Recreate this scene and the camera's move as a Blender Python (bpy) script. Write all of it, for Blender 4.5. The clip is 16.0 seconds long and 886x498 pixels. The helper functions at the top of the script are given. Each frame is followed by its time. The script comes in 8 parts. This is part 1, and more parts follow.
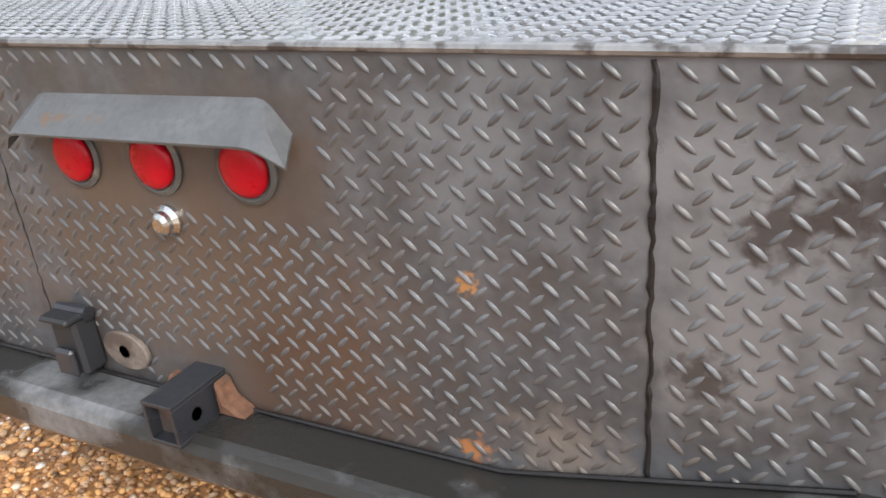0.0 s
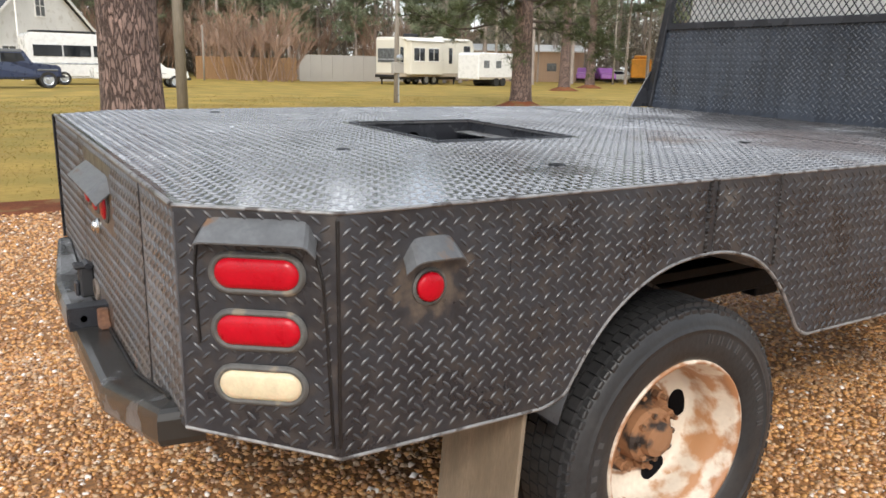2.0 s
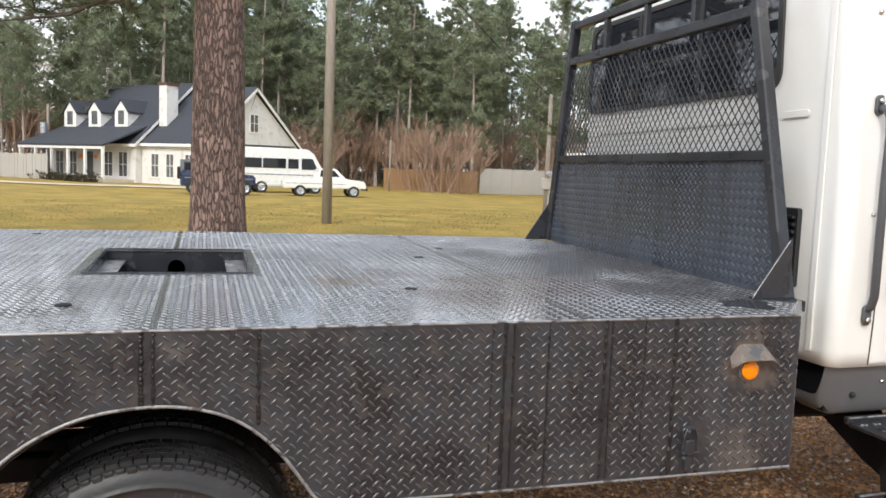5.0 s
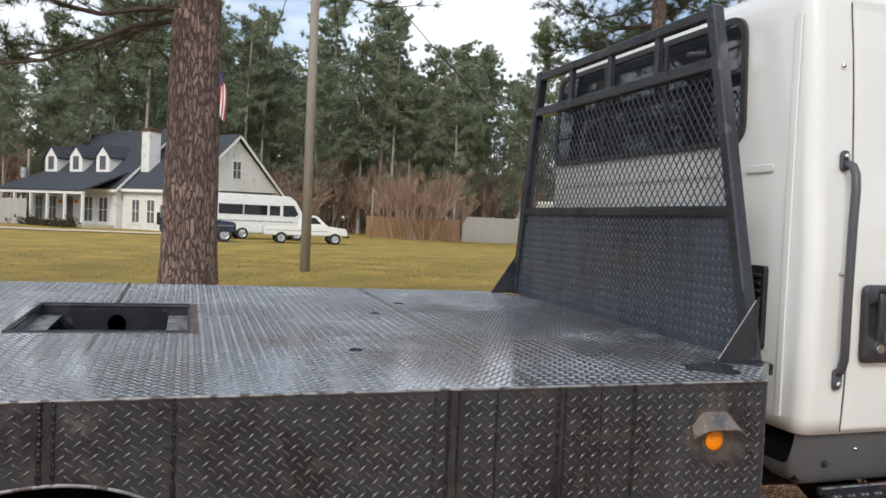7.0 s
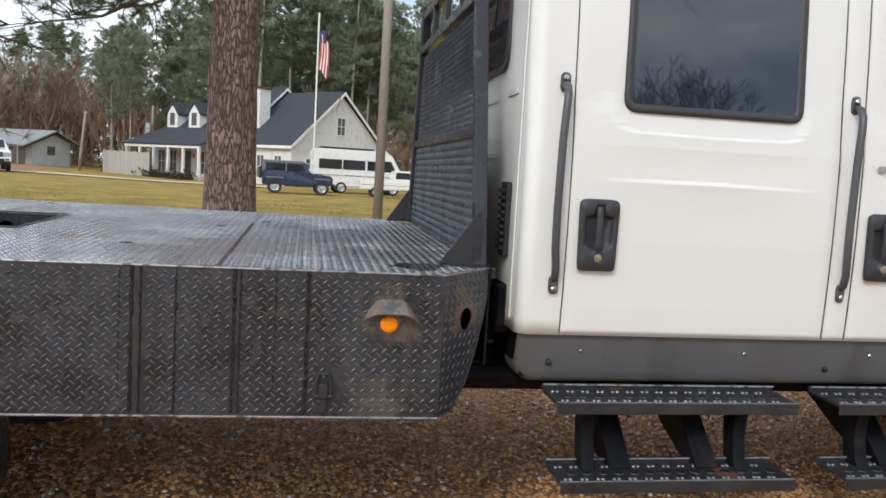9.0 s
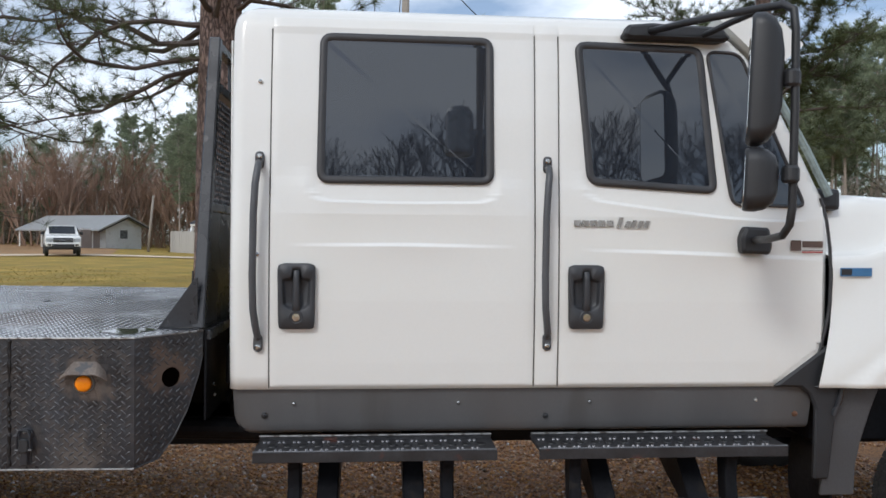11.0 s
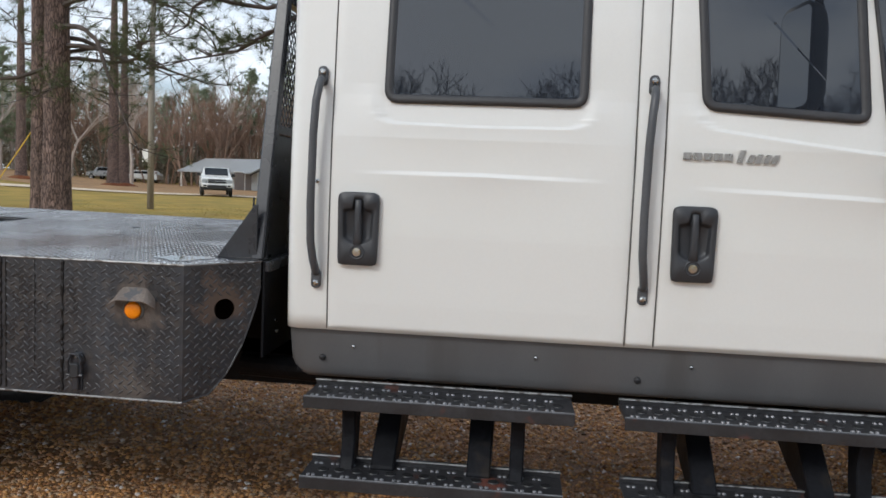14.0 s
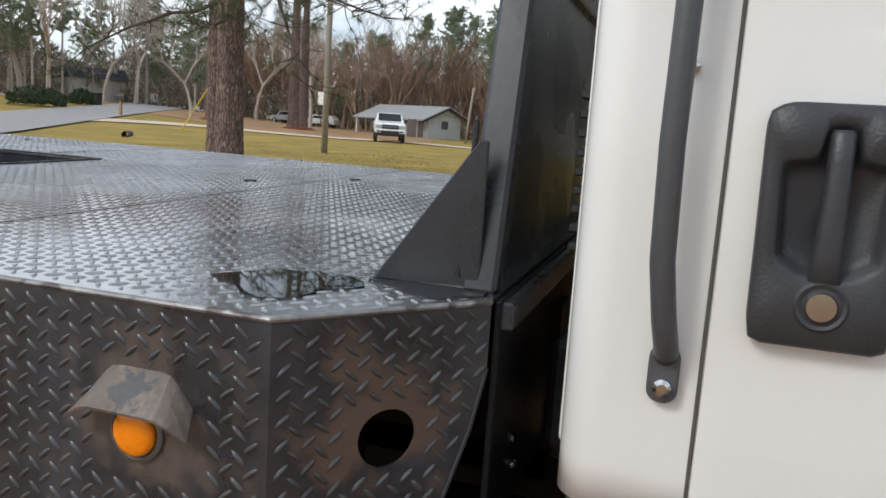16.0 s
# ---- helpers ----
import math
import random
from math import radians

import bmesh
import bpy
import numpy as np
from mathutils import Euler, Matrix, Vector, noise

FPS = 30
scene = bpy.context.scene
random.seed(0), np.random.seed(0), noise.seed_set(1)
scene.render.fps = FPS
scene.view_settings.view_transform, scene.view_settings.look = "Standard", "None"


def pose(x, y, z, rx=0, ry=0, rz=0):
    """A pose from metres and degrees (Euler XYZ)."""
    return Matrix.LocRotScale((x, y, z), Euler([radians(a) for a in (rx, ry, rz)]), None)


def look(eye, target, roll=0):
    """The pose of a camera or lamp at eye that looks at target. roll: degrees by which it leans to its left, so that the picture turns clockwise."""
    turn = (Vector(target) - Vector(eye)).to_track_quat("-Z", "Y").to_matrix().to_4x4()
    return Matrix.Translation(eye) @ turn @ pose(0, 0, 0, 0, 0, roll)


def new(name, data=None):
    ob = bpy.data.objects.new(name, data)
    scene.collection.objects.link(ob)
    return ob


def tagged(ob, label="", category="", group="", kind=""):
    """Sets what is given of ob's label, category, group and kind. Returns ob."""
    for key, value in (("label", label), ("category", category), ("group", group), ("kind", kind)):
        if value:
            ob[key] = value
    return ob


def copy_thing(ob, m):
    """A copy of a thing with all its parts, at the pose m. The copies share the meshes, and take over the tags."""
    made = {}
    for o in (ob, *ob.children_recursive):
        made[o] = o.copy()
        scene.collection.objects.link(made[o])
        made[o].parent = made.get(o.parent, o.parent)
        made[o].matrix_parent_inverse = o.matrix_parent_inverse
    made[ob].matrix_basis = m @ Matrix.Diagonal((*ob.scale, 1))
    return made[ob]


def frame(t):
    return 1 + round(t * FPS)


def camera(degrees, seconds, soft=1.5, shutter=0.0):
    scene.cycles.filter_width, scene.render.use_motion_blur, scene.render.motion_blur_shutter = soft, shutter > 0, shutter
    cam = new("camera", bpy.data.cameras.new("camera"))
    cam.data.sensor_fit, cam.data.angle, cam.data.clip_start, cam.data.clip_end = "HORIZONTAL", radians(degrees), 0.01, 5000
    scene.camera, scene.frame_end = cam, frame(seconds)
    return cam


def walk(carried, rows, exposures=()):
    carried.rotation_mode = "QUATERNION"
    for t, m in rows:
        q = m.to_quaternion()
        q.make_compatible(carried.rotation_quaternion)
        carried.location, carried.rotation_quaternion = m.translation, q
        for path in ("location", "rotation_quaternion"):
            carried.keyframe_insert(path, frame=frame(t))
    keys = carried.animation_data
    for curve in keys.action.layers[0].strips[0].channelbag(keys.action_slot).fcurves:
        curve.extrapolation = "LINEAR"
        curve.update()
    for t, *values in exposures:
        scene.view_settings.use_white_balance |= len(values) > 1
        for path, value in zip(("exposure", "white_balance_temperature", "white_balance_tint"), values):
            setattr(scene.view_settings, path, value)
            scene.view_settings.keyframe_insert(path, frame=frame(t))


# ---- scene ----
cam = camera(59.6, 16.0, soft=1.6)
PATH = [
    (0, (0.805, -0.7, 1.26), (-0.093, 0.902, 0.467), -5.7),
    (0.5, (1.253, -0.639, 1.293), (0.084, 0.875, 0.708), -0.8),
    (1, (1.699, -0.63, 1.323), (0.336, 0.735, 0.796), -0.2),
    (1.5, (2.092, -0.513, 1.343), (0.569, 0.686, 0.848), 0.3),
    (2, (2.417, -0.31, 1.384), (0.761, 0.712, 0.923), 1.0),
    (2.5, (2.713, -0.074, 1.407), (0.963, 0.794, 0.977), 1.5),
    (3, (2.89, 0.272, 1.428), (1.073, 1.008, 1.037), 1.7),
    (3.5, (3.046, 0.599, 1.439), (1.184, 1.228, 1.078), 1.6),
    (4, (3.068, 0.882, 1.434), (1.178, 1.454, 1.112), 1.8),
    (4.5, (3.073, 1.152, 1.474), (1.171, 1.709, 1.207), 1.7),
    (5, (3.113, 1.386, 1.524), (1.212, 1.975, 1.331), 2.0),
    (7.3, (3.006, 1.556, 1.55), (1.106, 2.177, 1.491), 2.6),
    (7.5, (3.02, 1.586, 1.523), (1.112, 2.18, 1.451), 3.1),
    (8, (3.168, 1.833, 1.48), (1.24, 2.351, 1.356), 4.0),
    (8.5, (3.399, 2.231, 1.433), (1.453, 2.663, 1.264), 4.1),
    (9, (3.672, 2.714, 1.451), (1.712, 3.062, 1.264), 3.3),
    (9.5, (3.957, 3.123, 1.484), (1.983, 3.4, 1.314), 2.3),
    (10, (4.011, 3.538, 1.491), (2.028, 3.765, 1.362), 1.5),
    (10.2, (4.027, 3.652, 1.472), (2.042, 3.885, 1.385), 1.1),
    (12.3, (4.205, 4.533, 1.568), (2.206, 4.573, 1.594), 0.4),
    (12.5, (4.201, 4.541, 1.569), (2.201, 4.562, 1.592), 0.5),
    (13, (4.202, 4.549, 1.568), (2.202, 4.518, 1.554), 1.0),
    (13.5, (4.094, 4.48, 1.518), (2.098, 4.381, 1.439), 1.8),
    (14, (3.732, 4.327, 1.428), (1.748, 4.135, 1.271), 2.4),
    (14.5, (3.273, 4.199, 1.363), (1.306, 3.91, 1.143), 3.3),
    (15, (2.8278, 4.0078, 1.362), (0.8848, 3.6118, 1.098), 3.7),
    (15.5, (2.3822, 3.7747, 1.369), (0.4632, 3.2897, 1.082), 3.9),
    (16, (1.9115, 3.6118, 1.348), (0.0265, 3.0168, 1.042), 3.8),
]
walk(cam, [(t, look(eye, target, roll)) for t, eye, target, roll in PATH],
     exposures=[(0, 1.1, 6400, 10), (0.7, 1.02, 6500, 10), (2.0, 0.78, 6500, 10), (3.0, 0.82, 6450, 10), (4.0, 0.98, 6450, 10), (5.0, 0.82, 6400, 10), (7.5, 0.3, 6200, 9), (8.5, 0.4, 6150, 9), (9.0, 0.38, 6150, 9), (10.0, 0.3, 6100, 9), (12.5, -0.13, 5800, 9), (13.0, -0.11, 5800, 9), (14.0, 0.07, 6050, 8), (16, 0.22, 6150, 8)])

# ---- world and light ----
world = bpy.data.worlds.new("overcast_sky")
scene.world = world
world.use_nodes = True
wn, wl = world.node_tree.nodes, world.node_tree.links
wn.clear()
w_out, w_bg = wn.new("ShaderNodeOutputWorld"), wn.new("ShaderNodeBackground")
sky = wn.new("ShaderNodeTexSky")
sky.sky_type, sky.sun_disc = "NISHITA", False
sky.sun_elevation, sky.sun_rotation = radians(38), radians(120)
sky.air_density, sky.dust_density = 1.0, 2.0
w_co, w_map = wn.new("ShaderNodeTexCoord"), wn.new("ShaderNodeMapping")
w_map.inputs["Scale"].default_value = (1.6, 1.6, 5.0)
w_noise = wn.new("ShaderNodeTexNoise")
w_noise.inputs["Scale"].default_value, w_noise.inputs["Detail"].default_value, w_noise.inputs["Roughness"].default_value = 1.5, 7.0, 0.55
w_ramp = wn.new("ShaderNodeValToRGB")
w_ramp.color_ramp.elements[0].position, w_ramp.color_ramp.elements[1].position = 0.38, 0.58
w_ramp.color_ramp.elements[0].color = (0.12, 0.12, 0.12, 1)
w_mix = wn.new("ShaderNodeMix")
w_mix.data_type = "RGBA"
w_mix.inputs[7].default_value = (9.2, 9.5, 9.9, 1)
wl.new(w_co.outputs["Generated"], w_map.inputs["Vector"])
wl.new(w_map.outputs["Vector"], w_noise.inputs["Vector"])
wl.new(w_noise.outputs["Fac"], w_ramp.inputs["Fac"])
wl.new(w_ramp.outputs["Color"], w_mix.inputs[0])
wl.new(sky.outputs["Color"], w_mix.inputs[6])
wl.new(w_mix.outputs[2], w_bg.inputs["Color"])
wl.new(w_bg.outputs["Background"], w_out.inputs["Surface"])
w_bg.inputs["Strength"].default_value = 0.112
sun_data = bpy.data.lights.new("sun", "SUN")
sun_data.energy, sun_data.angle, sun_data.color = 1.3, radians(14), (1.0, 0.95, 0.87)
sun = new("sun", sun_data)
sun.matrix_world = look((30, -18, 28), (0, 2, 0))


# ---- materials ----
def material(name, colour, rough=0.5, metal=0.0, var=0.15, scale=4.0, fine=60.0, bump=0.0, second=None, cover=0.0, spots=3.0,
             second_rough=None, spec=0.5, coat=0.0, rough_var=0.1, coords="Object", random_tint=0.0, stretch=(1, 1, 1), sharp=0.08, marks=(), runs=0.0, rings=()):
    """A surface with two scales of variation; second: the colour of stains that cover about that share of it;
    marks: single stains and painted reflections (place, radius, colour, softness);
    rings: round stains about an axle along x (centre, radius, width, colour); runs: the strength of rain streaks down
    the surface."""
    m = bpy.data.materials.new(name)
    m.use_nodes = True
    n, l = m.node_tree.nodes, m.node_tree.links
    b = n["Principled BSDF"]
    b.inputs["Metallic"].default_value, b.inputs["Specular IOR Level"].default_value = metal, spec
    b.inputs["Coat Weight"].default_value = coat
    b.inputs["Coat Roughness"].default_value = 0.08
    co, mp = n.new("ShaderNodeTexCoord"), n.new("ShaderNodeMapping")
    mp.inputs["Scale"].default_value = stretch
    l.new(co.outputs[coords], mp.inputs["Vector"])

    def tex(size, detail=5.0):
        t = n.new("ShaderNodeTexNoise")
        t.inputs["Scale"].default_value, t.inputs["Detail"].default_value = size, detail
        l.new(mp.outputs["Vector"], t.inputs["Vector"])
        return t.outputs["Fac"]

    def ranged(src, a, c, lo=0.3, hi=0.7):
        r = n.new("ShaderNodeMapRange")
        r.inputs["From Min"].default_value, r.inputs["From Max"].default_value = lo, hi
        r.inputs["To Min"].default_value, r.inputs["To Max"].default_value = a, c
        l.new(src, r.inputs["Value"])
        return r.outputs["Result"]

    def blended(fac, a, c):
        x = n.new("ShaderNodeMix")
        x.data_type = "RGBA"
        l.new(fac, x.inputs[0])
        for k, v in ((6, a), (7, c)):
            if isinstance(v, tuple):
                x.inputs[k].default_value = (*v, 1)
            else:
                l.new(v, x.inputs[k])
        return x.outputs[2]

    def shade(c, f):
        return tuple(min(1.0, v * f) for v in c)

    big, small = tex(scale), tex(fine, 3.0)
    col = blended(ranged(big, 0, 1), shade(colour, 1 - var), shade(colour, 1 + var))
    col = blended(ranged(small, 0, 0.6), col, shade(colour, 1 - 1.4 * var))
    rgh = ranged(big, rough - rough_var, rough + rough_var)
    if second:
        mask = ranged(tex(spots, 8.0), 0, 1, 0.68 - cover * 0.5, 0.68 - cover * 0.5 + sharp)
        col = blended(mask, col, second)
        if second_rough is not None:
            x = n.new("ShaderNodeMix")
            l.new(mask, x.inputs[0])
            l.new(rgh, x.inputs[2])
            x.inputs[3].default_value = second_rough
            rgh = x.outputs[0]
    if runs:
        mr = n.new("ShaderNodeMapping")
        mr.inputs["Scale"].default_value = (16, 16, 0.7)
        l.new(co.outputs[coords], mr.inputs["Vector"])
        tr_ = n.new("ShaderNodeTexNoise")
        tr_.inputs["Scale"].default_value, tr_.inputs["Detail"].default_value = 1.0, 6.0
        l.new(mr.outputs["Vector"], tr_.inputs["Vector"])
        col = blended(ranged(tr_.outputs["Fac"], 0, runs, 0.52, 0.68), col, shade(colour, 0.35))
        col = blended(ranged(tr_.outputs["Fac"], 0.6 * runs, 0, 0.28, 0.42), col, shade(colour, 2.0))
    for place, radius, tone, soft in marks:
        dist = n.new("ShaderNodeVectorMath")
        dist.operation = "DISTANCE"
        l.new(mp.outputs["Vector"], dist.inputs[0])
        dist.inputs[1].default_value = place
        add = n.new("ShaderNodeMath")
        add.operation = "ADD"
        l.new(dist.outputs["Value"], add.inputs[0])
        l.new(ranged(tex(1.4 / radius, 8.0), -0.8 * radius, 0.8 * radius), add.inputs[1])
        col = blended(ranged(add.outputs[0], 0.85, 0, radius * (1 - soft), radius * (1 + soft)), col, tone)
    for place, radius, width, tone in rings:
        dist, off, far, add = n.new("ShaderNodeVectorMath"), n.new("ShaderNodeMath"), n.new("ShaderNodeMath"), n.new("ShaderNodeMath")
        dist.operation, off.operation, far.operation, add.operation = "DISTANCE", "SUBTRACT", "ABSOLUTE", "ADD"
        flat = n.new("ShaderNodeVectorMath")
        flat.operation = "MULTIPLY"
        flat.inputs[1].default_value = (0, 1, 1)
        l.new(mp.outputs["Vector"], flat.inputs[0])
        l.new(flat.outputs["Vector"], dist.inputs[0])
        dist.inputs[1].default_value = place
        l.new(dist.outputs["Value"], off.inputs[0])
        off.inputs[1].default_value = radius
        l.new(off.outputs[0], far.inputs[0])
        l.new(far.outputs[0], add.inputs[0])
        l.new(ranged(tex(14.0, 8.0), -width, 1.2 * width), add.inputs[1])
        col = blended(ranged(add.outputs[0], 0.9, 0, 0.3 * width, 1.1 * width), col, tone)
    if random_tint:
        info, hsv = n.new("ShaderNodeNewGeometry"), n.new("ShaderNodeHueSaturation")
        l.new(ranged(info.outputs["Random Per Island"], 1 - random_tint, 1 + random_tint, 0, 1), hsv.inputs["Value"])
        l.new(ranged(info.outputs["Random Per Island"], 0.5 + 0.012 * random_tint, 0.5 - 0.012 * random_tint, 0, 1), hsv.inputs["Hue"])
        l.new(col, hsv.inputs["Color"])
        col = hsv.outputs["Color"]
    l.new(col, b.inputs["Base Color"])
    l.new(rgh, b.inputs["Roughness"])
    if bump:
        bn = n.new("ShaderNodeBump")
        bn.inputs["Strength"].default_value, bn.inputs["Distance"].default_value = min(1.0, bump), 0.004 if bump <= 1 else 0.004 * bump
        l.new(small, bn.inputs["Height"])
        l.new(bn.outputs["Normal"], b.inputs["Normal"])
    return m


# lug tops paler than the plate: wear, plus the highlights they catch, in colour
LUGMAT = material("worn_lug_tops", (0.075, 0.077, 0.083), 0.34, 0.3, 0.4, 5, 60, 0.0, second=(0.06, 0.055, 0.052), cover=0.42, spots=7, sharp=0.2, runs=0.25)
REARLUG = material("weathered_highlit_lug_tops", (0.135, 0.138, 0.145), 0.42, 0.2, 0.35, 3, 60, 0.0, second=(0.11, 0.09, 0.075), cover=0.4, spots=4, sharp=0.2)
GRAB = material("dark_grey_vinyl_bar", (0.075, 0.078, 0.085), 0.42, 0.0, 0.15, 8, 120, 0.15)
# sky sheen put into the colour; first two marks paint the board's reflection
DECKLUG = material("wet_worn_lug_sky_sheen", (0.38, 0.385, 0.395), 0.22, 0.6, 0.3, 2, 60, 0.0, second=(0.14, 0.13, 0.13), cover=0.3, spots=1.2, sharp=0.2, coat=0.6, marks=[((-0.15, 3.2, 1.142), 0.55, (0.085, 0.082, 0.085), 0.35), ((0.6, 3.12, 1.142), 0.34, (0.09, 0.083, 0.084), 0.35), ((0.7, 2.35, 1.142), 0.36, (0.17, 0.135, 0.125), 0.6), ((0.45, 1.85, 1.142), 0.1, (0.2, 0.15, 0.12), 0.6), ((0.9, 0.97, 1.13), 0.1, (0.07, 0.064, 0.06), 0.35)])
# blue-grey base carries the sky's reflection on black paint; its lugs likewise
BOARD = material("glossy_black_sky_tinted_board", (0.036, 0.045, 0.062), 0.24, 0.0, 0.3, 2.2, 40, 0.2, second=(0.05, 0.052, 0.058), cover=0.2, spots=3, second_rough=0.4, sharp=0.25, runs=0.6, spec=0.8)
BOARDLUG = material("board_lug_tops", (0.075, 0.086, 0.104), 0.28, 0.1, 0.3, 3, 60)
PLATE = material("black_painted_tread_plate", (0.028, 0.031, 0.038), 0.32, 0.0, 0.45, 5.5, 55, 0.35, rough_var=0.14, second=(0.05, 0.042, 0.038), cover=0.34, spots=24, second_rough=0.5, spec=0.6, sharp=0.2, runs=0.3,
                 marks=[((1.035, 3.28, 0.985), 0.088, (0.115, 0.078, 0.058), 0.3), ((1.155, 3.0, 0.97), 0.075, (0.1, 0.08, 0.068), 0.4), ((1.155, 1.32, 1.07), 0.02, (0.10, 0.09, 0.08), 0.7), ((1.155, 2.97, 0.69), 0.07, (0.10, 0.085, 0.075), 0.6), ((1.155, 0.44, 0.975), 0.06, (0.12, 0.095, 0.075), 0.4)])
# black paint paled by sky sheen; first two marks repeat the board's reflection
DECK = material("wet_black_deck_sky_sheen", (0.24, 0.243, 0.255), 0.22, 0.55, 0.35, 1.6, 30, 0.07, second=(0.13, 0.11, 0.10), cover=0.3, spots=1.1, second_rough=0.42, spec=0.9, sharp=0.2, coat=0.8, marks=[((-0.15, 3.2, 1.142), 0.55, (0.085, 0.082, 0.085), 0.35), ((0.6, 3.12, 1.142), 0.34, (0.09, 0.083, 0.084), 0.35), ((0.7, 2.35, 1.142), 0.36, (0.17, 0.135, 0.125), 0.6), ((0.45, 1.85, 1.142), 0.1, (0.2, 0.15, 0.12), 0.6), ((0.9, 0.97, 1.13), 0.1, (0.07, 0.064, 0.06), 0.35)])
REAR = material("weathered_tread_plate", (0.094, 0.097, 0.105), 0.34, 0.0, 0.45, 4.5, 50, 0.35, second=(0.06, 0.052, 0.048), cover=0.42, spots=12, second_rough=0.5, spec=0.6, sharp=0.25, runs=0.35,
                marks=[((0.12, 0, 0.80), 0.2, (0.095, 0.064, 0.046), 0.7), ((0.2, 0, 0.70), 0.11, (0.085, 0.05, 0.034), 0.6), ((-0.1, 0, 0.86), 0.16, (0.105, 0.078, 0.06), 0.7), ((0.71, 0, 1.01), 0.1, (0.19, 0.192, 0.2), 0.7), ((0.76, 0, 0.9), 0.08, (0.18, 0.18, 0.187), 0.7), ((0.73, 0, 0.82), 0.06, (0.17, 0.165, 0.165), 0.6), ((0.70, 0, 0.80), 0.028, (0.04, 0.034, 0.034), 0.4), ((0.76, 0, 0.97), 0.032, (0.042, 0.036, 0.036), 0.4), ((0.81, 0, 0.99), 0.024, (0.042, 0.036, 0.036), 0.4), ((0.45, 0, 1.03), 0.09, (0.15, 0.155, 0.165), 0.7),
                       ((0.439, 0, 0.872), 0.012, (0.42, 0.2, 0.07), 0.4), ((0.43, 0, 0.64), 0.016, (0.42, 0.17, 0.06), 0.4), ((0.55, 0, 0.66), 0.05, (0.18, 0.15, 0.13), 0.6), ((-0.5, 0, 0.85), 0.1, (0.12, 0.075, 0.05), 0.6)])
BLACK = material("black_painted_steel", (0.028, 0.03, 0.036), 0.28, 0.0, 0.3, 5, 80, 0.04, second=(0.08, 0.08, 0.08), cover=0.1, spots=7, second_rough=0.5)
HOODMAT = material("grey_worn_light_hood", (0.13, 0.135, 0.14), 0.4, 0.2, 0.25, 12, 90, 0.2, second=(0.2, 0.12, 0.07), cover=0.08, spots=14, second_rough=0.7)
RUSTHOOD = material("rusted_light_hood", (0.2, 0.165, 0.14), 0.6, 0.2, 0.3, 16, 120, 0.3, second=(0.11, 0.085, 0.07), cover=0.3, spots=14, second_rough=0.6, marks=[((1.177, 3.002, 1.018), 0.022, (0.075, 0.08, 0.088), 0.2)])
RUST = material("rusty_steel", (0.16, 0.078, 0.045), 0.8, 0.1, 0.45, 14, 90, 0.6, second=(0.06, 0.045, 0.04), cover=0.35, spots=16)
EDGE = material("bare_scuffed_edge", (0.3, 0.3, 0.3), 0.4, 0.5, 0.3, 18, 90, 0.3, second=(0.09, 0.08, 0.075), cover=0.3, spots=26)
WELD = material("dark_weld_bead", (0.02, 0.018, 0.018), 0.45, 0.3, 0.4, 20, 90, 0.6)
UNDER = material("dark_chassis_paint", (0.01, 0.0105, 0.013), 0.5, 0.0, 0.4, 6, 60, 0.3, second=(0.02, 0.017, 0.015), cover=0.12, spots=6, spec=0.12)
WHITE = material("white_truck_paint", (0.74, 0.74, 0.715), 0.22, 0.0, 0.015, 1.5, 90, 0.0, spec=0.5, coat=0.5, rough_var=0.03, second=(0.67, 0.65, 0.6), cover=0.12, spots=1.4, sharp=0.3)
GAP = material("dark_door_gap", (0.09, 0.085, 0.075), 0.8, 0.0, 0.2)
PLASTIC = material("black_moulded_plastic", (0.02, 0.021, 0.024), 0.5, 0.0, 0.15, 6, 300, 0.25)
SILL = material("grey_sill_plastic", (0.1, 0.1, 0.103), 0.5, 0.0, 0.12, 3, 200, 0.2, second=(0.08, 0.078, 0.078), cover=0.22, spots=2.0, stretch=(1, 2.5, 0.6), sharp=0.1)
RUBBER = material("window_rubber", (0.04, 0.04, 0.043), 0.5, 0.0, 0.2)
GLASS = material("dark_tinted_glass", (0.018, 0.022, 0.03), 0.02, 0.0, 0.1, 2, 5, 0.0, spec=1.0, rough_var=0.005)
CHROME = material("dull_chrome", (0.6, 0.6, 0.58), 0.22, 1.0, 0.15, 20, 90)
BOLT = material("weathered_bolt", (0.3, 0.3, 0.29), 0.4, 0.8, 0.3, 30, 90)
TYRE = material("black_tyre_rubber", (0.03, 0.03, 0.031), 0.45, 0.0, 0.3, 6, 60, 0.3, second=(0.045, 0.042, 0.04), cover=0.16, spots=5, sharp=0.2, spec=0.35)
TYREMARK = material("raised_tyre_marking", (0.06, 0.06, 0.06), 0.6, 0.0, 0.2)
RIM = material("white_painted_rusting_wheel", (0.70, 0.61, 0.5), 0.45, 0.0, 0.12, 6, 60, 0.2, second=(0.42, 0.21, 0.085), cover=0.1, spots=24, second_rough=0.8, sharp=0.12,
               rings=[((0, 1.258, 0.374), 0.249, 0.011, (0.33, 0.13, 0.04)), ((0, 1.258, 0.374), 0.222, 0.011, (0.42, 0.19, 0.07)), ((0, 1.258, 0.374), 0.148, 0.009, (0.3, 0.14, 0.06))])
HUB = material("rusty_dark_hub", (0.055, 0.042, 0.036), 0.6, 0.3, 0.4, 12, 80, 0.6, second=(0.33, 0.17, 0.085), cover=0.5, spots=11, second_rough=0.85)
FLAP = material("weathered_tan_board", (0.23, 0.18, 0.125), 0.75, 0.0, 0.25, 5, 60, 0.4, stretch=(4, 4, 0.6))
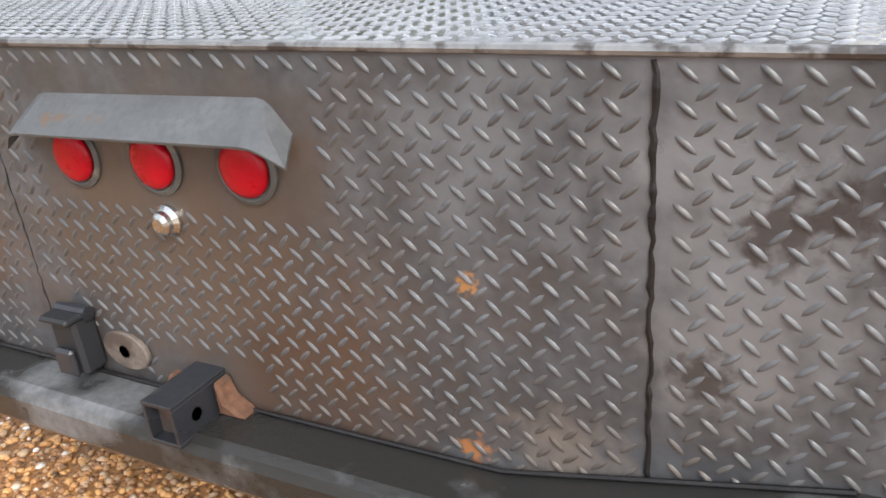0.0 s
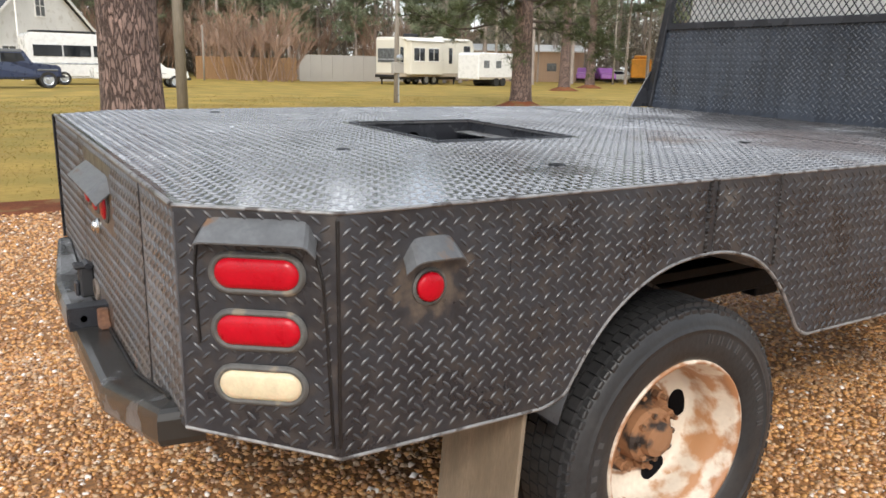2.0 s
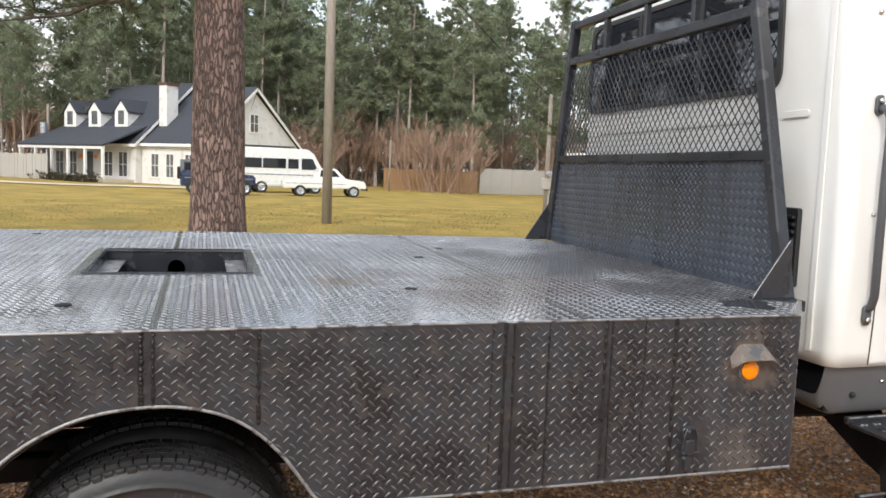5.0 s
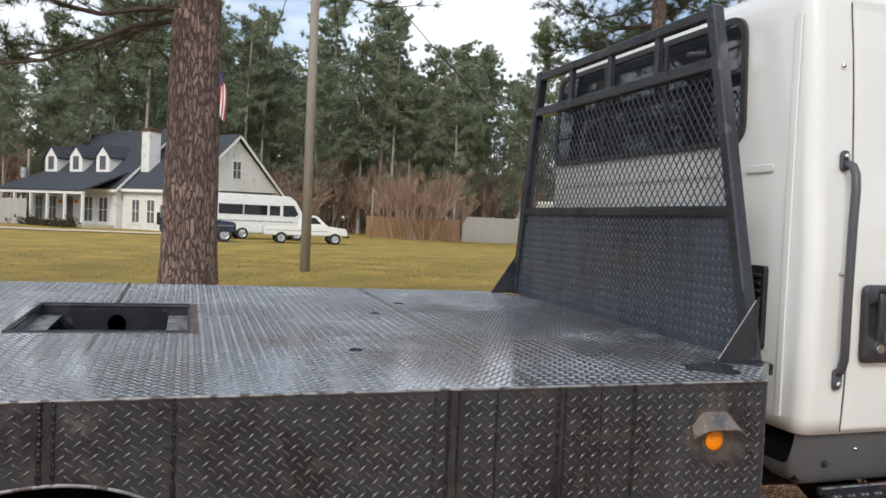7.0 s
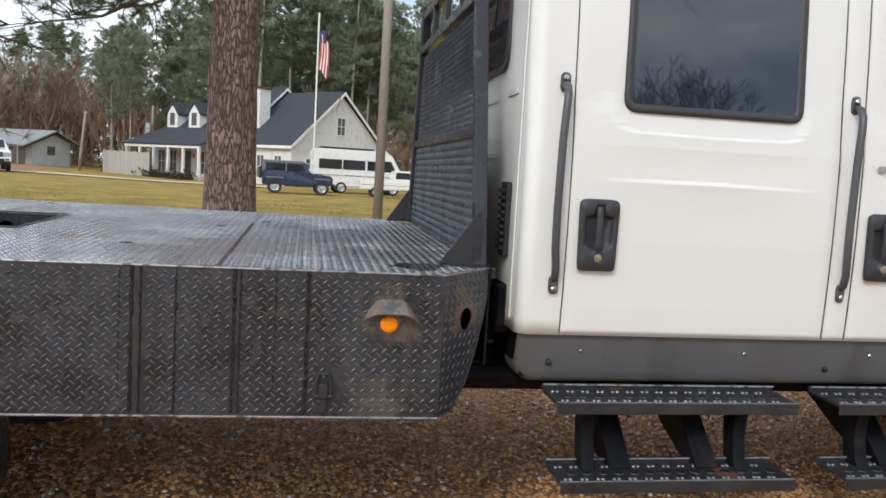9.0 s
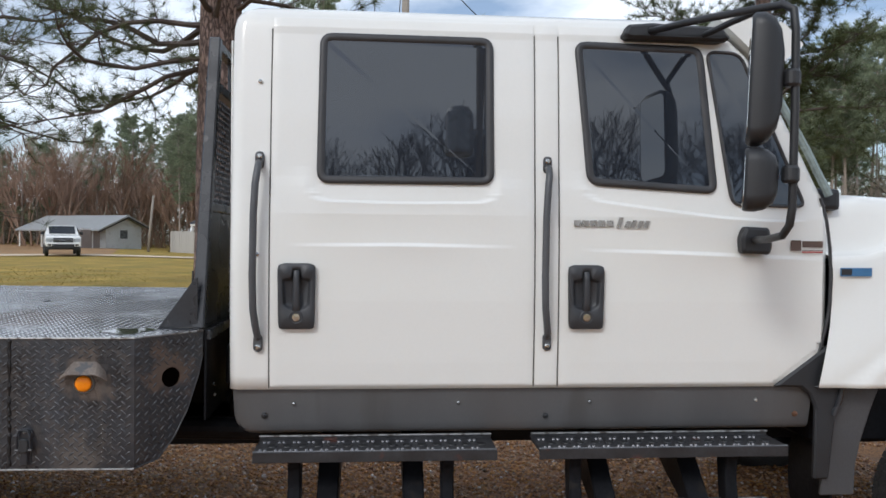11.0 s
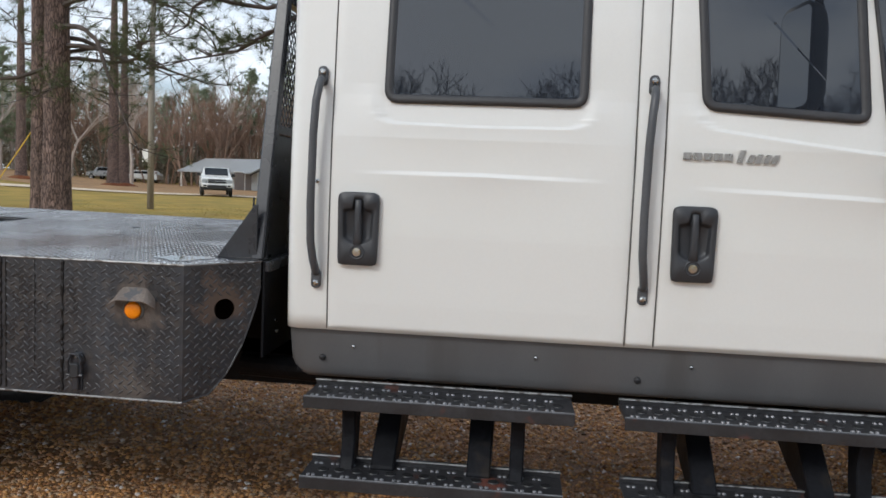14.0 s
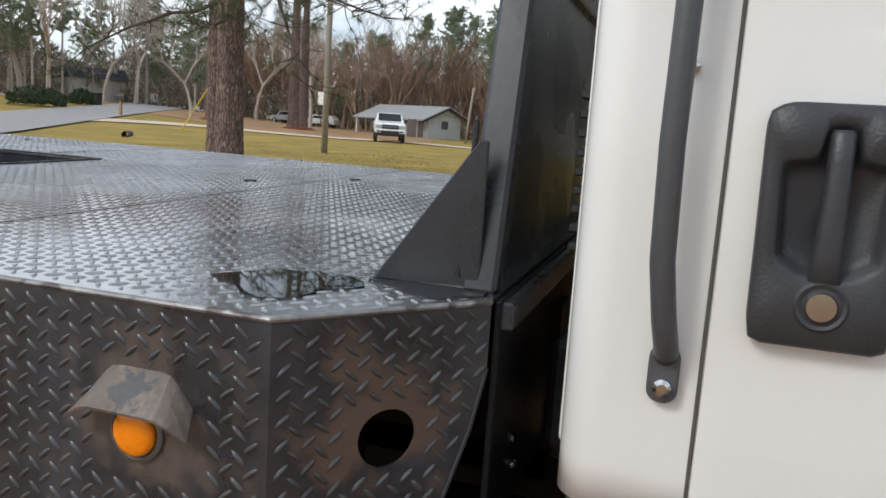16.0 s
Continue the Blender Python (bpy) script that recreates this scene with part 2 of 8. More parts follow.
LAMP_METAL = material("grey_lamp_grommet", (0.1, 0.098, 0.092), 0.6, 0.0, 0.25, 20, 90, 0.3, second=(0.2, 0.17, 0.13), cover=0.2, spots=20)


def lens(name, colour, glow):
    m = material(name, colour, 0.3, 0.0, 0.12, 30, 160, 0.15, spec=0.3, rough_var=0.05)
    b = m.node_tree.nodes["Principled BSDF"]
    b.inputs["Subsurface Weight"].default_value = glow
    b.inputs["Subsurface Radius"].default_value = (0.02, 0.006, 0.006)
    return m


RED = lens("red_lamp_lens", (0.46, 0.002, 0.013), 0.0)
AMBER = lens("amber_lamp_lens", (0.95, 0.27, 0.004), 0.1)
CREAM = lens("aged_clear_lens", (0.68, 0.58, 0.4), 0.2)


# ---- geometry helpers ----
def part(name, bm, mat, parent=None, label="", smooth=False, kind=""):
    """Links a bmesh as one mesh object under a thing or a part."""
    me = bpy.data.meshes.new(name)
    bm.normal_update()
    bm.to_mesh(me)
    bm.free()
    me.materials.append(mat)
    if smooth:
        for p in me.polygons:
            p.use_smooth = True
    ob = new(name, me)
    if parent is not None:
        ob.parent = parent
    return tagged(ob, label, kind=kind)


def raw(name, verts, faces, mat, parent=None, label="", smooth=False, kind=""):
    """Links arrays as one mesh object."""
    me = bpy.data.meshes.new(name)
    me.from_pydata([tuple(v) for v in verts], [], [tuple(f) for f in faces])
    me.materials.append(mat)
    if smooth:
        for p in me.polygons:
            p.use_smooth = True
    ob = new(name, me)
    if parent is not None:
        ob.parent = parent
    return tagged(ob, label, kind=kind)


def thing(name, label, category, m=None, group=""):
    ob = new(name)
    ob.empty_display_size = 0.2
    if m is not None:
        ob.matrix_basis = m
    return tagged(ob, label, category, group)


def box(x0, x1, y0, y1, z0, z1, bevel=0.0, bm=None, m=None, segments=1):
    fresh = bmesh.new()
    bmesh.ops.create_cube(fresh, size=1.0)
    bmesh.ops.scale(fresh, vec=(abs(x1 - x0), abs(y1 - y0), abs(z1 - z0)), verts=fresh.verts)
    bmesh.ops.translate(fresh, vec=((x0 + x1) / 2, (y0 + y1) / 2, (z0 + z1) / 2), verts=fresh.verts)
    if bevel:
        bmesh.ops.bevel(fresh, geom=list(fresh.edges), offset=bevel, segments=segments, affect="EDGES", profile=0.6)
    if m is not None:
        bmesh.ops.transform(fresh, matrix=m, verts=fresh.verts)
    return merged(bm, fresh)


def merged(bm, fresh):
    if bm is None:
        return fresh
    me = bpy.data.meshes.new("joined")
    fresh.to_mesh(me)
    fresh.free()
    bm.from_mesh(me)
    bpy.data.meshes.remove(me)
    return bm


def prism(poly, depth, m=None, bm=None, bevel=0.0):
    """A polygon in the local xy plane pushed along z by depth."""
    fresh = bmesh.new()
    f = fresh.faces.new([fresh.verts.new((x, y, 0)) for x, y in poly])
    up = bmesh.ops.extrude_face_region(fresh, geom=[f])
    bmesh.ops.translate(fresh, vec=(0, 0, depth), verts=[v for v in up["geom"] if isinstance(v, bmesh.types.BMVert)])
    bmesh.ops.recalc_face_normals(fresh, faces=fresh.faces)
    if bevel:
        bmesh.ops.bevel(fresh, geom=list(fresh.edges), offset=bevel, segments=1, affect="EDGES")
    if m is not None:
        bmesh.ops.transform(fresh, matrix=m, verts=fresh.verts)
    return merged(bm, fresh)


def tube(path, r, sides=10, bm=None, taper=None, caps=True):
    """A round bar along a path; taper: the radius at each point."""
    fresh = bmesh.new()
    pts = [Vector(p) for p in path]
    rings = []
    side = None
    for k, p in enumerate(pts):
        d = (pts[min(k + 1, len(pts) - 1)] - pts[max(k - 1, 0)]).normalized()
        if side is None:
            side = d.orthogonal().normalized()
        side = (side - d * side.dot(d)).normalized()
        other = d.cross(side)
        rad = taper[k] if taper else r
        rings.append([fresh.verts.new(p + rad * (math.cos(a) * side + math.sin(a) * other)) for a in (2 * math.pi * j / sides for j in range(sides))])
    for a, b in zip(rings, rings[1:]):
        for j in range(sides):
            fresh.faces.new((a[j], a[(j + 1) % sides], b[(j + 1) % sides], b[j]))
    if caps:
        fresh.faces.new(rings[0][::-1])
        fresh.faces.new(rings[-1])
    return merged(bm, fresh)


def lathe(profile, sides=32, m=None, bm=None, closed=False, caps=True):
    """A profile of (radius, height) turned round z."""
    fresh = bmesh.new()
    rings = [[fresh.verts.new((r * math.cos(a), r * math.sin(a), h)) for a in (2 * math.pi * j / sides for j in range(sides))] for r, h in profile]
    pairs = list(zip(rings, rings[1:])) + ([(rings[-1], rings[0])] if closed else [])
    for a, b in pairs:
        for j in range(sides):
            fresh.faces.new((a[j], a[(j + 1) % sides], b[(j + 1) % sides], b[j]))
    if caps and not closed:
        if profile[0][0] > 1e-5:
            fresh.faces.new(rings[0][::-1])
        if profile[-1][0] > 1e-5:
            fresh.faces.new(rings[-1])
    bmesh.ops.remove_doubles(fresh, verts=fresh.verts, dist=1e-6)
    if m is not None:
        bmesh.ops.transform(fresh, matrix=m, verts=fresh.verts)
    return merged(bm, fresh)


def rounded(w, h, r, n=6):
    """A rounded rectangle round the origin."""
    out = []
    for cx, cy, a0 in ((w / 2 - r, h / 2 - r, 0), (-w / 2 + r, h / 2 - r, 90), (-w / 2 + r, -h / 2 + r, 180), (w / 2 - r, -h / 2 + r, 270)):
        out += [(cx + r * math.cos(radians(a0 + 90 * k / n)), cy + r * math.sin(radians(a0 + 90 * k / n))) for k in range(n + 1)]
    return out


def inside(poly, x, y):
    hit = False
    for (ax, ay), (bx, by) in zip(poly, poly[1:] + poly[:1]):
        if (ay > y) != (by > y) and x < (bx - ax) * (y - ay) / (by - ay) + ax:
            hit = not hit
    return hit


def axes(origin, u, v):
    """A frame whose local x runs along u, y along v and z along their cross product."""
    u, v = Vector(u).normalized(), Vector(v).normalized()
    w = u.cross(v)
    return Matrix(((u.x, v.x, w.x, origin[0]), (u.y, v.y, w.y, origin[1]), (u.z, v.z, w.z, origin[2]), (0, 0, 0, 1)))


LUG = 0.034


def lugs(name, poly, m, mat, parent, holes=(), margin=0.012, pitch=LUG, height=0.0028):
    """The raised lugs of a tread plate, row by row leaning left and right, inside a polygon of the plate's own plane."""
    xs, ys = [p[0] for p in poly], [p[1] for p in poly]
    verts, faces = [], []
    half, wide = pitch * 0.41, pitch * 0.115
    lens_shape = ((-1, 0), (-0.62, -0.72), (0, -1), (0.62, -0.72), (1, 0), (0.62, 0.72), (0, 1), (-0.62, 0.72))
    for j in range(int((max(ys) - min(ys)) / pitch * 2) + 1):
        for i in range(int((max(xs) - min(xs)) / pitch) + 2):
            x, y = min(xs) + (i + 0.5 * (j % 2)) * pitch, min(ys) + (j + 0.5) * pitch / 2
            if not all(inside(poly, x + a, y + b) for a, b in ((margin, 0), (-margin, 0), (0, margin), (0, -margin))):
                continue
            if any(a - margin < x < c + margin and b - margin < y < d + margin for a, b, c, d in holes):
                continue
            a = radians(43 if j % 2 else -43) + random.uniform(-0.05, 0.05)
            ca, sa = math.cos(a), math.sin(a)
            h, k = height * random.uniform(0.75, 1.1), len(verts)
            for fu, fv, w in ((1.0, 1.0, 0.0), (0.62, 0.42, h)):
                for pu, pv in lens_shape:
                    u, v = pu * half * fu, pv * wide * fv
                    verts.append(m @ Vector((x + u * ca - v * sa, y + u * sa + v * ca, w)))
            faces += [(k + q, k + (q + 1) % 8, k + 8 + (q + 1) % 8, k + 8 + q) for q in range(8)] + [tuple(range(k + 8, k + 16))]
    return raw(name, verts, faces, mat, parent, kind="stuff", smooth=True)
# ---- the truck: flat bed ----
truck = thing("flatbed_truck", "white crew cab truck with a black tread-plate flat bed, on gravel", "truck")
SIDE, LEFT, DECK_Z, FLOOR_Z = 1.155, -1.195, 1.142, 0.645
HUB_Y, HUB_Z = 1.258, 0.374
REAR_Y, CORNER_Y, FRONT_Y = 0.246, 3.175, 3.375

# deck with a hatch opening for a hitch
HATCH = (-0.40, 0.994, 0.265, 1.545)
deck_outline = [(0.96, 0.0), (SIDE, REAR_Y), (SIDE, CORNER_Y), (0.93, FRONT_Y), (-0.97, FRONT_Y), (LEFT, CORNER_Y), (LEFT, REAR_Y), (-1.025, 0.0)]
deck, under_deck = bmesh.new(), bmesh.new()
hx0, hy0, hx1, hy1 = HATCH
for poly in ([(0.96, 0.0), (SIDE, REAR_Y), (SIDE, hy0), (LEFT, hy0), (LEFT, REAR_Y), (-1.025, 0.0)],
             [(LEFT, hy0), (hx0, hy0), (hx0, hy1), (LEFT, hy1)], [(hx1, hy0), (SIDE, hy0), (SIDE, hy1), (hx1, hy1)],
             [(SIDE, hy1), (SIDE, CORNER_Y), (0.93, FRONT_Y), (-0.97, FRONT_Y), (LEFT, CORNER_Y), (LEFT, hy1)]):
    prism(poly, 0.006, pose(0, 0, DECK_Z - 0.006), deck)
    prism([(px * 0.992, py * 0.996 + 0.006) for px, py in poly], 0.002, pose(0, 0, DECK_Z - 0.0115), under_deck)
for sheet in (deck, under_deck):
    for n_cut, axis in ((12, 1), (9, 0)):
        for k in range(n_cut):
            co = Vector((-1.0 + 0.25 * k, 0, 0)) if axis == 0 else Vector((0, 1.1 + 0.19 * k, 0))
            bmesh.ops.bisect_plane(sheet, geom=sheet.verts[:] + sheet.edges[:] + sheet.faces[:], plane_co=co, plane_no=(1, 0, 0) if axis == 0 else (0, 1, 0))
part("deck_underside", under_deck, UNDER, truck)
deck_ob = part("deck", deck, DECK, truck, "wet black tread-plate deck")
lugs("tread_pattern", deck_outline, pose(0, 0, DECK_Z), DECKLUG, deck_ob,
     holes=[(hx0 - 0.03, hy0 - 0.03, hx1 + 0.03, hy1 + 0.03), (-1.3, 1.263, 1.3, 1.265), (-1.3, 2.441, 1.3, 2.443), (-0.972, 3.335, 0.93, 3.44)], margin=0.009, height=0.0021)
for y in (1.264, 2.442):
    for x0, x1 in ((LEFT + 0.03, hx0 - 0.03), (hx1 + 0.03, SIDE - 0.03)) if y < 1.5 else ((LEFT + 0.03, SIDE - 0.03),):
        part("deck_seam", box(x0, x1, y - 0.0025, y + 0.0025, DECK_Z, DECK_Z + 0.0015), DECKLUG, deck_ob)
frame_bm = bmesh.new()
for x0, x1, y0, y1 in ((hx0 - 0.008, hx1 + 0.008, hy0 - 0.008, hy0), (hx0 - 0.008, hx1 + 0.008, hy1, hy1 + 0.008), (hx0 - 0.008, hx0, hy0, hy1), (hx1, hx1 + 0.008, hy0, hy1)):
    box(x0, x1, y0, y1, DECK_Z - 0.002, DECK_Z + 0.005, 0.0015, frame_bm)
part("hatch_frame", frame_bm, BLACK, deck_ob)
well = bmesh.new()
wz = DECK_Z - 0.17
for b in ((hx0, hx1, hy0, hy1, wz - 0.005, wz), (hx0 - 0.004, hx0, hy0, hy1, wz, DECK_Z - 0.006), (hx1, hx1 + 0.004, hy0, hy1, wz, DECK_Z - 0.006), (hx0, hx1, hy0 - 0.004, hy0, wz, DECK_Z - 0.006), (hx0, hx1, hy1, hy1 + 0.004, wz, DECK_Z - 0.006)):
    box(*b, bm=well)
part("hatch_well", well, BLACK, deck_ob)
for y0, y1 in ((hy0, hy0 + 0.075), (hy1 - 0.075, hy1)):
    part("hatch_ledge", box(hx0 + 0.02, hx1 - 0.02, y0, y1, DECK_Z - 0.045, DECK_Z - 0.04, 0.001), EDGE, deck_ob)
part("hatch_drain_hole", lathe([(0.001, 0), (0.035, 0)], 20, axes((hx0 + 0.005, 1.27, DECK_Z - 0.075), (0, 1, 0), (0, 0, 1))), GAP, deck_ob)
for x, y in ((-0.98, 0.62), (-0.55, 2.5), (0.62, 2.05), (-0.2, 2.3), (0.35, 0.62), (0.83, 1.02)):
    part("deck_plug", lathe([(0.0, 0.003), (0.02, 0.003), (0.024, 0.0)], 14, pose(x, y, DECK_Z)), UNDER, deck_ob)
# shallow puddle by the head board
PUDDLE = material("rain_water", (0.02, 0.02, 0.02), 0.015, 0.0, 0.05, spec=0.8, rough_var=0.005)
pud = [((0.085 + 0.02 * math.sin(3 * a + 1)) * math.cos(a), (0.09 + 0.02 * math.sin(4 * a)) * math.sin(a)) for a in (2 * math.pi * k / 30 for k in range(30))]
puddle = part("puddle", prism(pud, 0.0028, pose(0.99, 3.10, DECK_Z)), PUDDLE)
tagged(puddle, "thin rain puddle lying on the black deck", "puddle")

# side panels with a wheel arch
ARCH = [(0.74, FLOOR_Z - 0.012), (0.80, 0.652), (0.83, 0.69), (0.875, 0.755), (0.94, 0.825), (1.02, 0.88), (1.12, 0.92), (1.24, 0.936), (1.34, 0.931), (1.44, 0.903), (1.52, 0.852), (1.585, 0.785), (1.635, 0.715), (1.67, 0.668), (1.715, FLOOR_Z)]
def eased(points, n=5):
    """The same line with a smooth curve through its points."""
    out = []
    p = [points[0]] + points + [points[-1]]
    for k in range(1, len(p) - 2):
        for j in range(n):
            t = j / n
            out.append(tuple(0.5 * (2 * p[k][c] + (p[k + 1][c] - p[k - 1][c]) * t + (2 * p[k - 1][c] - 5 * p[k][c] + 4 * p[k + 1][c] - p[k + 2][c]) * t * t + (3 * p[k][c] - p[k - 1][c] - 3 * p[k + 1][c] + p[k + 2][c]) * t ** 3) for c in (0, 1)))
    return out + [points[-1]]


ARCH = eased(ARCH)
side_poly = [(REAR_Y, DECK_Z), (REAR_Y, FLOOR_Z - 0.004)] + ARCH + [(CORNER_Y, FLOOR_Z - 0.008), (CORNER_Y, DECK_Z)]
side_frame = axes((SIDE - 0.005, 0, 0), (0, 1, 0), (0, 0, 1))
side_panel = part("side_panel", prism(side_poly, 0.005, side_frame), PLATE, truck, "black tread-plate side panel with a wheel arch")
face_frame = axes((SIDE, 0, 0), (0, 1, 0), (0, 0, 1))
lugs("tread_pattern", side_poly, face_frame, LUGMAT, side_panel,
     holes=[(y - 0.006, 0.5, y + 0.006, 1.2) for y in (1.24, 1.268, 1.518, 2.183, 2.21, 2.495, 2.728)] + [(0.38, 0.90, 0.51, 1.07), (2.93, 0.9, 3.08, 1.05), (2.79, 0.70, 2.84, 0.80)], margin=0.008)
for y, w, z0 in ((1.24, 0.006, 0.94), (1.268, 0.004, 0.94), (1.518, 0.005, 0.875), (2.146, 0.002, 0.7), (2.183, 0.006, 0.65), (2.21, 0.0045, 0.65), (2.316, 0.0045, 0.65), (2.495, 0.006, 0.65), (2.515, 0.0035, 0.65), (2.625, 0.003, 0.73), (2.728, 0.006, 0.65)):
    pts = [(y + random.uniform(-0.0016, 0.0016), z) for z in np.linspace(z0, DECK_Z - 0.004, 44)]
    part("weld_seam", tube([(SIDE, a, b) for a, b in pts], w * 0.7, 6, taper=[w * random.uniform(0.5, 1.35) for _ in pts]), WELD, side_panel)
part("weld_seam", tube([(SIDE, 0.636, z) for z in np.linspace(0.66, 1.13, 6)], 0.0018, 6), BLACK, side_panel)
# rolled top edge and bottom edge
part("top_edge", tube([(0.96, 0.0, DECK_Z - 0.004), (SIDE, REAR_Y, DECK_Z - 0.004), (SIDE, 1.5, DECK_Z - 0.003), (SIDE, CORNER_Y, DECK_Z - 0.004), (0.93, FRONT_Y, DECK_Z - 0.004)], 0.0042, 8), EDGE, side_panel)
edge_path = [(SIDE - 0.003, y, z - 0.002) for y, z in [(REAR_Y, FLOOR_Z - 0.006)] + ARCH + [(CORNER_Y, FLOOR_Z - 0.01)]]
part("bottom_edge", tube(edge_path, 0.0055, 8), EDGE, side_panel)

left_frame = axes((LEFT, 0, 0), (0, 1, 0), (0, 0, 1))
part("side_panel", prism(side_poly, 0.005, left_frame), PLATE, truck, "black tread-plate side panel with a wheel arch")

# chamfered rear corners
CH = Vector((SIDE - 0.96, REAR_Y, 0)).normalized()
CH_LEN = math.hypot(SIDE - 0.96, REAR_Y)
corner_frame = axes((0.96, 0.0, 0), CH, (0, 0, 1))
corner_poly = [(0, DECK_Z), (0, 0.682), (CH_LEN, FLOOR_Z - 0.006), (CH_LEN, DECK_Z)]
corner = part("corner_panel", prism(corner_poly, -0.005, corner_frame), PLATE, truck, "black tread-plate corner panel with tail lamps")
lugs("tread_pattern", corner_poly, corner_frame, LUGMAT, corner, holes=[(0.07, z - 0.036, 0.25, z + 0.036) for z in (1.002, 0.897, 0.785)] + [(0.055, 1.07, 0.26, 1.108)], margin=0.009)
part("corner_weld", tube([(SIDE - 0.001, REAR_Y - 0.001, z) for z in np.linspace(0.66, 1.125, 8)], 0.004, 8), WELD, corner)
part("corner_weld", tube([(0.96, 0.0012, z) for z in np.linspace(0.69, 1.125, 8)], 0.0025, 8), REAR, corner)
part("corner_edge", tube([corner_frame @ Vector((0, 0.682, -0.003)), corner_frame @ Vector((CH_LEN, FLOOR_Z - 0.008, -0.003))], 0.005, 8), EDGE, corner)
weld_pts = [(0.04, 0.86), (0.037, 1.0), (0.045, 1.085), (0.065, 1.11), (0.16, 1.113), (0.238, 1.107), (0.263, 1.085), (0.284, 1.0), (0.29, 0.9), (0.296, 0.75), (0.299, 0.66)]
part("weld_seam", tube([corner_frame @ Vector((a, b, 0.0005)) for a, b in weld_pts], 0.0035, 6), WELD, corner)
part("corner_panel", prism([(0, DECK_Z), (0, FLOOR_Z + 0.008), (CH_LEN, 0.682), (CH_LEN, DECK_Z)], -0.005, axes((LEFT, REAR_Y, 0), Vector((0.17, -REAR_Y, 0)), (0, 0, 1))), PLATE, truck)


def oval_lamp(z, mat, label):
    m = corner_frame @ pose(0.159, z - 0.003, 0) @ Matrix.Diagonal((0.965, 0.95, 1, 1))
    lamp = part("tail_lamp", prism(rounded(0.195, 0.088, 0.0435, 8), 0.006, m, bevel=0.002), LAMP_METAL, truck, label)
    ring = bmesh.new()
    outer, inner = rounded(0.19, 0.083, 0.041, 8), rounded(0.168, 0.061, 0.03, 8)
    rows = []
    for poly, h in ((outer, 0.006), (rounded(0.184, 0.077, 0.038, 8), 0.010), (rounded(0.174, 0.067, 0.033, 8), 0.010), (inner, 0.006)):
        rows.append([ring.verts.new(m @ Vector((x, y, h))) for x, y in poly])
    for a, b in zip(rows, rows[1:]):
        for k in range(len(a)):
            ring.faces.new((a[k], a[(k + 1) % len(a)], b[(k + 1) % len(a)], b[k]))
    part("gasket", ring, LAMP_METAL, lamp, smooth=True)
    dome = bmesh.new()
    rows = [[dome.verts.new(m @ Vector((x, y, h))) for x, y in rounded(w, t, r, 8)] for w, t, r, h in ((0.168, 0.061, 0.030, 0.006), (0.160, 0.053, 0.026, 0.011), (0.14, 0.036, 0.0175, 0.0135), (0.11, 0.012, 0.0055, 0.0145))]
    for a, b in zip(rows, rows[1:]):
        for k in range(len(a)):
            dome.faces.new((a[k], a[(k + 1) % len(a)], b[(k + 1) % len(a)], b[k]))
    dome.faces.new(rows[-1])
    part("lens", dome, mat, lamp, smooth=True)
    return lamp


oval_lamp(1.006, RED, "oval red tail lamp in a grey grommet")
oval_lamp(0.895, RED, "oval red tail lamp in a grey grommet")
oval_lamp(0.785, CREAM, "yellowed clear oval reversing lamp")


def hood(m, width, drop, reach, mat, skew=0.012, label="", flare=0.026):
    """A bent steel sheet over a lamp: a sloping crown between two flared sides, in a plane's own frame."""
    h, t = width / 2, 0.0035
    outline = [(-h - 0.55 * flare, -0.9 * drop, 0.0), (-h + skew, 0.0, 0.0), (h - skew, 0.0, 0.0), (h + 0.55 * flare, -0.9 * drop, 0.0)]
    lip = [(-h - flare, -1.55 * drop, 0.72 * reach), (-h + 0.3 * skew, -0.95 * drop, reach), (h - 0.3 * skew, -0.95 * drop, reach), (h + flare, -1.55 * drop, 0.72 * reach)]
    def rounded_line(pts):
        out = [Vector(pts[0])]
        for a, b, c in zip(pts, pts[1:], pts[2:]):
            a, b, c = Vector(a), Vector(b), Vector(c)
            r = min(0.3, 0.014 / max((b - a).length, 1e-4)), min(0.3, 0.014 / max((c - b).length, 1e-4))
            p, q = b.lerp(a, r[0]), b.lerp(c, r[1])
            out += [p, p * 0.25 + b * 0.5 + q * 0.25, q]
        return out + [Vector(pts[-1])]
    bm = bmesh.new()
    back, edge = rounded_line(outline), rounded_line(lip)
    mid = [p.lerp(q, 0.5) + Vector((random.uniform(-1, 1), random.uniform(0, 1), random.uniform(-1, 1))) * 0.0012 for p, q in zip(back, edge)]
    rows = [[bm.verts.new(m @ p) for p in line] for line in (back, mid, edge)] + [[bm.verts.new(m @ (p - Vector((0, t, 0.3 * t)))) for p in line] for line in (edge, mid, back)]
    for a, b in zip(rows, rows[1:]):
        for k in range(len(a) - 1):
            bm.faces.new((a[k], a[k + 1], b[k + 1], b[k]))
    for k in (0, -1):
        bm.faces.new([r[k] for r in rows])
    bmesh.ops.recalc_face_normals(bm, faces=bm.faces)
    return part("lamp_hood", bm, mat, truck, label)


hood(corner_frame @ pose(0.161, 1.107, 0), 0.213, 0.04, 0.045, HOODMAT, flare=0.012, label="bent grey steel hood over the tail lamps")


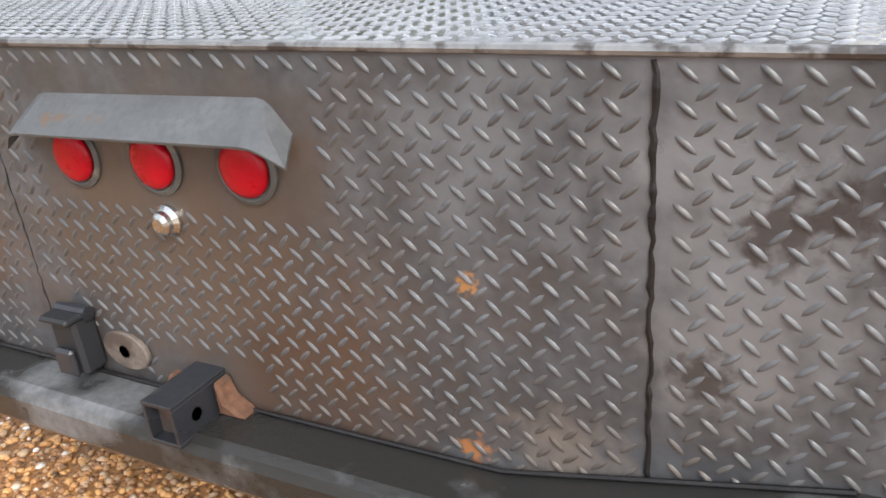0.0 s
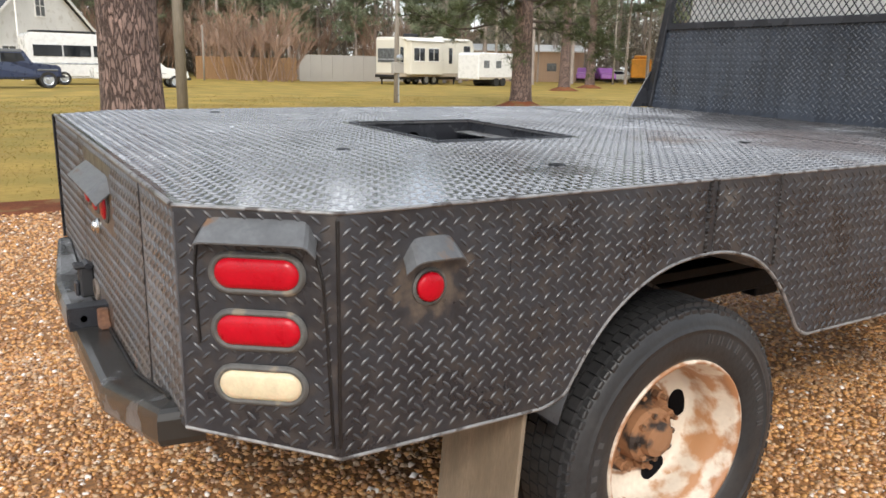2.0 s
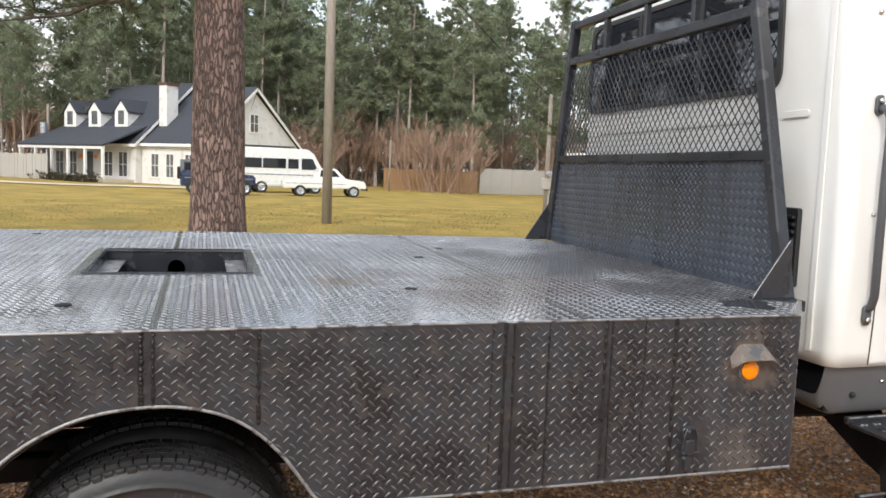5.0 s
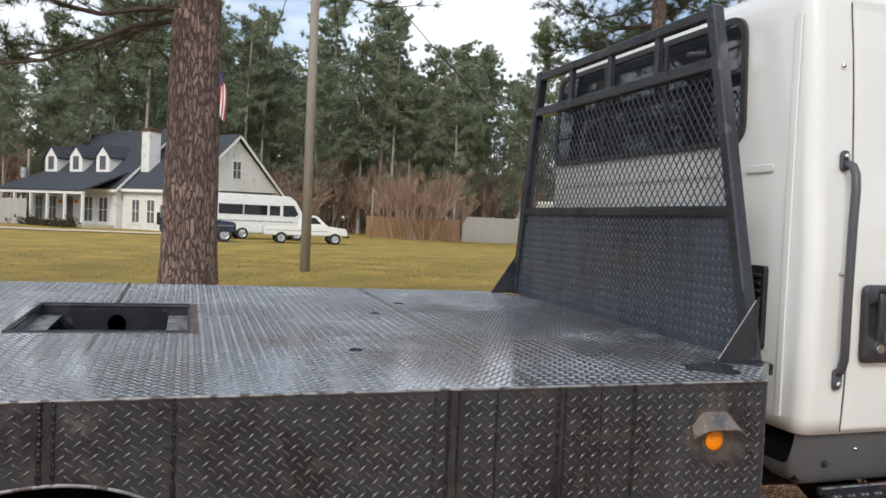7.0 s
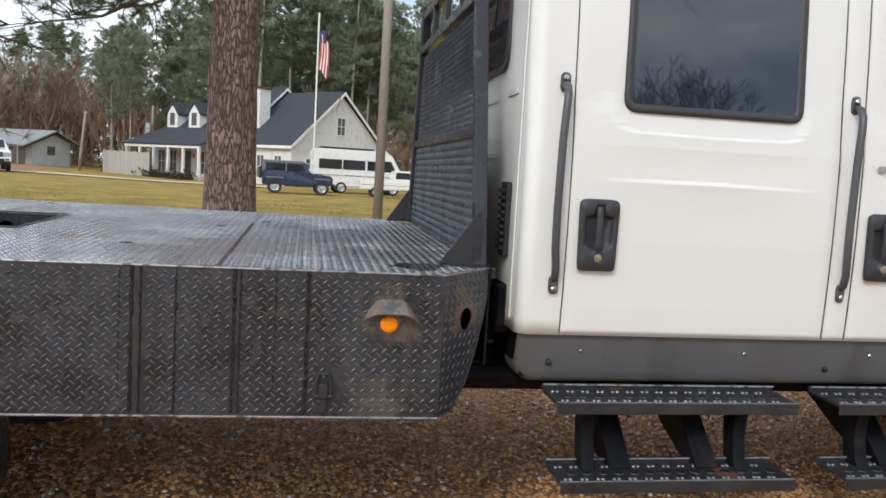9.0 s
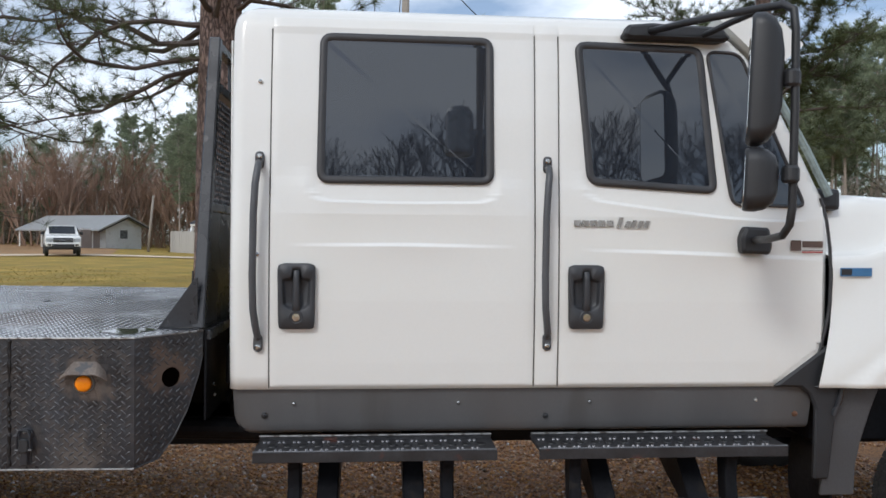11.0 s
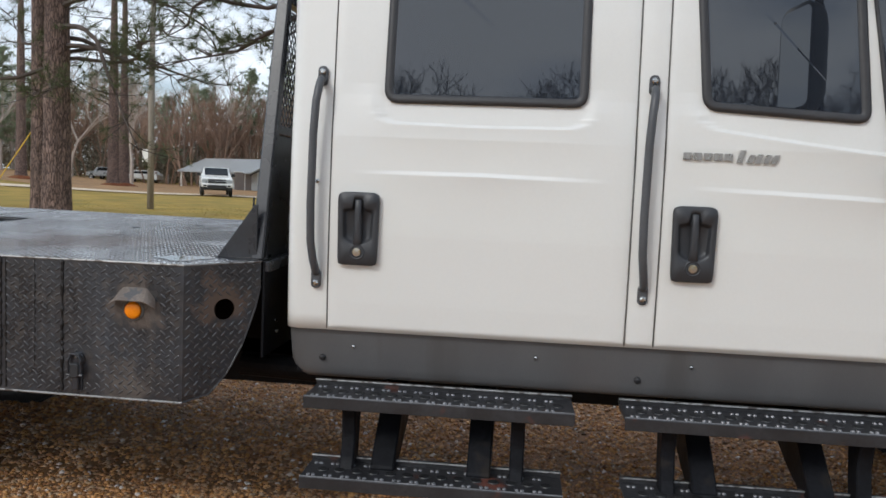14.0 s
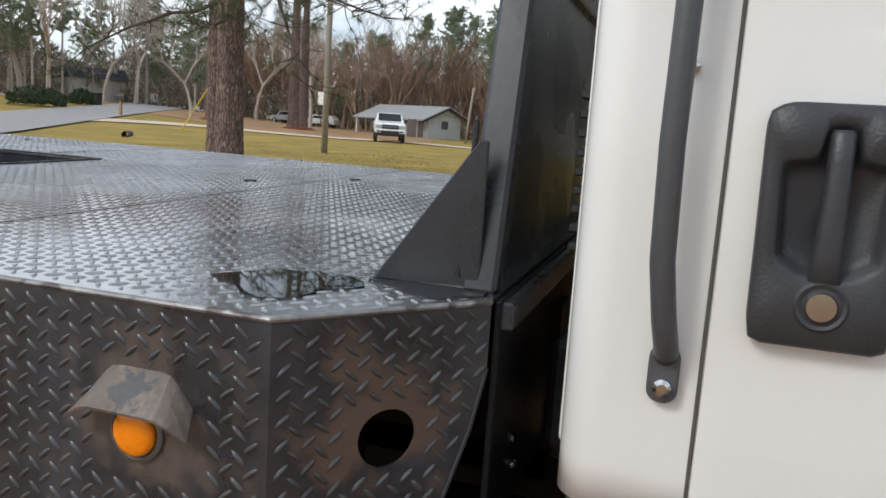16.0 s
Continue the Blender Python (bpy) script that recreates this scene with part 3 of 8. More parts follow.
def round_lamp(m, r, mat, label):
    lamp = part("marker_lamp", lathe([(r * 1.28, 0), (r * 1.28, 0.004), (r * 1.12, 0.007), (r * 1.02, 0.004), (0, 0.004)], 28, m), LAMP_METAL, truck, label, smooth=False)
    part("lens", lathe([(r, 0.004), (r * 0.97, 0.010), (r * 0.8, 0.0135), (r * 0.45, 0.0155), (0, 0.016)], 28, m), mat, lamp, smooth=True)
    return lamp


round_lamp(face_frame @ pose(0.438, 0.961, 0), 0.0305, RED, "small round red side marker lamp")
hood(face_frame @ pose(0.444, 1.062, 0), 0.105, 0.04, 0.042, HOODMAT, flare=0.02, label="bent grey steel hood over the marker lamp")
round_lamp(face_frame @ pose(2.994, 0.955, 0), 0.0305, AMBER, "small round amber side marker lamp")
hood(face_frame @ pose(2.998, 1.036, 0), 0.112, 0.043, 0.045, RUSTHOOD, flare=0.034, label="rust-worn steel hood over the amber lamp")

# rear plate
rear_frame = axes((0, 0, 0), (1, 0, 0), (0, 0, 1))
rear_poly = [(-1.025, DECK_Z), (-1.025, 0.682), (-0.53, 0.60), (0.49, 0.60), (0.96, 0.682), (0.96, DECK_Z)]
rear = part("rear_panel", prism(rear_poly, -0.005, rear_frame), REAR, truck, "weathered black tread-plate rear panel")
lugs("tread_pattern", rear_poly, rear_frame, REARLUG, rear,
     holes=[(0.639, 0.6, 0.653, 1.2), (-0.352, 0.6, -0.342, 1.2), (-0.25, 0.93, 0.25, 1.1), (-0.40, 0.56, -0.28, 0.76), (-0.10, 0.6, 0.1, 0.70), (-0.25, 0.62, -0.15, 0.70)], margin=0.008)
for x, w in ((0.646, 0.0036), (-0.347, 0.002)):
    part("weld_seam", tube([(x + random.uniform(-0.0022, 0.0022), 0.0005, z) for z in np.linspace(0.63, 1.13, 40)], w, 6, taper=[w * random.uniform(0.55, 1.3) for _ in range(40)]), WELD, rear)
part("top_edge", tube([(-1.025, 0, DECK_Z - 0.004), (0.96, 0, DECK_Z - 0.004)], 0.006, 8), EDGE, rear)
for x in (-0.168, -0.012, 0.146):
    round_lamp(rear_frame @ pose(x, 0.993, 0), 0.038, RED, "round red tail marker lamp")
hood(rear_frame @ pose(-0.01, 1.082, 0), 0.44, 0.046, 0.055, HOODMAT, 0.016, flare=0.03, label="long bent grey steel hood over the marker lamps")
part("licence_lamp", lathe([(0.024, 0), (0.024, 0.006), (0.018, 0.012), (0.016, 0.018), (0.010, 0.023), (0, 0.024)], 18, rear_frame @ pose(-0.012, 0.908, 0)), CHROME, truck, "small dull chrome lamp")
for x, z in ((0.085, 0.83), (-0.05, 0.85), (0.24, 0.9)):
    part("empty_hole", lathe([(0, 0.0006), (0.006, 0.0006), (0.007, 0.0)], 10, rear_frame @ pose(x, z, 0)), GAP, rear)

# trailer plug box
m = rear_frame @ pose(-0.262, 0.692, 0) @ Matrix.Diagonal((0.68, 0.8, 0.9, 1))
socket = part("trailer_socket", box(-0.042, 0.042, -0.075, 0.05, 0.0, 0.05, 0.008, m=m), PLASTIC, truck, "black trailer wiring socket with a flip cap")
part("cap", box(-0.048, 0.048, 0.045, 0.06, 0.0, 0.065, 0.005, m=m), PLASTIC, socket)
part("hinge", tube([m @ Vector((-0.05, 0.055, 0.02)), m @ Vector((0.055, 0.055, 0.02))], 0.011, 10), BLACK, socket)
part("latch", box(-0.03, 0.03, -0.07, -0.01, 0.05, 0.065, 0.006, m=m), BLACK, socket)
# loop plate for the safety chain
m = rear_frame @ pose(-0.175, 0.672, 0)
loop = part("chain_loop", prism([(0.045 * math.cos(a) * 1.0 - 0.02 * math.sin(a), 0.032 * math.sin(a) + 0.012 * math.cos(a)) for a in (2 * math.pi * k / 16 for k in range(16))], 0.01, m, bevel=0.002), RUSTHOOD, truck, "worn bare metal chain plate with a hole")
part("hole", lathe([(0, 0.0), (0.011, 0.0)], 14, m @ pose(0, 0, 0.0115)), GAP, loop)
# receiver tube
recv = bmesh.new()
for b in ((-0.038, 0.038, 0.668, 0.675), (-0.038, 0.038, 0.605, 0.612), (-0.038, -0.031, 0.612, 0.668), (0.031, 0.038, 0.612, 0.668)):
    box(0.76 * b[0] - 0.004, 0.76 * b[1] - 0.004, -0.11, 0.15, b[2] + 0.002, b[3] + 0.002, 0.001, recv)
receiver = part("receiver_hitch", recv, BLACK, truck, "square steel receiver hitch tube with rust")
part("receiver_inside", box(-0.027, 0.019, -0.09, -0.088, 0.613, 0.667), RUST, receiver)
part("pin_hole", lathe([(0, 0), (0.010, 0)], 14, axes((0.0262, -0.07, 0.642), (0, 1, 0), (0, 0, 1))), GAP, receiver)
part("rusty_bracket", prism([(0.028, 0.616), (0.08, 0.616), (0.066, 0.628), (0.045, 0.64), (0.036, 0.67), (0.028, 0.672)], 0.035, axes((0, 0, 0), (1, 0, 0), (0, 0, 1)), bevel=0.005), RUST, receiver, "rusted weld bracket")
part("rusty_bracket", box(-0.075, -0.05, -0.03, 0.0, 0.61, 0.66, 0.008), RUST, receiver, "rusted weld bracket")

# bent bumper channel
bump_path = [(0.935, 0.045, 0.705), (0.912, -0.045, 0.702), (0.50, -0.098, 0.618), (-0.02, -0.1, 0.614), (-0.54, -0.098, 0.618), (-0.90, -0.045, 0.702), (-0.925, 0.045, 0.705)]
bump = bmesh.new()
prof = [(0.0, 0.0), (0.78, 0.0), (0.93, -0.006), (1.0, -0.02), (1.0, -0.062), (0.9, -0.078), (0.0, -0.078)]
inner = [(0.87, 0.05), (0.85, 0.006), (0.47, 0.004), (-0.02, 0.004), (-0.51, 0.004), (-0.84, 0.006), (-0.86, 0.05)]
rows = []
for (ox, oy, z), (ix, iy) in zip(bump_path, inner):
    rows.append([bump.verts.new((ix + (ox - ix) * u, iy + (oy - iy) * u, z + dz)) for u, dz in prof])
for a, b in zip(rows, rows[1:]):
    for k in range(len(prof)):
        bump.faces.new((a[k], a[(k + 1) % len(prof)], b[(k + 1) % len(prof)], b[k]))
bump.faces.new(rows[0])
bump.faces.new(rows[-1][::-1])
bmesh.ops.recalc_face_normals(bump, faces=bump.faces)
BUMPER = material("worn_grey_bumper_paint", (0.17, 0.174, 0.18), 0.3, 0.2, 0.35, 5, 70, 0.2, second=(0.035, 0.034, 0.032), cover=0.42, spots=4, second_rough=0.25)
bumper = part("bumper", bump, BUMPER, truck, "bent grey-black steel step bumper with scuffed paint")
part("bumper_weld", tube([(0.85, -0.004, 0.704), (0.47, -0.008, 0.622), (-0.02, -0.008, 0.618), (-0.51, -0.008, 0.622), (-0.84, -0.004, 0.704)], 0.0035, 6), WELD, bumper)

# angled front plates of the bed
FC = Vector((0.93 - SIDE, FRONT_Y - CORNER_Y, 0))
front_frame = axes((SIDE, CORNER_Y, 0), FC, (0, 0, 1))
fl = FC.length
front_poly = [(0, DECK_Z), (0, FLOOR_Z - 0.008), (0.10, 0.652), (0.17, 0.72), (0.23, 0.82), (0.28, 0.95), (fl, 1.04), (fl, DECK_Z)]
HOLE_C = (0.156, 0.958)
ring = [(HOLE_C[0] + 0.041 * math.cos(a), HOLE_C[1] + 0.041 * math.sin(a)) for a in (2 * math.pi * k / 24 for k in range(24))]
fp = bmesh.new()
upper = [(0, DECK_Z), (0, HOLE_C[1])] + [ring[k] for k in range(12, -1, -1)] + [(fl, HOLE_C[1] + 0.08), (fl, DECK_Z)]
lower = [(0, HOLE_C[1]), (0, FLOOR_Z - 0.008), (0.10, 0.652), (0.17, 0.72), (0.23, 0.82), (0.28, 0.95), (fl, HOLE_C[1] + 0.08)] + [ring[k] for k in range(24, 11, -1) for k in [k % 24]]
prism(upper, -0.005, front_frame, fp)
prism(lower, -0.005, front_frame, fp)
front_plate = part("front_corner_panel", fp, PLATE, truck, "angled black tread-plate panel with a round hole")
lugs("tread_pattern", front_poly, front_frame, LUGMAT, front_plate, holes=[(HOLE_C[0] - 0.046, HOLE_C[1] - 0.046, HOLE_C[0] + 0.046, HOLE_C[1] + 0.046)], margin=0.01)
part("bottom_edge", tube([front_frame @ Vector((a, b, -0.002)) for a, b in [(0, FLOOR_Z - 0.01), (0.10, 0.65), (0.17, 0.718), (0.23, 0.818), (0.28, 0.948), (fl, 1.04)]], 0.004, 8), BLACK, front_plate)
part("front_corner_panel", prism([(0, DECK_Z), (0, 0.66), (fl, 1.0), (fl, DECK_Z)], 0.005, axes((LEFT, CORNER_Y, 0), (0.225, FRONT_Y - CORNER_Y, 0), (0, 0, 1))), PLATE, truck)
bulkhead = part("front_bulkhead", box(-0.97, 0.922, FRONT_Y + 0.002, FRONT_Y + 0.012, 0.76, DECK_Z - 0.004, 0.002), UNDER, truck, "glossy black steel bulkhead under the deck")
part("deck_angle", box(-0.97, 0.925, FRONT_Y + 0.012, FRONT_Y + 0.03, DECK_Z - 0.045, DECK_Z - 0.004, 0.004), BLACK, bulkhead)
for x, z in ((0.78, 0.88), (0.77, 0.835), (0.3, 0.88)):
    part("bolt", lathe([(0.007, 0), (0.007, 0.005), (0.003, 0.008), (0, 0.008)], 10, axes((x, FRONT_Y + 0.012, z), (-1, 0, 0), (0, 0, 1))), CHROME, bulkhead)

# side latch of the tool box door
m = face_frame @ pose(2.787, 0.725, 0)
latch = part("side_latch", box(-0.02, 0.02, -0.072, -0.01, 0, 0.006, 0.0015, m=m), BLACK, truck, "small black toggle latch with a wire bail")
part("keeper", prism(rounded(0.05, 0.042, 0.016), 0.012, m @ pose(0.002, 0.045, 0), bevel=0.003), BLACK, latch)
part("lever", prism(rounded(0.036, 0.052, 0.012), 0.014, m @ pose(0, 0.004, 0.012), bevel=0.004), PLASTIC, latch)
part("lever_tail", box(-0.012, 0.012, -0.068, -0.02, 0.012, 0.018, 0.003, m=m), BLACK, latch)
part("bail", tube([m @ Vector(p) for p in ((-0.024, -0.005, 0.02), (-0.023, 0.04, 0.022), (-0.014, 0.062, 0.02), (0.014, 0.062, 0.02), (0.023, 0.04, 0.022), (0.024, -0.005, 0.02))], 0.0045, 8), BLACK, latch)
part("pivot", tube([m @ Vector((-0.03, -0.012, 0.018)), m @ Vector((0.03, -0.012, 0.018))], 0.006, 8), BLACK, latch)
for dx, dy in ((0.0, -0.062), (0.0, 0.052), (-0.012, -0.03)):
    part("bolt", lathe([(0.0055, 0), (0.0055, 0.012), (0.003, 0.016), (0, 0.016)], 8, m @ pose(dx, dy, 0)), BOLT, latch)

# head board
HB = 3.348
def hb_left(z):
    return -1.09 + 0.215 * (z - DECK_Z) / 1.2
def hb_right(z):
    return 0.884 - 0.29 * (z - DECK_Z) / 1.2
board_poly = [(hb_left(DECK_Z) + 0.02, DECK_Z), (hb_right(DECK_Z) - 0.02, DECK_Z), (hb_right(1.63) - 0.02, 1.63), (hb_left(1.63) + 0.02, 1.63)]
hb_frame = axes((0, HB - 0.005, 0), (1, 0, 0), (0, 0, 1))
board = part("head_board_plate", prism(board_poly, -0.005, hb_frame), BOARD, truck, "black tread-plate head board")
lugs("tread_pattern", board_poly, hb_frame, BOARDLUG, board, margin=0.012)
part("board_back", prism(board_poly, 0.003, axes((0, HB + 0.004, 0), (1, 0, 0), (0, 0, 1))), BLACK, board)
for side in (hb_left, hb_right):
    s = 0.025
    p = part("head_board_post", prism([(side(DECK_Z) - s, DECK_Z), (side(DECK_Z) + s, DECK_Z), (side(2.39) + s, 2.39), (side(2.39) - s, 2.39)], 0.05, axes((0, HB + 0.025, 0), (1, 0, 0), (0, 0, 1)), bevel=0.006), BLACK, truck, "square black steel post")
for z, r in ((1.632, 0.02), (2.17, 0.022), (2.36, 0.02)):
    part("cross_bar", box(hb_left(z) + 0.02, hb_right(z) - 0.02, HB - r, HB + r, z - r, z + r, 0.004), BLACK, truck)
for f in (0.25, 0.5, 0.75):
    x = hb_left(2.26) + f * (hb_right(2.26) - hb_left(2.26))
    part("upright", box(x - 0.014, x + 0.014, HB - 0.014, HB + 0.014, 2.185, 2.345, 0.003), BLACK, truck)
part("light_bar", tube([(hb_left(2.2) - 0.09, HB - 0.01, 2.205), (hb_left(2.2) + 0.02, HB - 0.01, 2.2)], 0.007, 8), BLACK, truck)
part("light_bar", tube([(hb_right(2.2) - 0.03, HB - 0.03, 2.205), (hb_right(2.2) - 0.12, HB - 0.05, 2.215)], 0.011, 8), BLACK, truck)
# expanded steel mesh
mv, mf = [], []
def strand(a, b, w=0.0034):
    a, b = Vector(a), Vector(b)
    d = (b - a).normalized()
    n1 = d.cross(Vector((0, 1, 0))).normalized() * w
    n2 = Vector((0, w * 0.8, 0))
    k = len(mv)
    for p in (a, b):
        mv.extend([p + n1, p + n2, p - n1, p - n2])
    for j in range(4):
        mf.append((k + j, k + (j + 1) % 4, k + 4 + (j + 1) % 4, k + 4 + j))
cw, chh = 0.040, 0.0265
zb, zt = 1.652, 2.15
for i in range(-3, int((hb_right(zb) - hb_left(zb)) / cw) + 3):
    for j in range(int((zt - zb) / chh)):
        x, z = hb_left(zb) + i * cw + (cw / 2 if j % 2 else 0), zb + j * chh
        for dx in (-cw / 2, cw / 2):
            if hb_left(z) + 0.02 < x < hb_right(z) - 0.02 and hb_left(z + chh) + 0.02 < x + dx < hb_right(z + chh) - 0.02:
                strand((x, HB, z), (x + dx, HB, z + chh))
raw("expanded_mesh", mv, mf, BLACK, truck, "black expanded steel mesh")
# gussets
for x, tall in ((0.897, 0.196), (-1.10, 0.23)):
    part("gusset", prism([(HB, DECK_Z + 0.002), (HB - 0.155, DECK_Z + 0.002), (HB - 0.15, DECK_Z + 0.012), (HB - 0.012, DECK_Z + tall), (HB, DECK_Z + tall)], 0.008, axes((x, 0, 0), (0, 1, 0), (0, 0, 1)), bevel=0.002), BLACK, truck, "triangular steel gusset")
part("base_flange", prism([(0.875, 3.19), (0.915, 3.19), (0.985, 3.305), (0.93, 3.362), (0.875, 3.362)], 0.0032, pose(0, 0, DECK_Z)), BLACK, truck, "smooth black steel base flange")
part("post_weld", tube([(0.905 - 0.045 * k / 9, HB - 0.03 + random.uniform(-0.001, 0.001), DECK_Z + 0.02 + 0.2 * k / 9) for k in range(10)], 0.004, 6), WELD, truck)
part("gusset_weld", tube([(0.897, HB - 0.155, DECK_Z + 0.004), (0.9, HB + 0.02, DECK_Z + 0.004)], 0.007, 8), WELD, truck)

# the bed leans: its far side stands higher than its near side, most of all at the rear
def twist(x, y):
    across = min(1.0, max(0.0, (SIDE - x) / (SIDE - LEFT)))
    return -0.016 * (1 - across) + (0.016 + 0.018 * min(1.0, max(0.0, (3.3 - y) / 2.2))) * across


bent = ("top_edge", "gusset", "base_flange", "post_weld", "gusset_weld", "head_board_post", "head_board_plate", "board_back", "front_corner_panel", "front_bulkhead", "deck_angle", "deck_underside", "corner_panel", "side_panel", "rear_panel", "deck", "puddle")
for ob in [puddle] + list(truck.children):
    if not ob.name.split(".")[0] in bent:
        continue
    for sheet in [ob] + list(ob.children):
        for v in sheet.data.vertices:
            w = min(1.0, max(0.0, (v.co.z - 0.95) / 0.17)) * min(1.0, max(0.0, (1.36 - v.co.z) / 0.2))
            v.co.z += w * twist(v.co.x, v.co.y)
# ---- running gear ----
for x in (0.36, -0.46):
    part("chassis_rail", box(x, x + 0.1, 2.6, 7.1, 0.54, 0.74, 0.006), UNDER, truck)
    part("chassis_rail", box(x, x + 0.1, 0.02, 2.6, 0.50, 0.583, 0.006), UNDER, truck)
    part("rail_flange", box(x, x + 0.1, 0.02, 2.6, 0.598, 0.637, 0.004), UNDER, truck)
    part("spring_hanger", box(x + 0.01, x + 0.09, 0.55, 0.67, 0.46, 0.70, 0.006), UNDER, truck)
    part("spring_hanger", box(x + 0.01, x + 0.09, 2.45, 2.6, 0.46, 0.80, 0.006), UNDER, truck)
for y in (0.12, 0.5, 0.8, 1.85, 2.45, 2.9, 3.3):
    e = 0.25 if y < 0.3 or y > 3.0 else 0.02
    part("cross_member", box(LEFT + e, SIDE - e, y - 0.025, y + 0.025, 1.03, 1.105, 0.003), UNDER, truck)
part("sub_rail", box(0.36, 0.46, 0.1, 3.4, 0.67, 1.03, 0.004), UNDER, truck)
part("sub_rail", box(-0.46, -0.36, 0.1, 3.4, 0.67, 1.03, 0.004), UNDER, truck)
part("tool_box", box(0.72, SIDE - 0.006, 2.2, 3.12, 0.67, 1.03, 0.004), UNDER, truck)
part("rear_axle", tube([(-0.85, HUB_Y, HUB_Z), (0.85, HUB_Y, HUB_Z)], 0.07, 12, lathe([(0.0, -0.16), (0.12, -0.14), (0.17, 0), (0.12, 0.14), (0, 0.16)], 20, axes((0, HUB_Y, HUB_Z), (0, 1, 0), (0, 0, 1)))), UNDER, truck)
liner = bmesh.new()
lin = [(HUB_Y + 0.475 * math.cos(radians(a)), 0.452 + 0.478 * math.sin(radians(a))) for a in range(58, 172, 6)]
for x0, x1 in ((0.62, 1.146),):
    lrows = [[liner.verts.new((x, y, z)) for y, z in lin] for x in (x0, x1)] + [[liner.verts.new((x, y, z + 0.004)) for y, z in lin] for x in (x1, x0)]
    for a, b in zip(lrows, lrows[1:] + lrows[:1]):
        for k in range(len(lin) - 1):
            liner.faces.new((a[k], a[k + 1], b[k + 1], b[k]))
bmesh.ops.recalc_face_normals(liner, faces=liner.faces)
part("wheel_arch_liner", liner, BLACK, truck, "curved black wheel arch liner", smooth=True)
part("exhaust_pipe", tube([(0.62, 3.2, 0.66), (0.62, 3.9, 0.64)], 0.05, 14), UNDER, truck)
part("cab_mount", box(0.45, 0.80, 3.44, 3.62, 0.88, 1.05, 0.01), UNDER, truck)
part("cab_mount_bracket", box(0.5, 0.78, 3.45, 3.50, 0.86, 1.05, 0.004), UNDER, truck)
part("mud_flap", prism([(0.80, FLOOR_Z + 0.12), (1.125, FLOOR_Z + 0.12), (1.125, 0.10), (0.80, 0.10)], 0.012, axes((0, 0.675, 0), (1, 0, 0), (0, 0.08, 1)), bevel=0.002), FLAP, truck, "weathered tan mud flap board")


def wheel(x, y, sign, dished):
    """A dual-type truck wheel whose outer face looks along sign * x."""
    m = axes((x, y, HUB_Z), (0, 1, 0), (0, 0, 1)) if sign > 0 else axes((x, y, HUB_Z), (0, -1, 0), (0, 0, 1))
    R, rim_r, half = 0.402, 0.252, 0.108
    prof = [(rim_r, -half * 0.78), (rim_r + 0.02, -half * 0.93), (0.33, -half), (0.372, -half * 0.93), (0.392, -half * 0.82), (R, -half * 0.66), (R + 0.003, 0), (R, half * 0.66), (0.396, half * 0.80), (0.384, half * 0.90), (0.362, half * 0.97), (0.353, half * 0.985), (0.350, half * 1.02), (0.346, half * 1.025), (0.343, half * 0.99), (0.33, half), (0.302, half * 0.985), (rim_r + 0.02, half * 0.93), (rim_r, half * 0.78)]
    tyre = part("wheel", lathe(prof, 72, m, closed=True), TYRE, truck, "black truck tyre on a rusting white steel wheel" if dished else "black truck tyre on a steel wheel", smooth=True)
    tread = bmesh.new()
    for k in range(76):
        a0 = 2 * math.pi * k / 76
        for z0, z1, off in ((-half * 0.66, -half * 0.36, 0.0), (-half * 0.31, -half * 0.02, 0.5), (half * 0.02, half * 0.31, 0.2), (half * 0.36, half * 0.68, 0.7)):
            a = a0 + off * 2 * math.pi / 76
            box(-0.0075, 0.0075, -0.0145 , 0.0145, z0, z1, 0, tread, m @ pose(0, 0, 0, 0, 0, math.degrees(a)) @ pose(R + 0.0025, 0, 0))
    part("tread", tread, TYRE, tyre)
    for k in range(90 if dished else 0):
        a = 2 * math.pi * k / 90
        part("shoulder_lug", box(0.383, 0.4005, -0.0118, 0.0118, half * 0.66, half * (0.86 if k % 3 else 0.89), 0.003, m=m @ pose(0, 0, 0, 0, 0, math.degrees(a))), TYRE, tyre)
    # raised marking along the side wall, as plain bars
    if dished:
        for k, wd in enumerate((0.02, 0.02, 0.021, 0.017, 0.009, 0.021, 0.019, 0.021, 0.017, 0.019, 0.015)):
            a = radians(78 - k * 7.6)
            for off in (-0.36, 0.36) if wd > 0.01 else (0.0,):
                part("raised_mark", box(0.308, 0.334, off * wd - 0.0024, off * wd + 0.0024, half * 0.985, half * 1.01, 0.0, m=m @ pose(0, 0, 0, 0, 0, math.degrees(a))), TYREMARK, tyre)
        for k in range(7):
            a = radians(210 - k * 8)
            part("raised_mark", box(0.312, 0.330, -0.008, 0.008, half * 0.985, half * 1.01, 0.0, m=m @ pose(0, 0, 0, 0, 0, math.degrees(a))), TYREMARK, tyre)
    depth = -0.085 if dished else half * 0.2
    rim_prof = [(rim_r + 0.006, half * 0.80), (rim_r + 0.004, half * 0.88), (rim_r - 0.004, half * 0.88), (rim_r - 0.012, half * 0.72), (rim_r - 0.018, half * 0.45), (rim_r - 0.03, half * 0.30), (rim_r - 0.034, -half * 0.1), (rim_r - 0.036, depth + 0.05), (0.208, depth + 0.024), (0.195, depth + 0.015), (0.155, depth + 0.004), (0.145, depth), (0.09, depth)]
    rim_bm = lathe(rim_prof + [(0.0, depth)], 60, m, caps=False)
    rim = part("rim", rim_bm, RIM if dished else UNDER, tyre, "white painted steel rim with rust streaks", smooth=True)
    for k in range(5 if dished else 0):
        a = radians(12 + 72 * k)
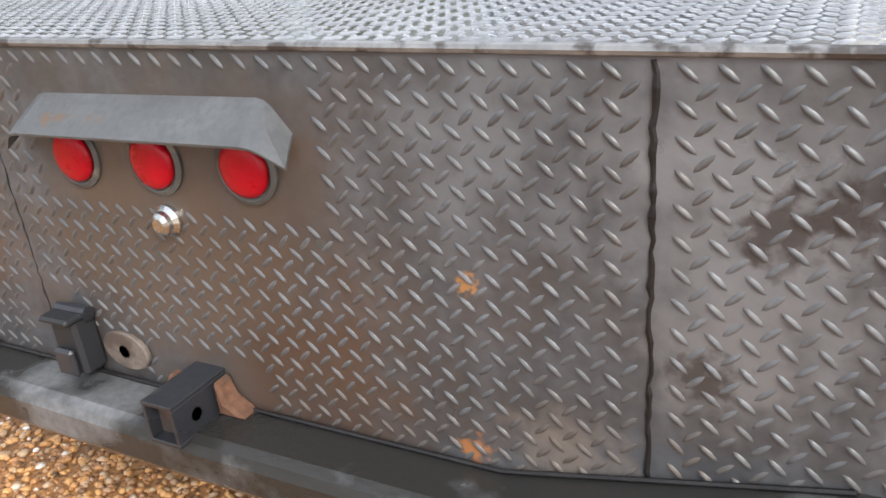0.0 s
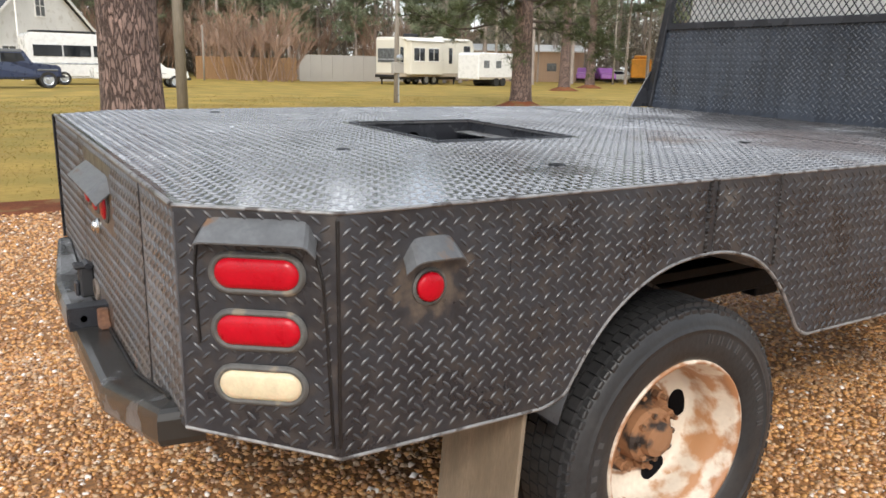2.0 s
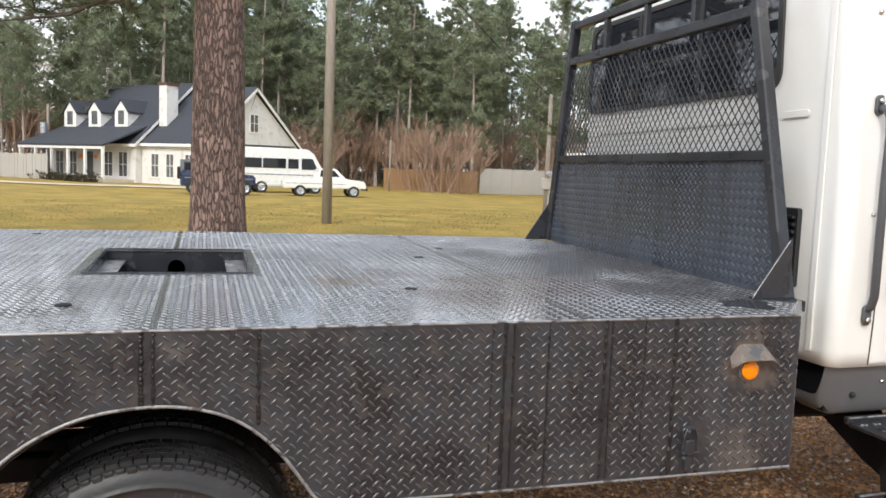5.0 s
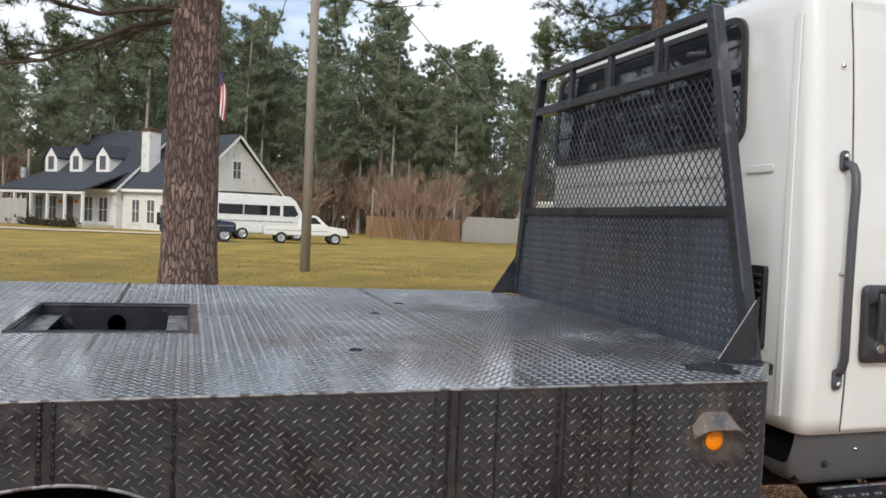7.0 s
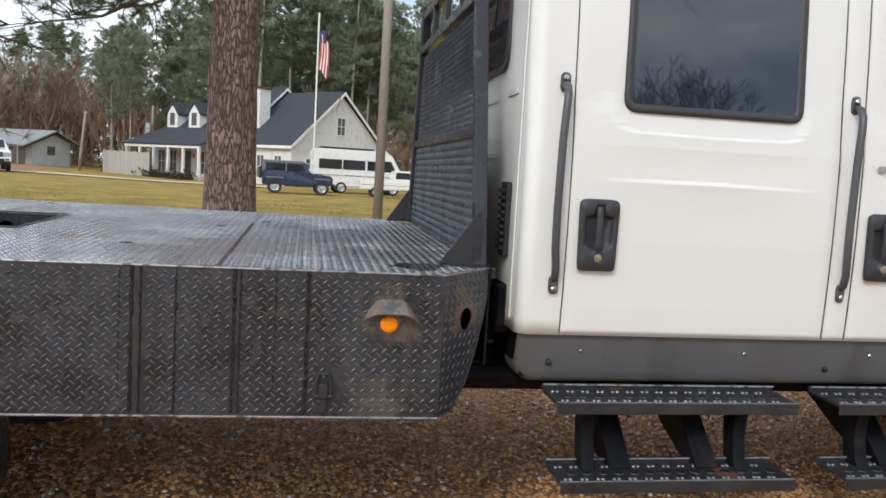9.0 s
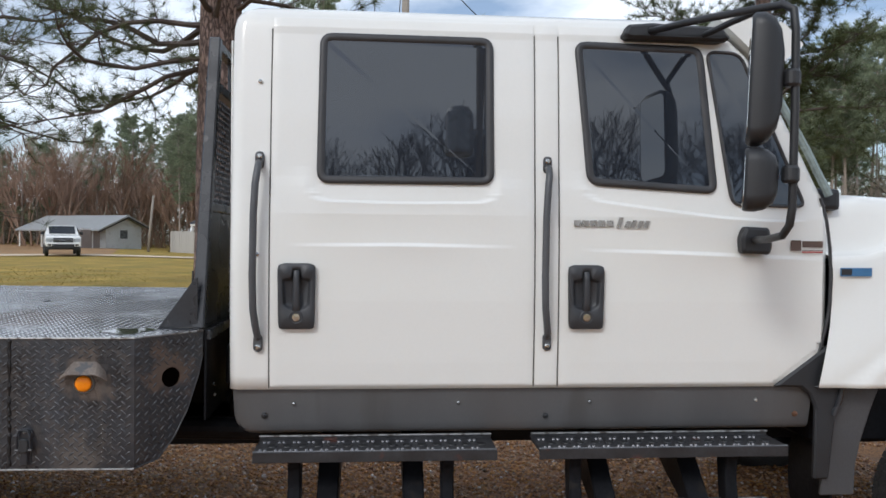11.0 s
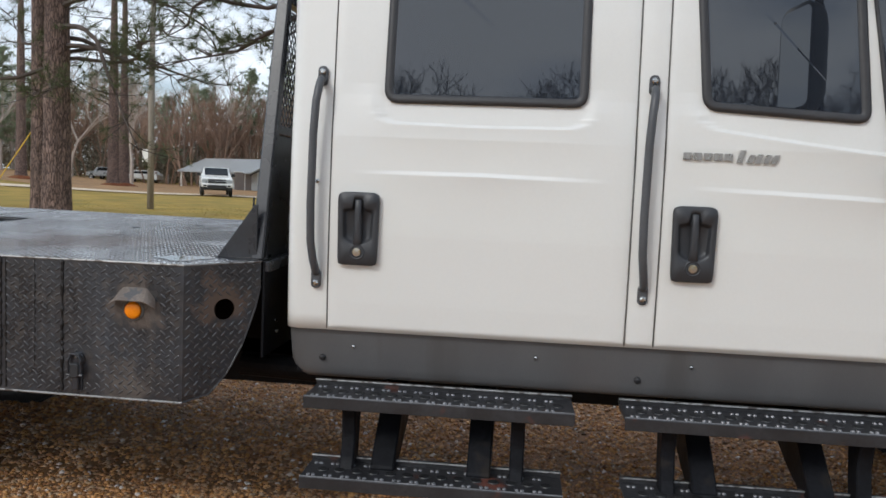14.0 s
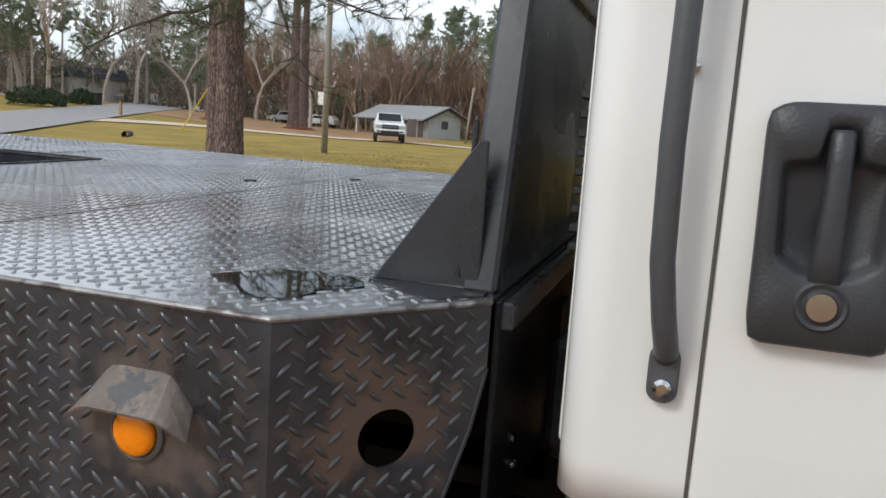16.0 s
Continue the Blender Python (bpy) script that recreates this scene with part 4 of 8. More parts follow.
        # dark disc in place of an open hole; the shade inside is its colour
        hole = lathe([(0.0, 0.0), (1.0, 0.0)], 20, m @ pose(0, 0, 0, 0, 0, math.degrees(a)) @ pose(0.176, 0, depth + 0.0125) @ pose(0, 0, 0, 0, -15, 0) @ Matrix.Diagonal((0.031, 0.046, 1, 1)))
        part("hand_hole", hole, UNDER, rim)
    if dished:
        hub = part("hub", lathe([(0.138, depth), (0.136, depth + 0.012), (0.09, depth + 0.016), (0.086, depth + 0.03), (0.082, depth + 0.075), (0.07, depth + 0.085), (0.056, depth + 0.088), (0.05, depth + 0.11), (0.03, depth + 0.116), (0, depth + 0.116)], 28, m), HUB, tyre, "rust-stained dark axle hub")
        for k in range(8):
            a = 2 * math.pi * k / 8 + 0.2
            part("wheel_nut", lathe([(0.021, depth), (0.021, depth + 0.012), (0.0165, depth + 0.014), (0.0165, depth + 0.036), (0.008, depth + 0.038), (0.008, depth + 0.058), (0, depth + 0.06)], 6, m @ pose(0.114 * math.cos(a), 0.114 * math.sin(a), 0.008)), HUB, hub)
        for k in range(8):
            a = 2 * math.pi * k / 8 + 0.1
            part("axle_bolt", lathe([(0.009, depth + 0.085), (0.009, depth + 0.097), (0, depth + 0.098)], 6, m @ pose(0.066 * math.cos(a), 0.066 * math.sin(a), 0)), HUB, hub)
    return tyre


wheel(1.025, HUB_Y, 1, True)
wheel(0.735, HUB_Y, 1, False)
wheel(-1.065, HUB_Y, -1, False)
wheel(-0.775, HUB_Y, -1, False)
wheel(0.93, 6.68, 1, False)
wheel(-0.95, 6.68, -1, False)
# ---- the truck: cab ----
CAB_BACK, CAB_X = 3.482, 0.99


def cab_half(z):
    """Half the cab's width at a height."""
    return float(np.interp(z, [0.86, 1.0, 1.25, 1.6, 1.75, 2.0, 2.2, 2.33], [0.974, 0.983, 0.99, 0.985, 0.968, 0.954, 0.938, 0.922]))


def cab_front(z):
    """Where the cab ends at the front: upright, then the sloping windscreen."""
    return float(np.interp(z, [0.86, 1.66, 1.9, 2.14, 2.3, 2.45], [6.0, 6.0, 5.885, 5.765, 5.66, 5.5]))


levels = [(0.893, 0.0), (0.95, 0.0), (1.1, 0.0), (1.3, 0.0), (1.5, 0.0), (1.66, 0.0), (1.75, 0.0), (1.9, 0.0), (2.05, 0.0), (2.2, 0.0), (2.3, 0.0), (2.36, 0.002), (2.40, 0.012), (2.43, 0.032), (2.452, 0.07), (2.468, 0.15), (2.475, 0.3)]
shell = bmesh.new()
rows = []
for z, inset in levels:
    w, f, b, r = cab_half(z) - inset, cab_front(z) - inset * 1.3, CAB_BACK + inset * 0.9, 0.055
    pts = []
    for cx, cy, a0, rr in ((w - 0.09, f - 0.09, 0, 0.09), (-w + 0.09, f - 0.09, 90, 0.09), (-w + r, b + r, 180, r), (w - r, b + r, 270, r)):
        pts += [(cx + rr * math.cos(radians(a0 + 90 * k / 8)), cy + rr * math.sin(radians(a0 + 90 * k / 8)), z) for k in range(9)]
    rows.append([shell.verts.new(p) for p in pts])
for a, b in zip(rows, rows[1:]):
    for k in range(len(a)):
        shell.faces.new((a[k], a[(k + 1) % len(a)], b[(k + 1) % len(a)], b[k]))
shell.faces.new(rows[-1])
shell.faces.new(rows[0][::-1])
cab = part("cab", shell, WHITE, truck, "white crew cab body", smooth=True)


def door_panel(y0, y1, z0, z1, cut=None, ridges=(), name="door", label="", step=0.005):
    """A door skin proud of the cab's side, with pressed ridges; cut: whether a point of the skin is left out."""
    bm = bmesh.new()
    ys = np.linspace(y0, y1, max(3, int((y1 - y0) / 0.02)))
    zs = np.linspace(z0, z1, int((z1 - z0) / step))
    grid = {}
    for i, y in enumerate(ys):
        for j, z in enumerate(zs):
            if cut and cut(y, z):
                continue
            lift = 0.0055
            edge = min(y - y0, y1 - y, z - z0, z1 - z)
            lift -= 0.0035 * max(0.0, 1 - edge / 0.012) ** 2
            for ridge in ridges:
                lift += ridge(y, z)
            inset = float(np.interp(z, [2.36, 2.41], [0.0, 0.016]))
            grid[i, j] = bm.verts.new((cab_half(z) + lift - inset, y, z))
    for i in range(len(ys) - 1):
        for j in range(len(zs) - 1):
            q = [grid.get(k) for k in ((i, j), (i + 1, j), (i + 1, j + 1), (i, j + 1))]
            if all(q):
                bm.faces.new(q)
    return part(name, bm, WHITE, truck, label, smooth=True)


def crease(line, depth, ramp, decay, soft, wrap=(False, False)):
    """A pressed edge: the skin steps out beyond a line (y, z points) and eases back further off; soft: how an open end fades;
    wrap: whether the step also goes round that end, up the side of a window."""
    ly, lz = [p[0] for p in line], [p[1] for p in line]
    legs = list(zip(line, line[1:]))

    def lift(y, z):
        if (y < ly[0] and not wrap[0]) or (y > ly[-1] and not wrap[1]):
            return 0.0
        if ly[0] <= y <= ly[-1] and z >= float(np.interp(y, ly, lz)):
            return 0.0
        e = 1.0
        if not wrap[0]:
            e = min(e, (y - ly[0]) / soft)
        if not wrap[1]:
            e = min(e, (ly[-1] - y) / soft)
        if wrap[0]:
            e = min(e, max(0.0, (lz[0] - 0.01 - z) / 0.08))
        if e <= 0:
            return 0.0
        d = 9.0
        for (ay, az), (by, bz) in legs:
            t = min(1.0, max(0.0, ((y - ay) * (by - ay) + (z - az) * (bz - az)) / ((by - ay) ** 2 + (bz - az) ** 2)))
            d = min(d, math.hypot(y - ay - t * (by - ay), z - az - t * (bz - az)))
        return depth * e * min(1.0, d / ramp) * math.exp(-max(0.0, d - ramp) / decay)
    return lift


def door_front(z):
    """The front edge of the front door."""
    return float(np.interp(z, [0.9, 1.074, 1.15, 1.244, 1.36, 1.479, 1.58, 1.668, 1.75], [5.90, 5.947, 5.965, 5.977, 5.981, 5.976, 5.963, 5.945, 5.92]))


rear_door = door_panel(3.648, 4.712, 0.905, 2.405, step=0.003, label="white rear cab door",
                       ridges=[crease([(3.80, 1.80), (3.805, 1.735), (3.815, 1.69), (3.835, 1.668), (3.87, 1.656), (4.19, 1.651), (4.49, 1.656), (4.525, 1.668), (4.545, 1.69), (4.553, 1.735), (4.558, 1.80)], 0.0095, 0.008, 0.06, 0.1, (True, True)),
                               crease([(3.72, 1.4805), (4.19, 1.485), (4.65, 1.4785)], 0.010, 0.013, 0.07, 0.42)])
front_door = door_panel(4.822, 5.985, 0.905, 2.405, step=0.003, label="white front cab door",
                        cut=lambda y, z: y > min(cab_front(z) - 0.05, door_front(z) - 0.004) or (z - 0.905) < (y - 5.74) * 0.76,
                        ridges=[crease([(4.915, 1.80), (4.925, 1.73), (4.937, 1.70), (4.96, 1.682), (4.99, 1.668), (5.27, 1.633), (5.517, 1.606), (5.7, 1.596), (5.88, 1.597)], 0.0095, 0.008, 0.06, 0.12, (True, False)),
                                crease([(4.91, 1.471), (5.436, 1.458), (5.975, 1.437)], 0.010, 0.014, 0.07, 0.4)])
door_panel(4.722, 4.812, 0.905, 2.405, name="door_pillar")
for y in (3.644, 4.717, 4.817):
    part("door_gap", tube([(cab_half(z) + 0.001, y, z) for z in np.linspace(0.9, 2.35, 12)], 0.0024, 6), GAP, cab)
part("door_gap", tube([(cab_half(z) - 0.002, door_front(z) + 0.005, z) for z in np.linspace(1.03, 1.69, 20)], 0.007, 6), RUBBER, cab)


def side_window(outline, name, label, rim=0.024, host=None):
    """A tinted pane in a rubber frame on the cab's side; the outline is in y and z."""
    cy, cz = sum(p[0] for p in outline) / len(outline), sum(p[1] for p in outline) / len(outline)

    def at(y, z, off):
        return (cab_half(z) + off, y, z)

    def shrunk(d):
        pts = []
        n = len(outline)
        for k in range(n):
            (ax, ay), (bx, by), (px, py) = outline[k - 1], outline[(k + 1) % n], outline[k]
            t = Vector((bx - ax, by - ay)).normalized()
            pts.append((px - t.y * d, py + t.x * d))
        return pts
    bm = bmesh.new()
    loops = [[bm.verts.new(at(y, z, off)) for y, z in poly] for poly, off in ((outline, 0.004), (outline, 0.016), (shrunk(rim * 0.35), 0.021), (shrunk(rim * 0.8), 0.018), (shrunk(rim), 0.008))]
    for a, b in zip(loops, loops[1:]):
        for k in range(len(a)):
            bm.faces.new((a[k], a[(k + 1) % len(a)], b[(k + 1) % len(a)], b[k]))
    bmesh.ops.recalc_face_normals(bm, faces=bm.faces)
    win = part(name, bm, RUBBER, host or cab, label, smooth=True)
    pane = bmesh.new()
    inner = shrunk(rim * 0.9)
    zs = sorted({round(z, 4) for _, z in inner})
    pane.faces.new([pane.verts.new(at(y, z, 0.0125)) for y, z in inner])
    part("window_pane", pane, GLASS, host or cab, "dark tinted window pane")
    return win


def smooth_poly(corners, r, n=6):
    """A polygon with rounded corners, counter-clockwise."""
    out = []
    k = len(corners)
    for i in range(k):
        p, a, b = Vector(corners[i]), Vector(corners[i - 1]), Vector(corners[(i + 1) % k])
        u, v = (a - p).normalized(), (b - p).normalized()
        s, e = p + u * r, p + v * r
        for j in range(n + 1):
            t = j / n
            q = s * (1 - t) ** 2 + p * 2 * t * (1 - t) + e * t ** 2
            out.append((q.x, q.y))
    return out


side_window(smooth_poly([(3.828, 1.722), (4.546, 1.724), (4.544, 2.334), (3.836, 2.336)], 0.055), "window_frame", "grey rubber window frame", rim=0.034, host=rear_door)
side_window(smooth_poly([(4.934, 1.73), (5.488, 1.699), (5.432, 2.322), (4.883, 2.332)], 0.055), "window_frame", "grey rubber window frame", rim=0.034, host=front_door)
side_window(smooth_poly([(5.545, 1.65), (5.875, 1.645), (5.60, 2.305), (5.445, 2.31)], 0.05), "quarter_window_frame", "black rubber quarter window frame", rim=0.014, host=front_door)

# grab bars
for y, zt, zb_ in ((3.603, 1.813, 1.08), (4.768, 1.812, 1.082)):
    w = 0.045
    path = [(CAB_X - 0.01, y, zt - 0.012), (CAB_X + 0.018, y, zt - 0.022), (CAB_X + 0.034, y - 0.002, zt - 0.05), (CAB_X + 0.044, y - 0.008, zt - 0.10), (CAB_X + 0.046, y - 0.014, 1.6), (CAB_X + 0.046, y - 0.017, 1.35), (CAB_X + 0.044, y - 0.014, zb_ + 0.14), (CAB_X + 0.036, y - 0.006, zb_ + 0.075), (CAB_X + 0.02, y, zb_ + 0.035), (CAB_X - 0.005, y, zb_ + 0.02)]
    bar = part("grab_bar", tube(path, 0.0145, 12), GRAB, truck, "dark grey vinyl-covered grab bar", smooth=True)
    for z, e in ((zt, 1), (zb_, -1)):
        part("end_plate", prism(rounded(0.036, 0.07, 0.016), 0.012, axes((cab_half(z) + 0.003, y, z - 0.002 * e), (0, 1, 0), (0, 0, 1)), bevel=0.003), GRAB, bar)
        part("bolt", lathe([(0.011, 0.012), (0.011, 0.018), (0.006, 0.022), (0, 0.022)], 12, axes((cab_half(z) + 0.003, y, z + 0.013 * e), (0, 1, 0), (0, 0, 1))), CHROME, bar)
for y, z in ((3.598, 1.435), (3.60, 2.13)):
    part("body_bolt", lathe([(0.008, 0), (0.008, 0.008), (0.004, 0.011), (0, 0.011)], 10, axes((cab_half(z) + 0.001, y, z), (0, 1, 0), (0, 0, 1))), CHROME, cab)

# recessed paddle handles
def around(poly, c, n=72):
    """The polygon's outline seen from a point inside it, at even angles."""
    out = []
    for k in range(n):
        a = 2 * math.pi * k / n
        d, best = (math.cos(a), math.sin(a)), 0.0
        for (ax, ay), (bx, by) in zip(poly, poly[1:] + poly[:1]):
            ex, ey = bx - ax, by - ay
            det = ex * d[1] - ey * d[0]
            if abs(det) < 1e-9:
                continue
            t, q = (ex * (ay - c[1]) - ey * (ax - c[0])) / det, (d[0] * (ay - c[1]) - d[1] * (ax - c[0])) / det
            if t > 0 and -1e-6 <= q <= 1 + 1e-6:
                best = max(best, t)
        out.append((c[0] + best * d[0], c[1] + best * d[1]))
    return out


HANDLE = material("dark_grey_handle_plastic", (0.034, 0.036, 0.041), 0.42, 0.0, 0.15, 6, 260, 0.2)
for y, host in ((3.755, rear_door), (4.927, front_door)):
    m = axes((CAB_X + 0.018, y, 1.27), (0, 1, 0), (0, 0, 1))
    c = (0.0, 0.02)
    outer = around(smooth_poly([(-0.071, -0.131), (0.071, -0.131), (0.075, 0.118), (0.06, 0.131), (-0.06, 0.131), (-0.075, 0.118)], 0.016, 5), c)
    pocket = around(smooth_poly([(-0.026, -0.052), (0.026, -0.052), (0.05, -0.036), (0.055, 0.066), (0.02, 0.073), (0.016, 0.107), (-0.016, 0.107), (-0.02, 0.073), (-0.055, 0.066), (-0.05, -0.036)], 0.007, 4), c)
    def toward(poly, f):
        return [(c[0] + (px - c[0]) * f, c[1] + (py - c[1]) * f) for px, py in poly]
    bezel = bmesh.new()
    rows = [[bezel.verts.new(m @ Vector((px, py, h))) for px, py in poly] for poly, h in ((outer, -0.008), (outer, 0.005), (toward(outer, 0.965), 0.010), (toward(pocket, 1.09), 0.0105), (toward(pocket, 1.0), 0.007), (toward(pocket, 0.93), -0.004), (toward(pocket, 0.8), -0.009))]
    for a, b in zip(rows, rows[1:]):
        for k in range(len(a)):
            bezel.faces.new((a[k], a[(k + 1) % len(a)], b[(k + 1) % len(a)], b[k]))
    bezel.faces.new(rows[-1])
    handle = part("door_handle", bezel, HANDLE, host, "black plastic paddle door handle with a keyhole", smooth=True)
    grip = bmesh.new()
    rows = [[grip.verts.new(m @ Vector((px * w, gy, h + ph))) for px, ph in ((-1, -0.006), (-0.9, 0.004), (-0.5, 0.008), (0.5, 0.008), (0.9, 0.004), (1, -0.006))] for gy, w, h in ((0.104, 0.0115, 0.002), (0.1, 0.0125, 0.006), (0.07, 0.0125, 0.009), (0.02, 0.0135, 0.011), (-0.03, 0.015, 0.0095), (-0.056, 0.018, 0.006), (-0.062, 0.018, -0.002))]
    for a, b in zip(rows, rows[1:]):
        for k in range(5):
            grip.faces.new((a[k], a[k + 1], b[k + 1], b[k]))
    part("paddle", grip, HANDLE, handle, smooth=True)
    part("lock_surround", lathe([(0.0285, 0.006), (0.028, 0.011), (0.025, 0.0135), (0.021, 0.012), (0.019, 0.004), (0.0, 0.004)], 28, m @ pose(0, -0.083, 0)), HANDLE, handle)
    part("key_lock", lathe([(0.0165, 0.004), (0.0165, 0.0135), (0.015, 0.016), (0, 0.0165)], 24, m @ pose(0, -0.083, 0)), CHROME, handle, "chrome key cylinder")

# lower sill trim
sill = bmesh.new()
sill_prof = [(0.93, 0.897), (0.957, 0.896), (0.9585, 0.888), (0.956, 0.87), (0.95, 0.83), (0.943, 0.79), (0.935, 0.75), (0.928, 0.722), (0.918, 0.708), (0.90, 0.701), (0.80, 0.70)]
ys = [3.497, 3.498, 3.501, 3.508, 3.52, 3.535, 3.56, 3.60] + list(np.linspace(3.8, 5.8, 8)) + [5.86, 5.905, 5.925]
rows = []
for y in ys:
    k = min(1.0, (y - 3.497) / 0.075)
    low = 0.70 + 0.075 * (1 - math.sqrt(max(0.0, 1 - (1 - k) ** 2)))
    rows.append([sill.verts.new((x - 0.02 * (1 - k) ** 2, y, low + (z - 0.70) * (0.897 - low) / 0.197)) for x, z in sill_prof])
for a, b in zip(rows, rows[1:]):
    for k in range(len(sill_prof) - 1):
        sill.faces.new((a[k], a[k + 1], b[k + 1], b[k]))
sill_ob = part("sill_trim", sill, SILL, truck, "dark grey plastic sill trim with water stains", smooth=True)
part("sill_end", box(0.5, 0.92, 3.52, 5.9, 0.72, 0.88), UNDER, sill_ob)
def on_sill(z):
    return float(np.interp(z, [0.722, 0.75, 0.79, 0.83, 0.87], [0.928, 0.935, 0.943, 0.95, 0.956]))
for y, z, r, mt in ((3.623, 0.782, 0.012, PLASTIC), (4.777, 0.77, 0.012, PLASTIC), (5.86, 0.768, 0.012, RUST), (3.741, 0.832, 0.007, CHROME), (4.41, 0.832, 0.007, CHROME), (4.96, 0.832, 0.007, CHROME), (5.68, 0.832, 0.007, CHROME)):
    part("sill_screw", lathe([(r, -0.004), (r, 0.006), (r * 0.6, 0.010), (0, 0.010)], 12, axes((on_sill(z) + 0.001, y, z), (0, 1, 0), (0.36, 0, 1))), mt, sill_ob)

# corner trim by the front door and the fender's lower panel
trim = part("corner_trim", prism([(5.74, 0.893), (5.975, 1.066), (6.05, 1.066), (6.07, 1.045), (6.045, 0.90), (6.01, 0.75), (5.985, 0.5), (5.92, 0.5), (5.925, 0.80), (5.90, 0.86), (5.86, 0.893)], 0.03, axes((0.965, 0, 0), (0, 1, 0), (0, 0, 1)), bevel=0.008), PLASTIC, truck, "black plastic trim at the foot of the door pillar")
part("trim_bar", tube([(1.0, 6.06, 1.02), (1.0, 6.025, 0.84), (0.995, 6.0, 0.77)], 0.012, 8), BLACK, trim)
part("splash_panel", prism([(6.0, 0.885), (6.225, 0.875), (6.195, 0.80), (6.15, 0.66), (6.125, 0.55), (6.12, 0.42), (5.97, 0.42)], 0.02, axes((0.94, 0, 0), (0, 1, 0), (0, 0, 1)), bevel=0.004), material("dark_grey_splash_plastic", (0.06, 0.06, 0.064), 0.5, 0, 0.15, 4, 120, 0.2), truck, "dark grey plastic splash panel")

# hood and fender
hood_bm = bmesh.new()
ARCH_Y, ARCH_Z, ARCH_R = 6.67, 0.42, 0.65


def eased_step(v):
    v = min(1.0, max(0.0, v))
    return v * v * (3 - 2 * v)


rows = []
for y in list(np.linspace(6.0, 6.75, 50)) + list(np.linspace(6.8, 7.6, 24)):
    t = (y - 6.0) / 1.6
    top = float(np.interp(y, [6.0, 6.06, 6.19, 6.5, 7.0, 7.6], [1.66, 1.69, 1.718, 1.702, 1.66, 1.5]))
    shoulder = float(np.interp(y, [6.0, 6.15, 6.25, 6.32, 6.39, 6.46, 6.7, 7.6], [1.448, 1.455, 1.482, 1.53, 1.585, 1.61, 1.60, 1.44]))
    cut = ARCH_R ** 2 - (y - ARCH_Y) ** 2
    low = max(0.895, ARCH_Z + math.sqrt(cut)) if cut > 0 else 0.895
    w = 0.988 - 0.03 * t
    nose = 1 - 0.5 * max(0.0, t - 0.75) ** 2 * 4
    shape = [(w - 0.1, low), (w - 0.02, low)]
    for z in np.linspace(low, shoulder - 0.012, 26):
        r = math.hypot(y - ARCH_Y, z - ARCH_Z)
        shape.append((w + 0.045 * eased_step((1.08 - r) / 0.3) + 0.02 * eased_step((0.785 - r) / 0.05) - 0.012 * eased_step((z - 1.38) / 0.08), z))
    edge_x = shape[-1][0]
    shape += [(edge_x - 0.012, shoulder - 0.003), (edge_x - 0.05, shoulder + 0.006), (edge_x - 0.06, shoulder + 0.02)]
    for f in (0.25, 0.5, 0.75):
        shape.append((edge_x - 0.06 - 0.035 * f, shoulder + 0.02 + (top - 0.05 - shoulder - 0.02) * f))
    shape += [(edge_x - 0.10, top - 0.045), (edge_x - 0.125, top - 0.018), (edge_x - 0.17, top - 0.004), (0.6, top + 0.012), (0.3, top + 0.024), (0.0, top + 0.03)]
    rows.append([hood_bm.verts.new((x * nose, y + (door_front(z) + 0.014 - 6.0) * max(0.0, 1 - (y - 6.0) / 0.12), z)) for x, z in shape[::-1]])
for a, b in zip(rows, rows[1:]):
    for k in range(len(a) - 1):
        hood_bm.faces.new((a[k], b[k], b[k + 1], a[k + 1]))
dup = bmesh.ops.duplicate(hood_bm, geom=hood_bm.verts[:] + hood_bm.edges[:] + hood_bm.faces[:])
mv_ = [v for v in dup["geom"] if isinstance(v, bmesh.types.BMVert)]
bmesh.ops.scale(hood_bm, vec=(-1, 1, 1), verts=mv_)
bmesh.ops.reverse_faces(hood_bm, faces=[f for f in dup["geom"] if isinstance(f, bmesh.types.BMFace)])
bmesh.ops.remove_doubles(hood_bm, verts=hood_bm.verts, dist=1e-5)
hood_ob = part("hood_and_fender", hood_bm, WHITE, truck, "white hood with wide fenders", smooth=True)
part("engine_bay", box(-0.8, 0.8, 6.02, 7.6, 0.6, 1.4, 0.02), UNDER, hood_ob)
part("grille", box(-0.6, 0.6, 7.62, 7.72, 0.75, 1.45, 0.02), PLASTIC, truck)
part("front_bumper", box(-1.0, 1.0, 7.7, 7.9, 0.5, 0.8, 0.03, segments=2), CHROME, truck)
part("fender_liner", lathe([(0.64, -0.35), (0.65, -0.35), (0.65, 0.0), (0.64, 0.0)], 48, axes((0.95, ARCH_Y, ARCH_Z), (0, 1, 0), (0, 0, 1)), closed=True), UNDER, hood_ob)
part("cowl", box(-0.93, 0.93, 5.86, 6.06, 1.64, 1.735, 0.02, segments=2), PLASTIC, truck)
# windscreen
ws = bmesh.new()
rows = [[ws.verts.new((x * (cab_half(z) - 0.085), cab_front(z) + 0.006 - 0.012 * x * x, z)) for x in np.linspace(-1, 1, 9)] for z in np.linspace(1.72, 2.3, 8)]
for a, b in zip(rows, rows[1:]):
    for k in range(8):
        ws.faces.new((a[k], a[k + 1], b[k + 1], b[k]))
part("windscreen", ws, GLASS, cab, "dark windscreen", smooth=True)
part("pillar_trim", tube([(0.965, 5.985, 1.70), (0.94, 5.90, 1.89), (0.915, 5.77, 2.14), (0.90, 5.68, 2.29)], 0.017, 8), material("grey_pillar_glass_edge", (0.22, 0.27, 0.265), 0.2, 0, 0.25, 12, 60), cab)
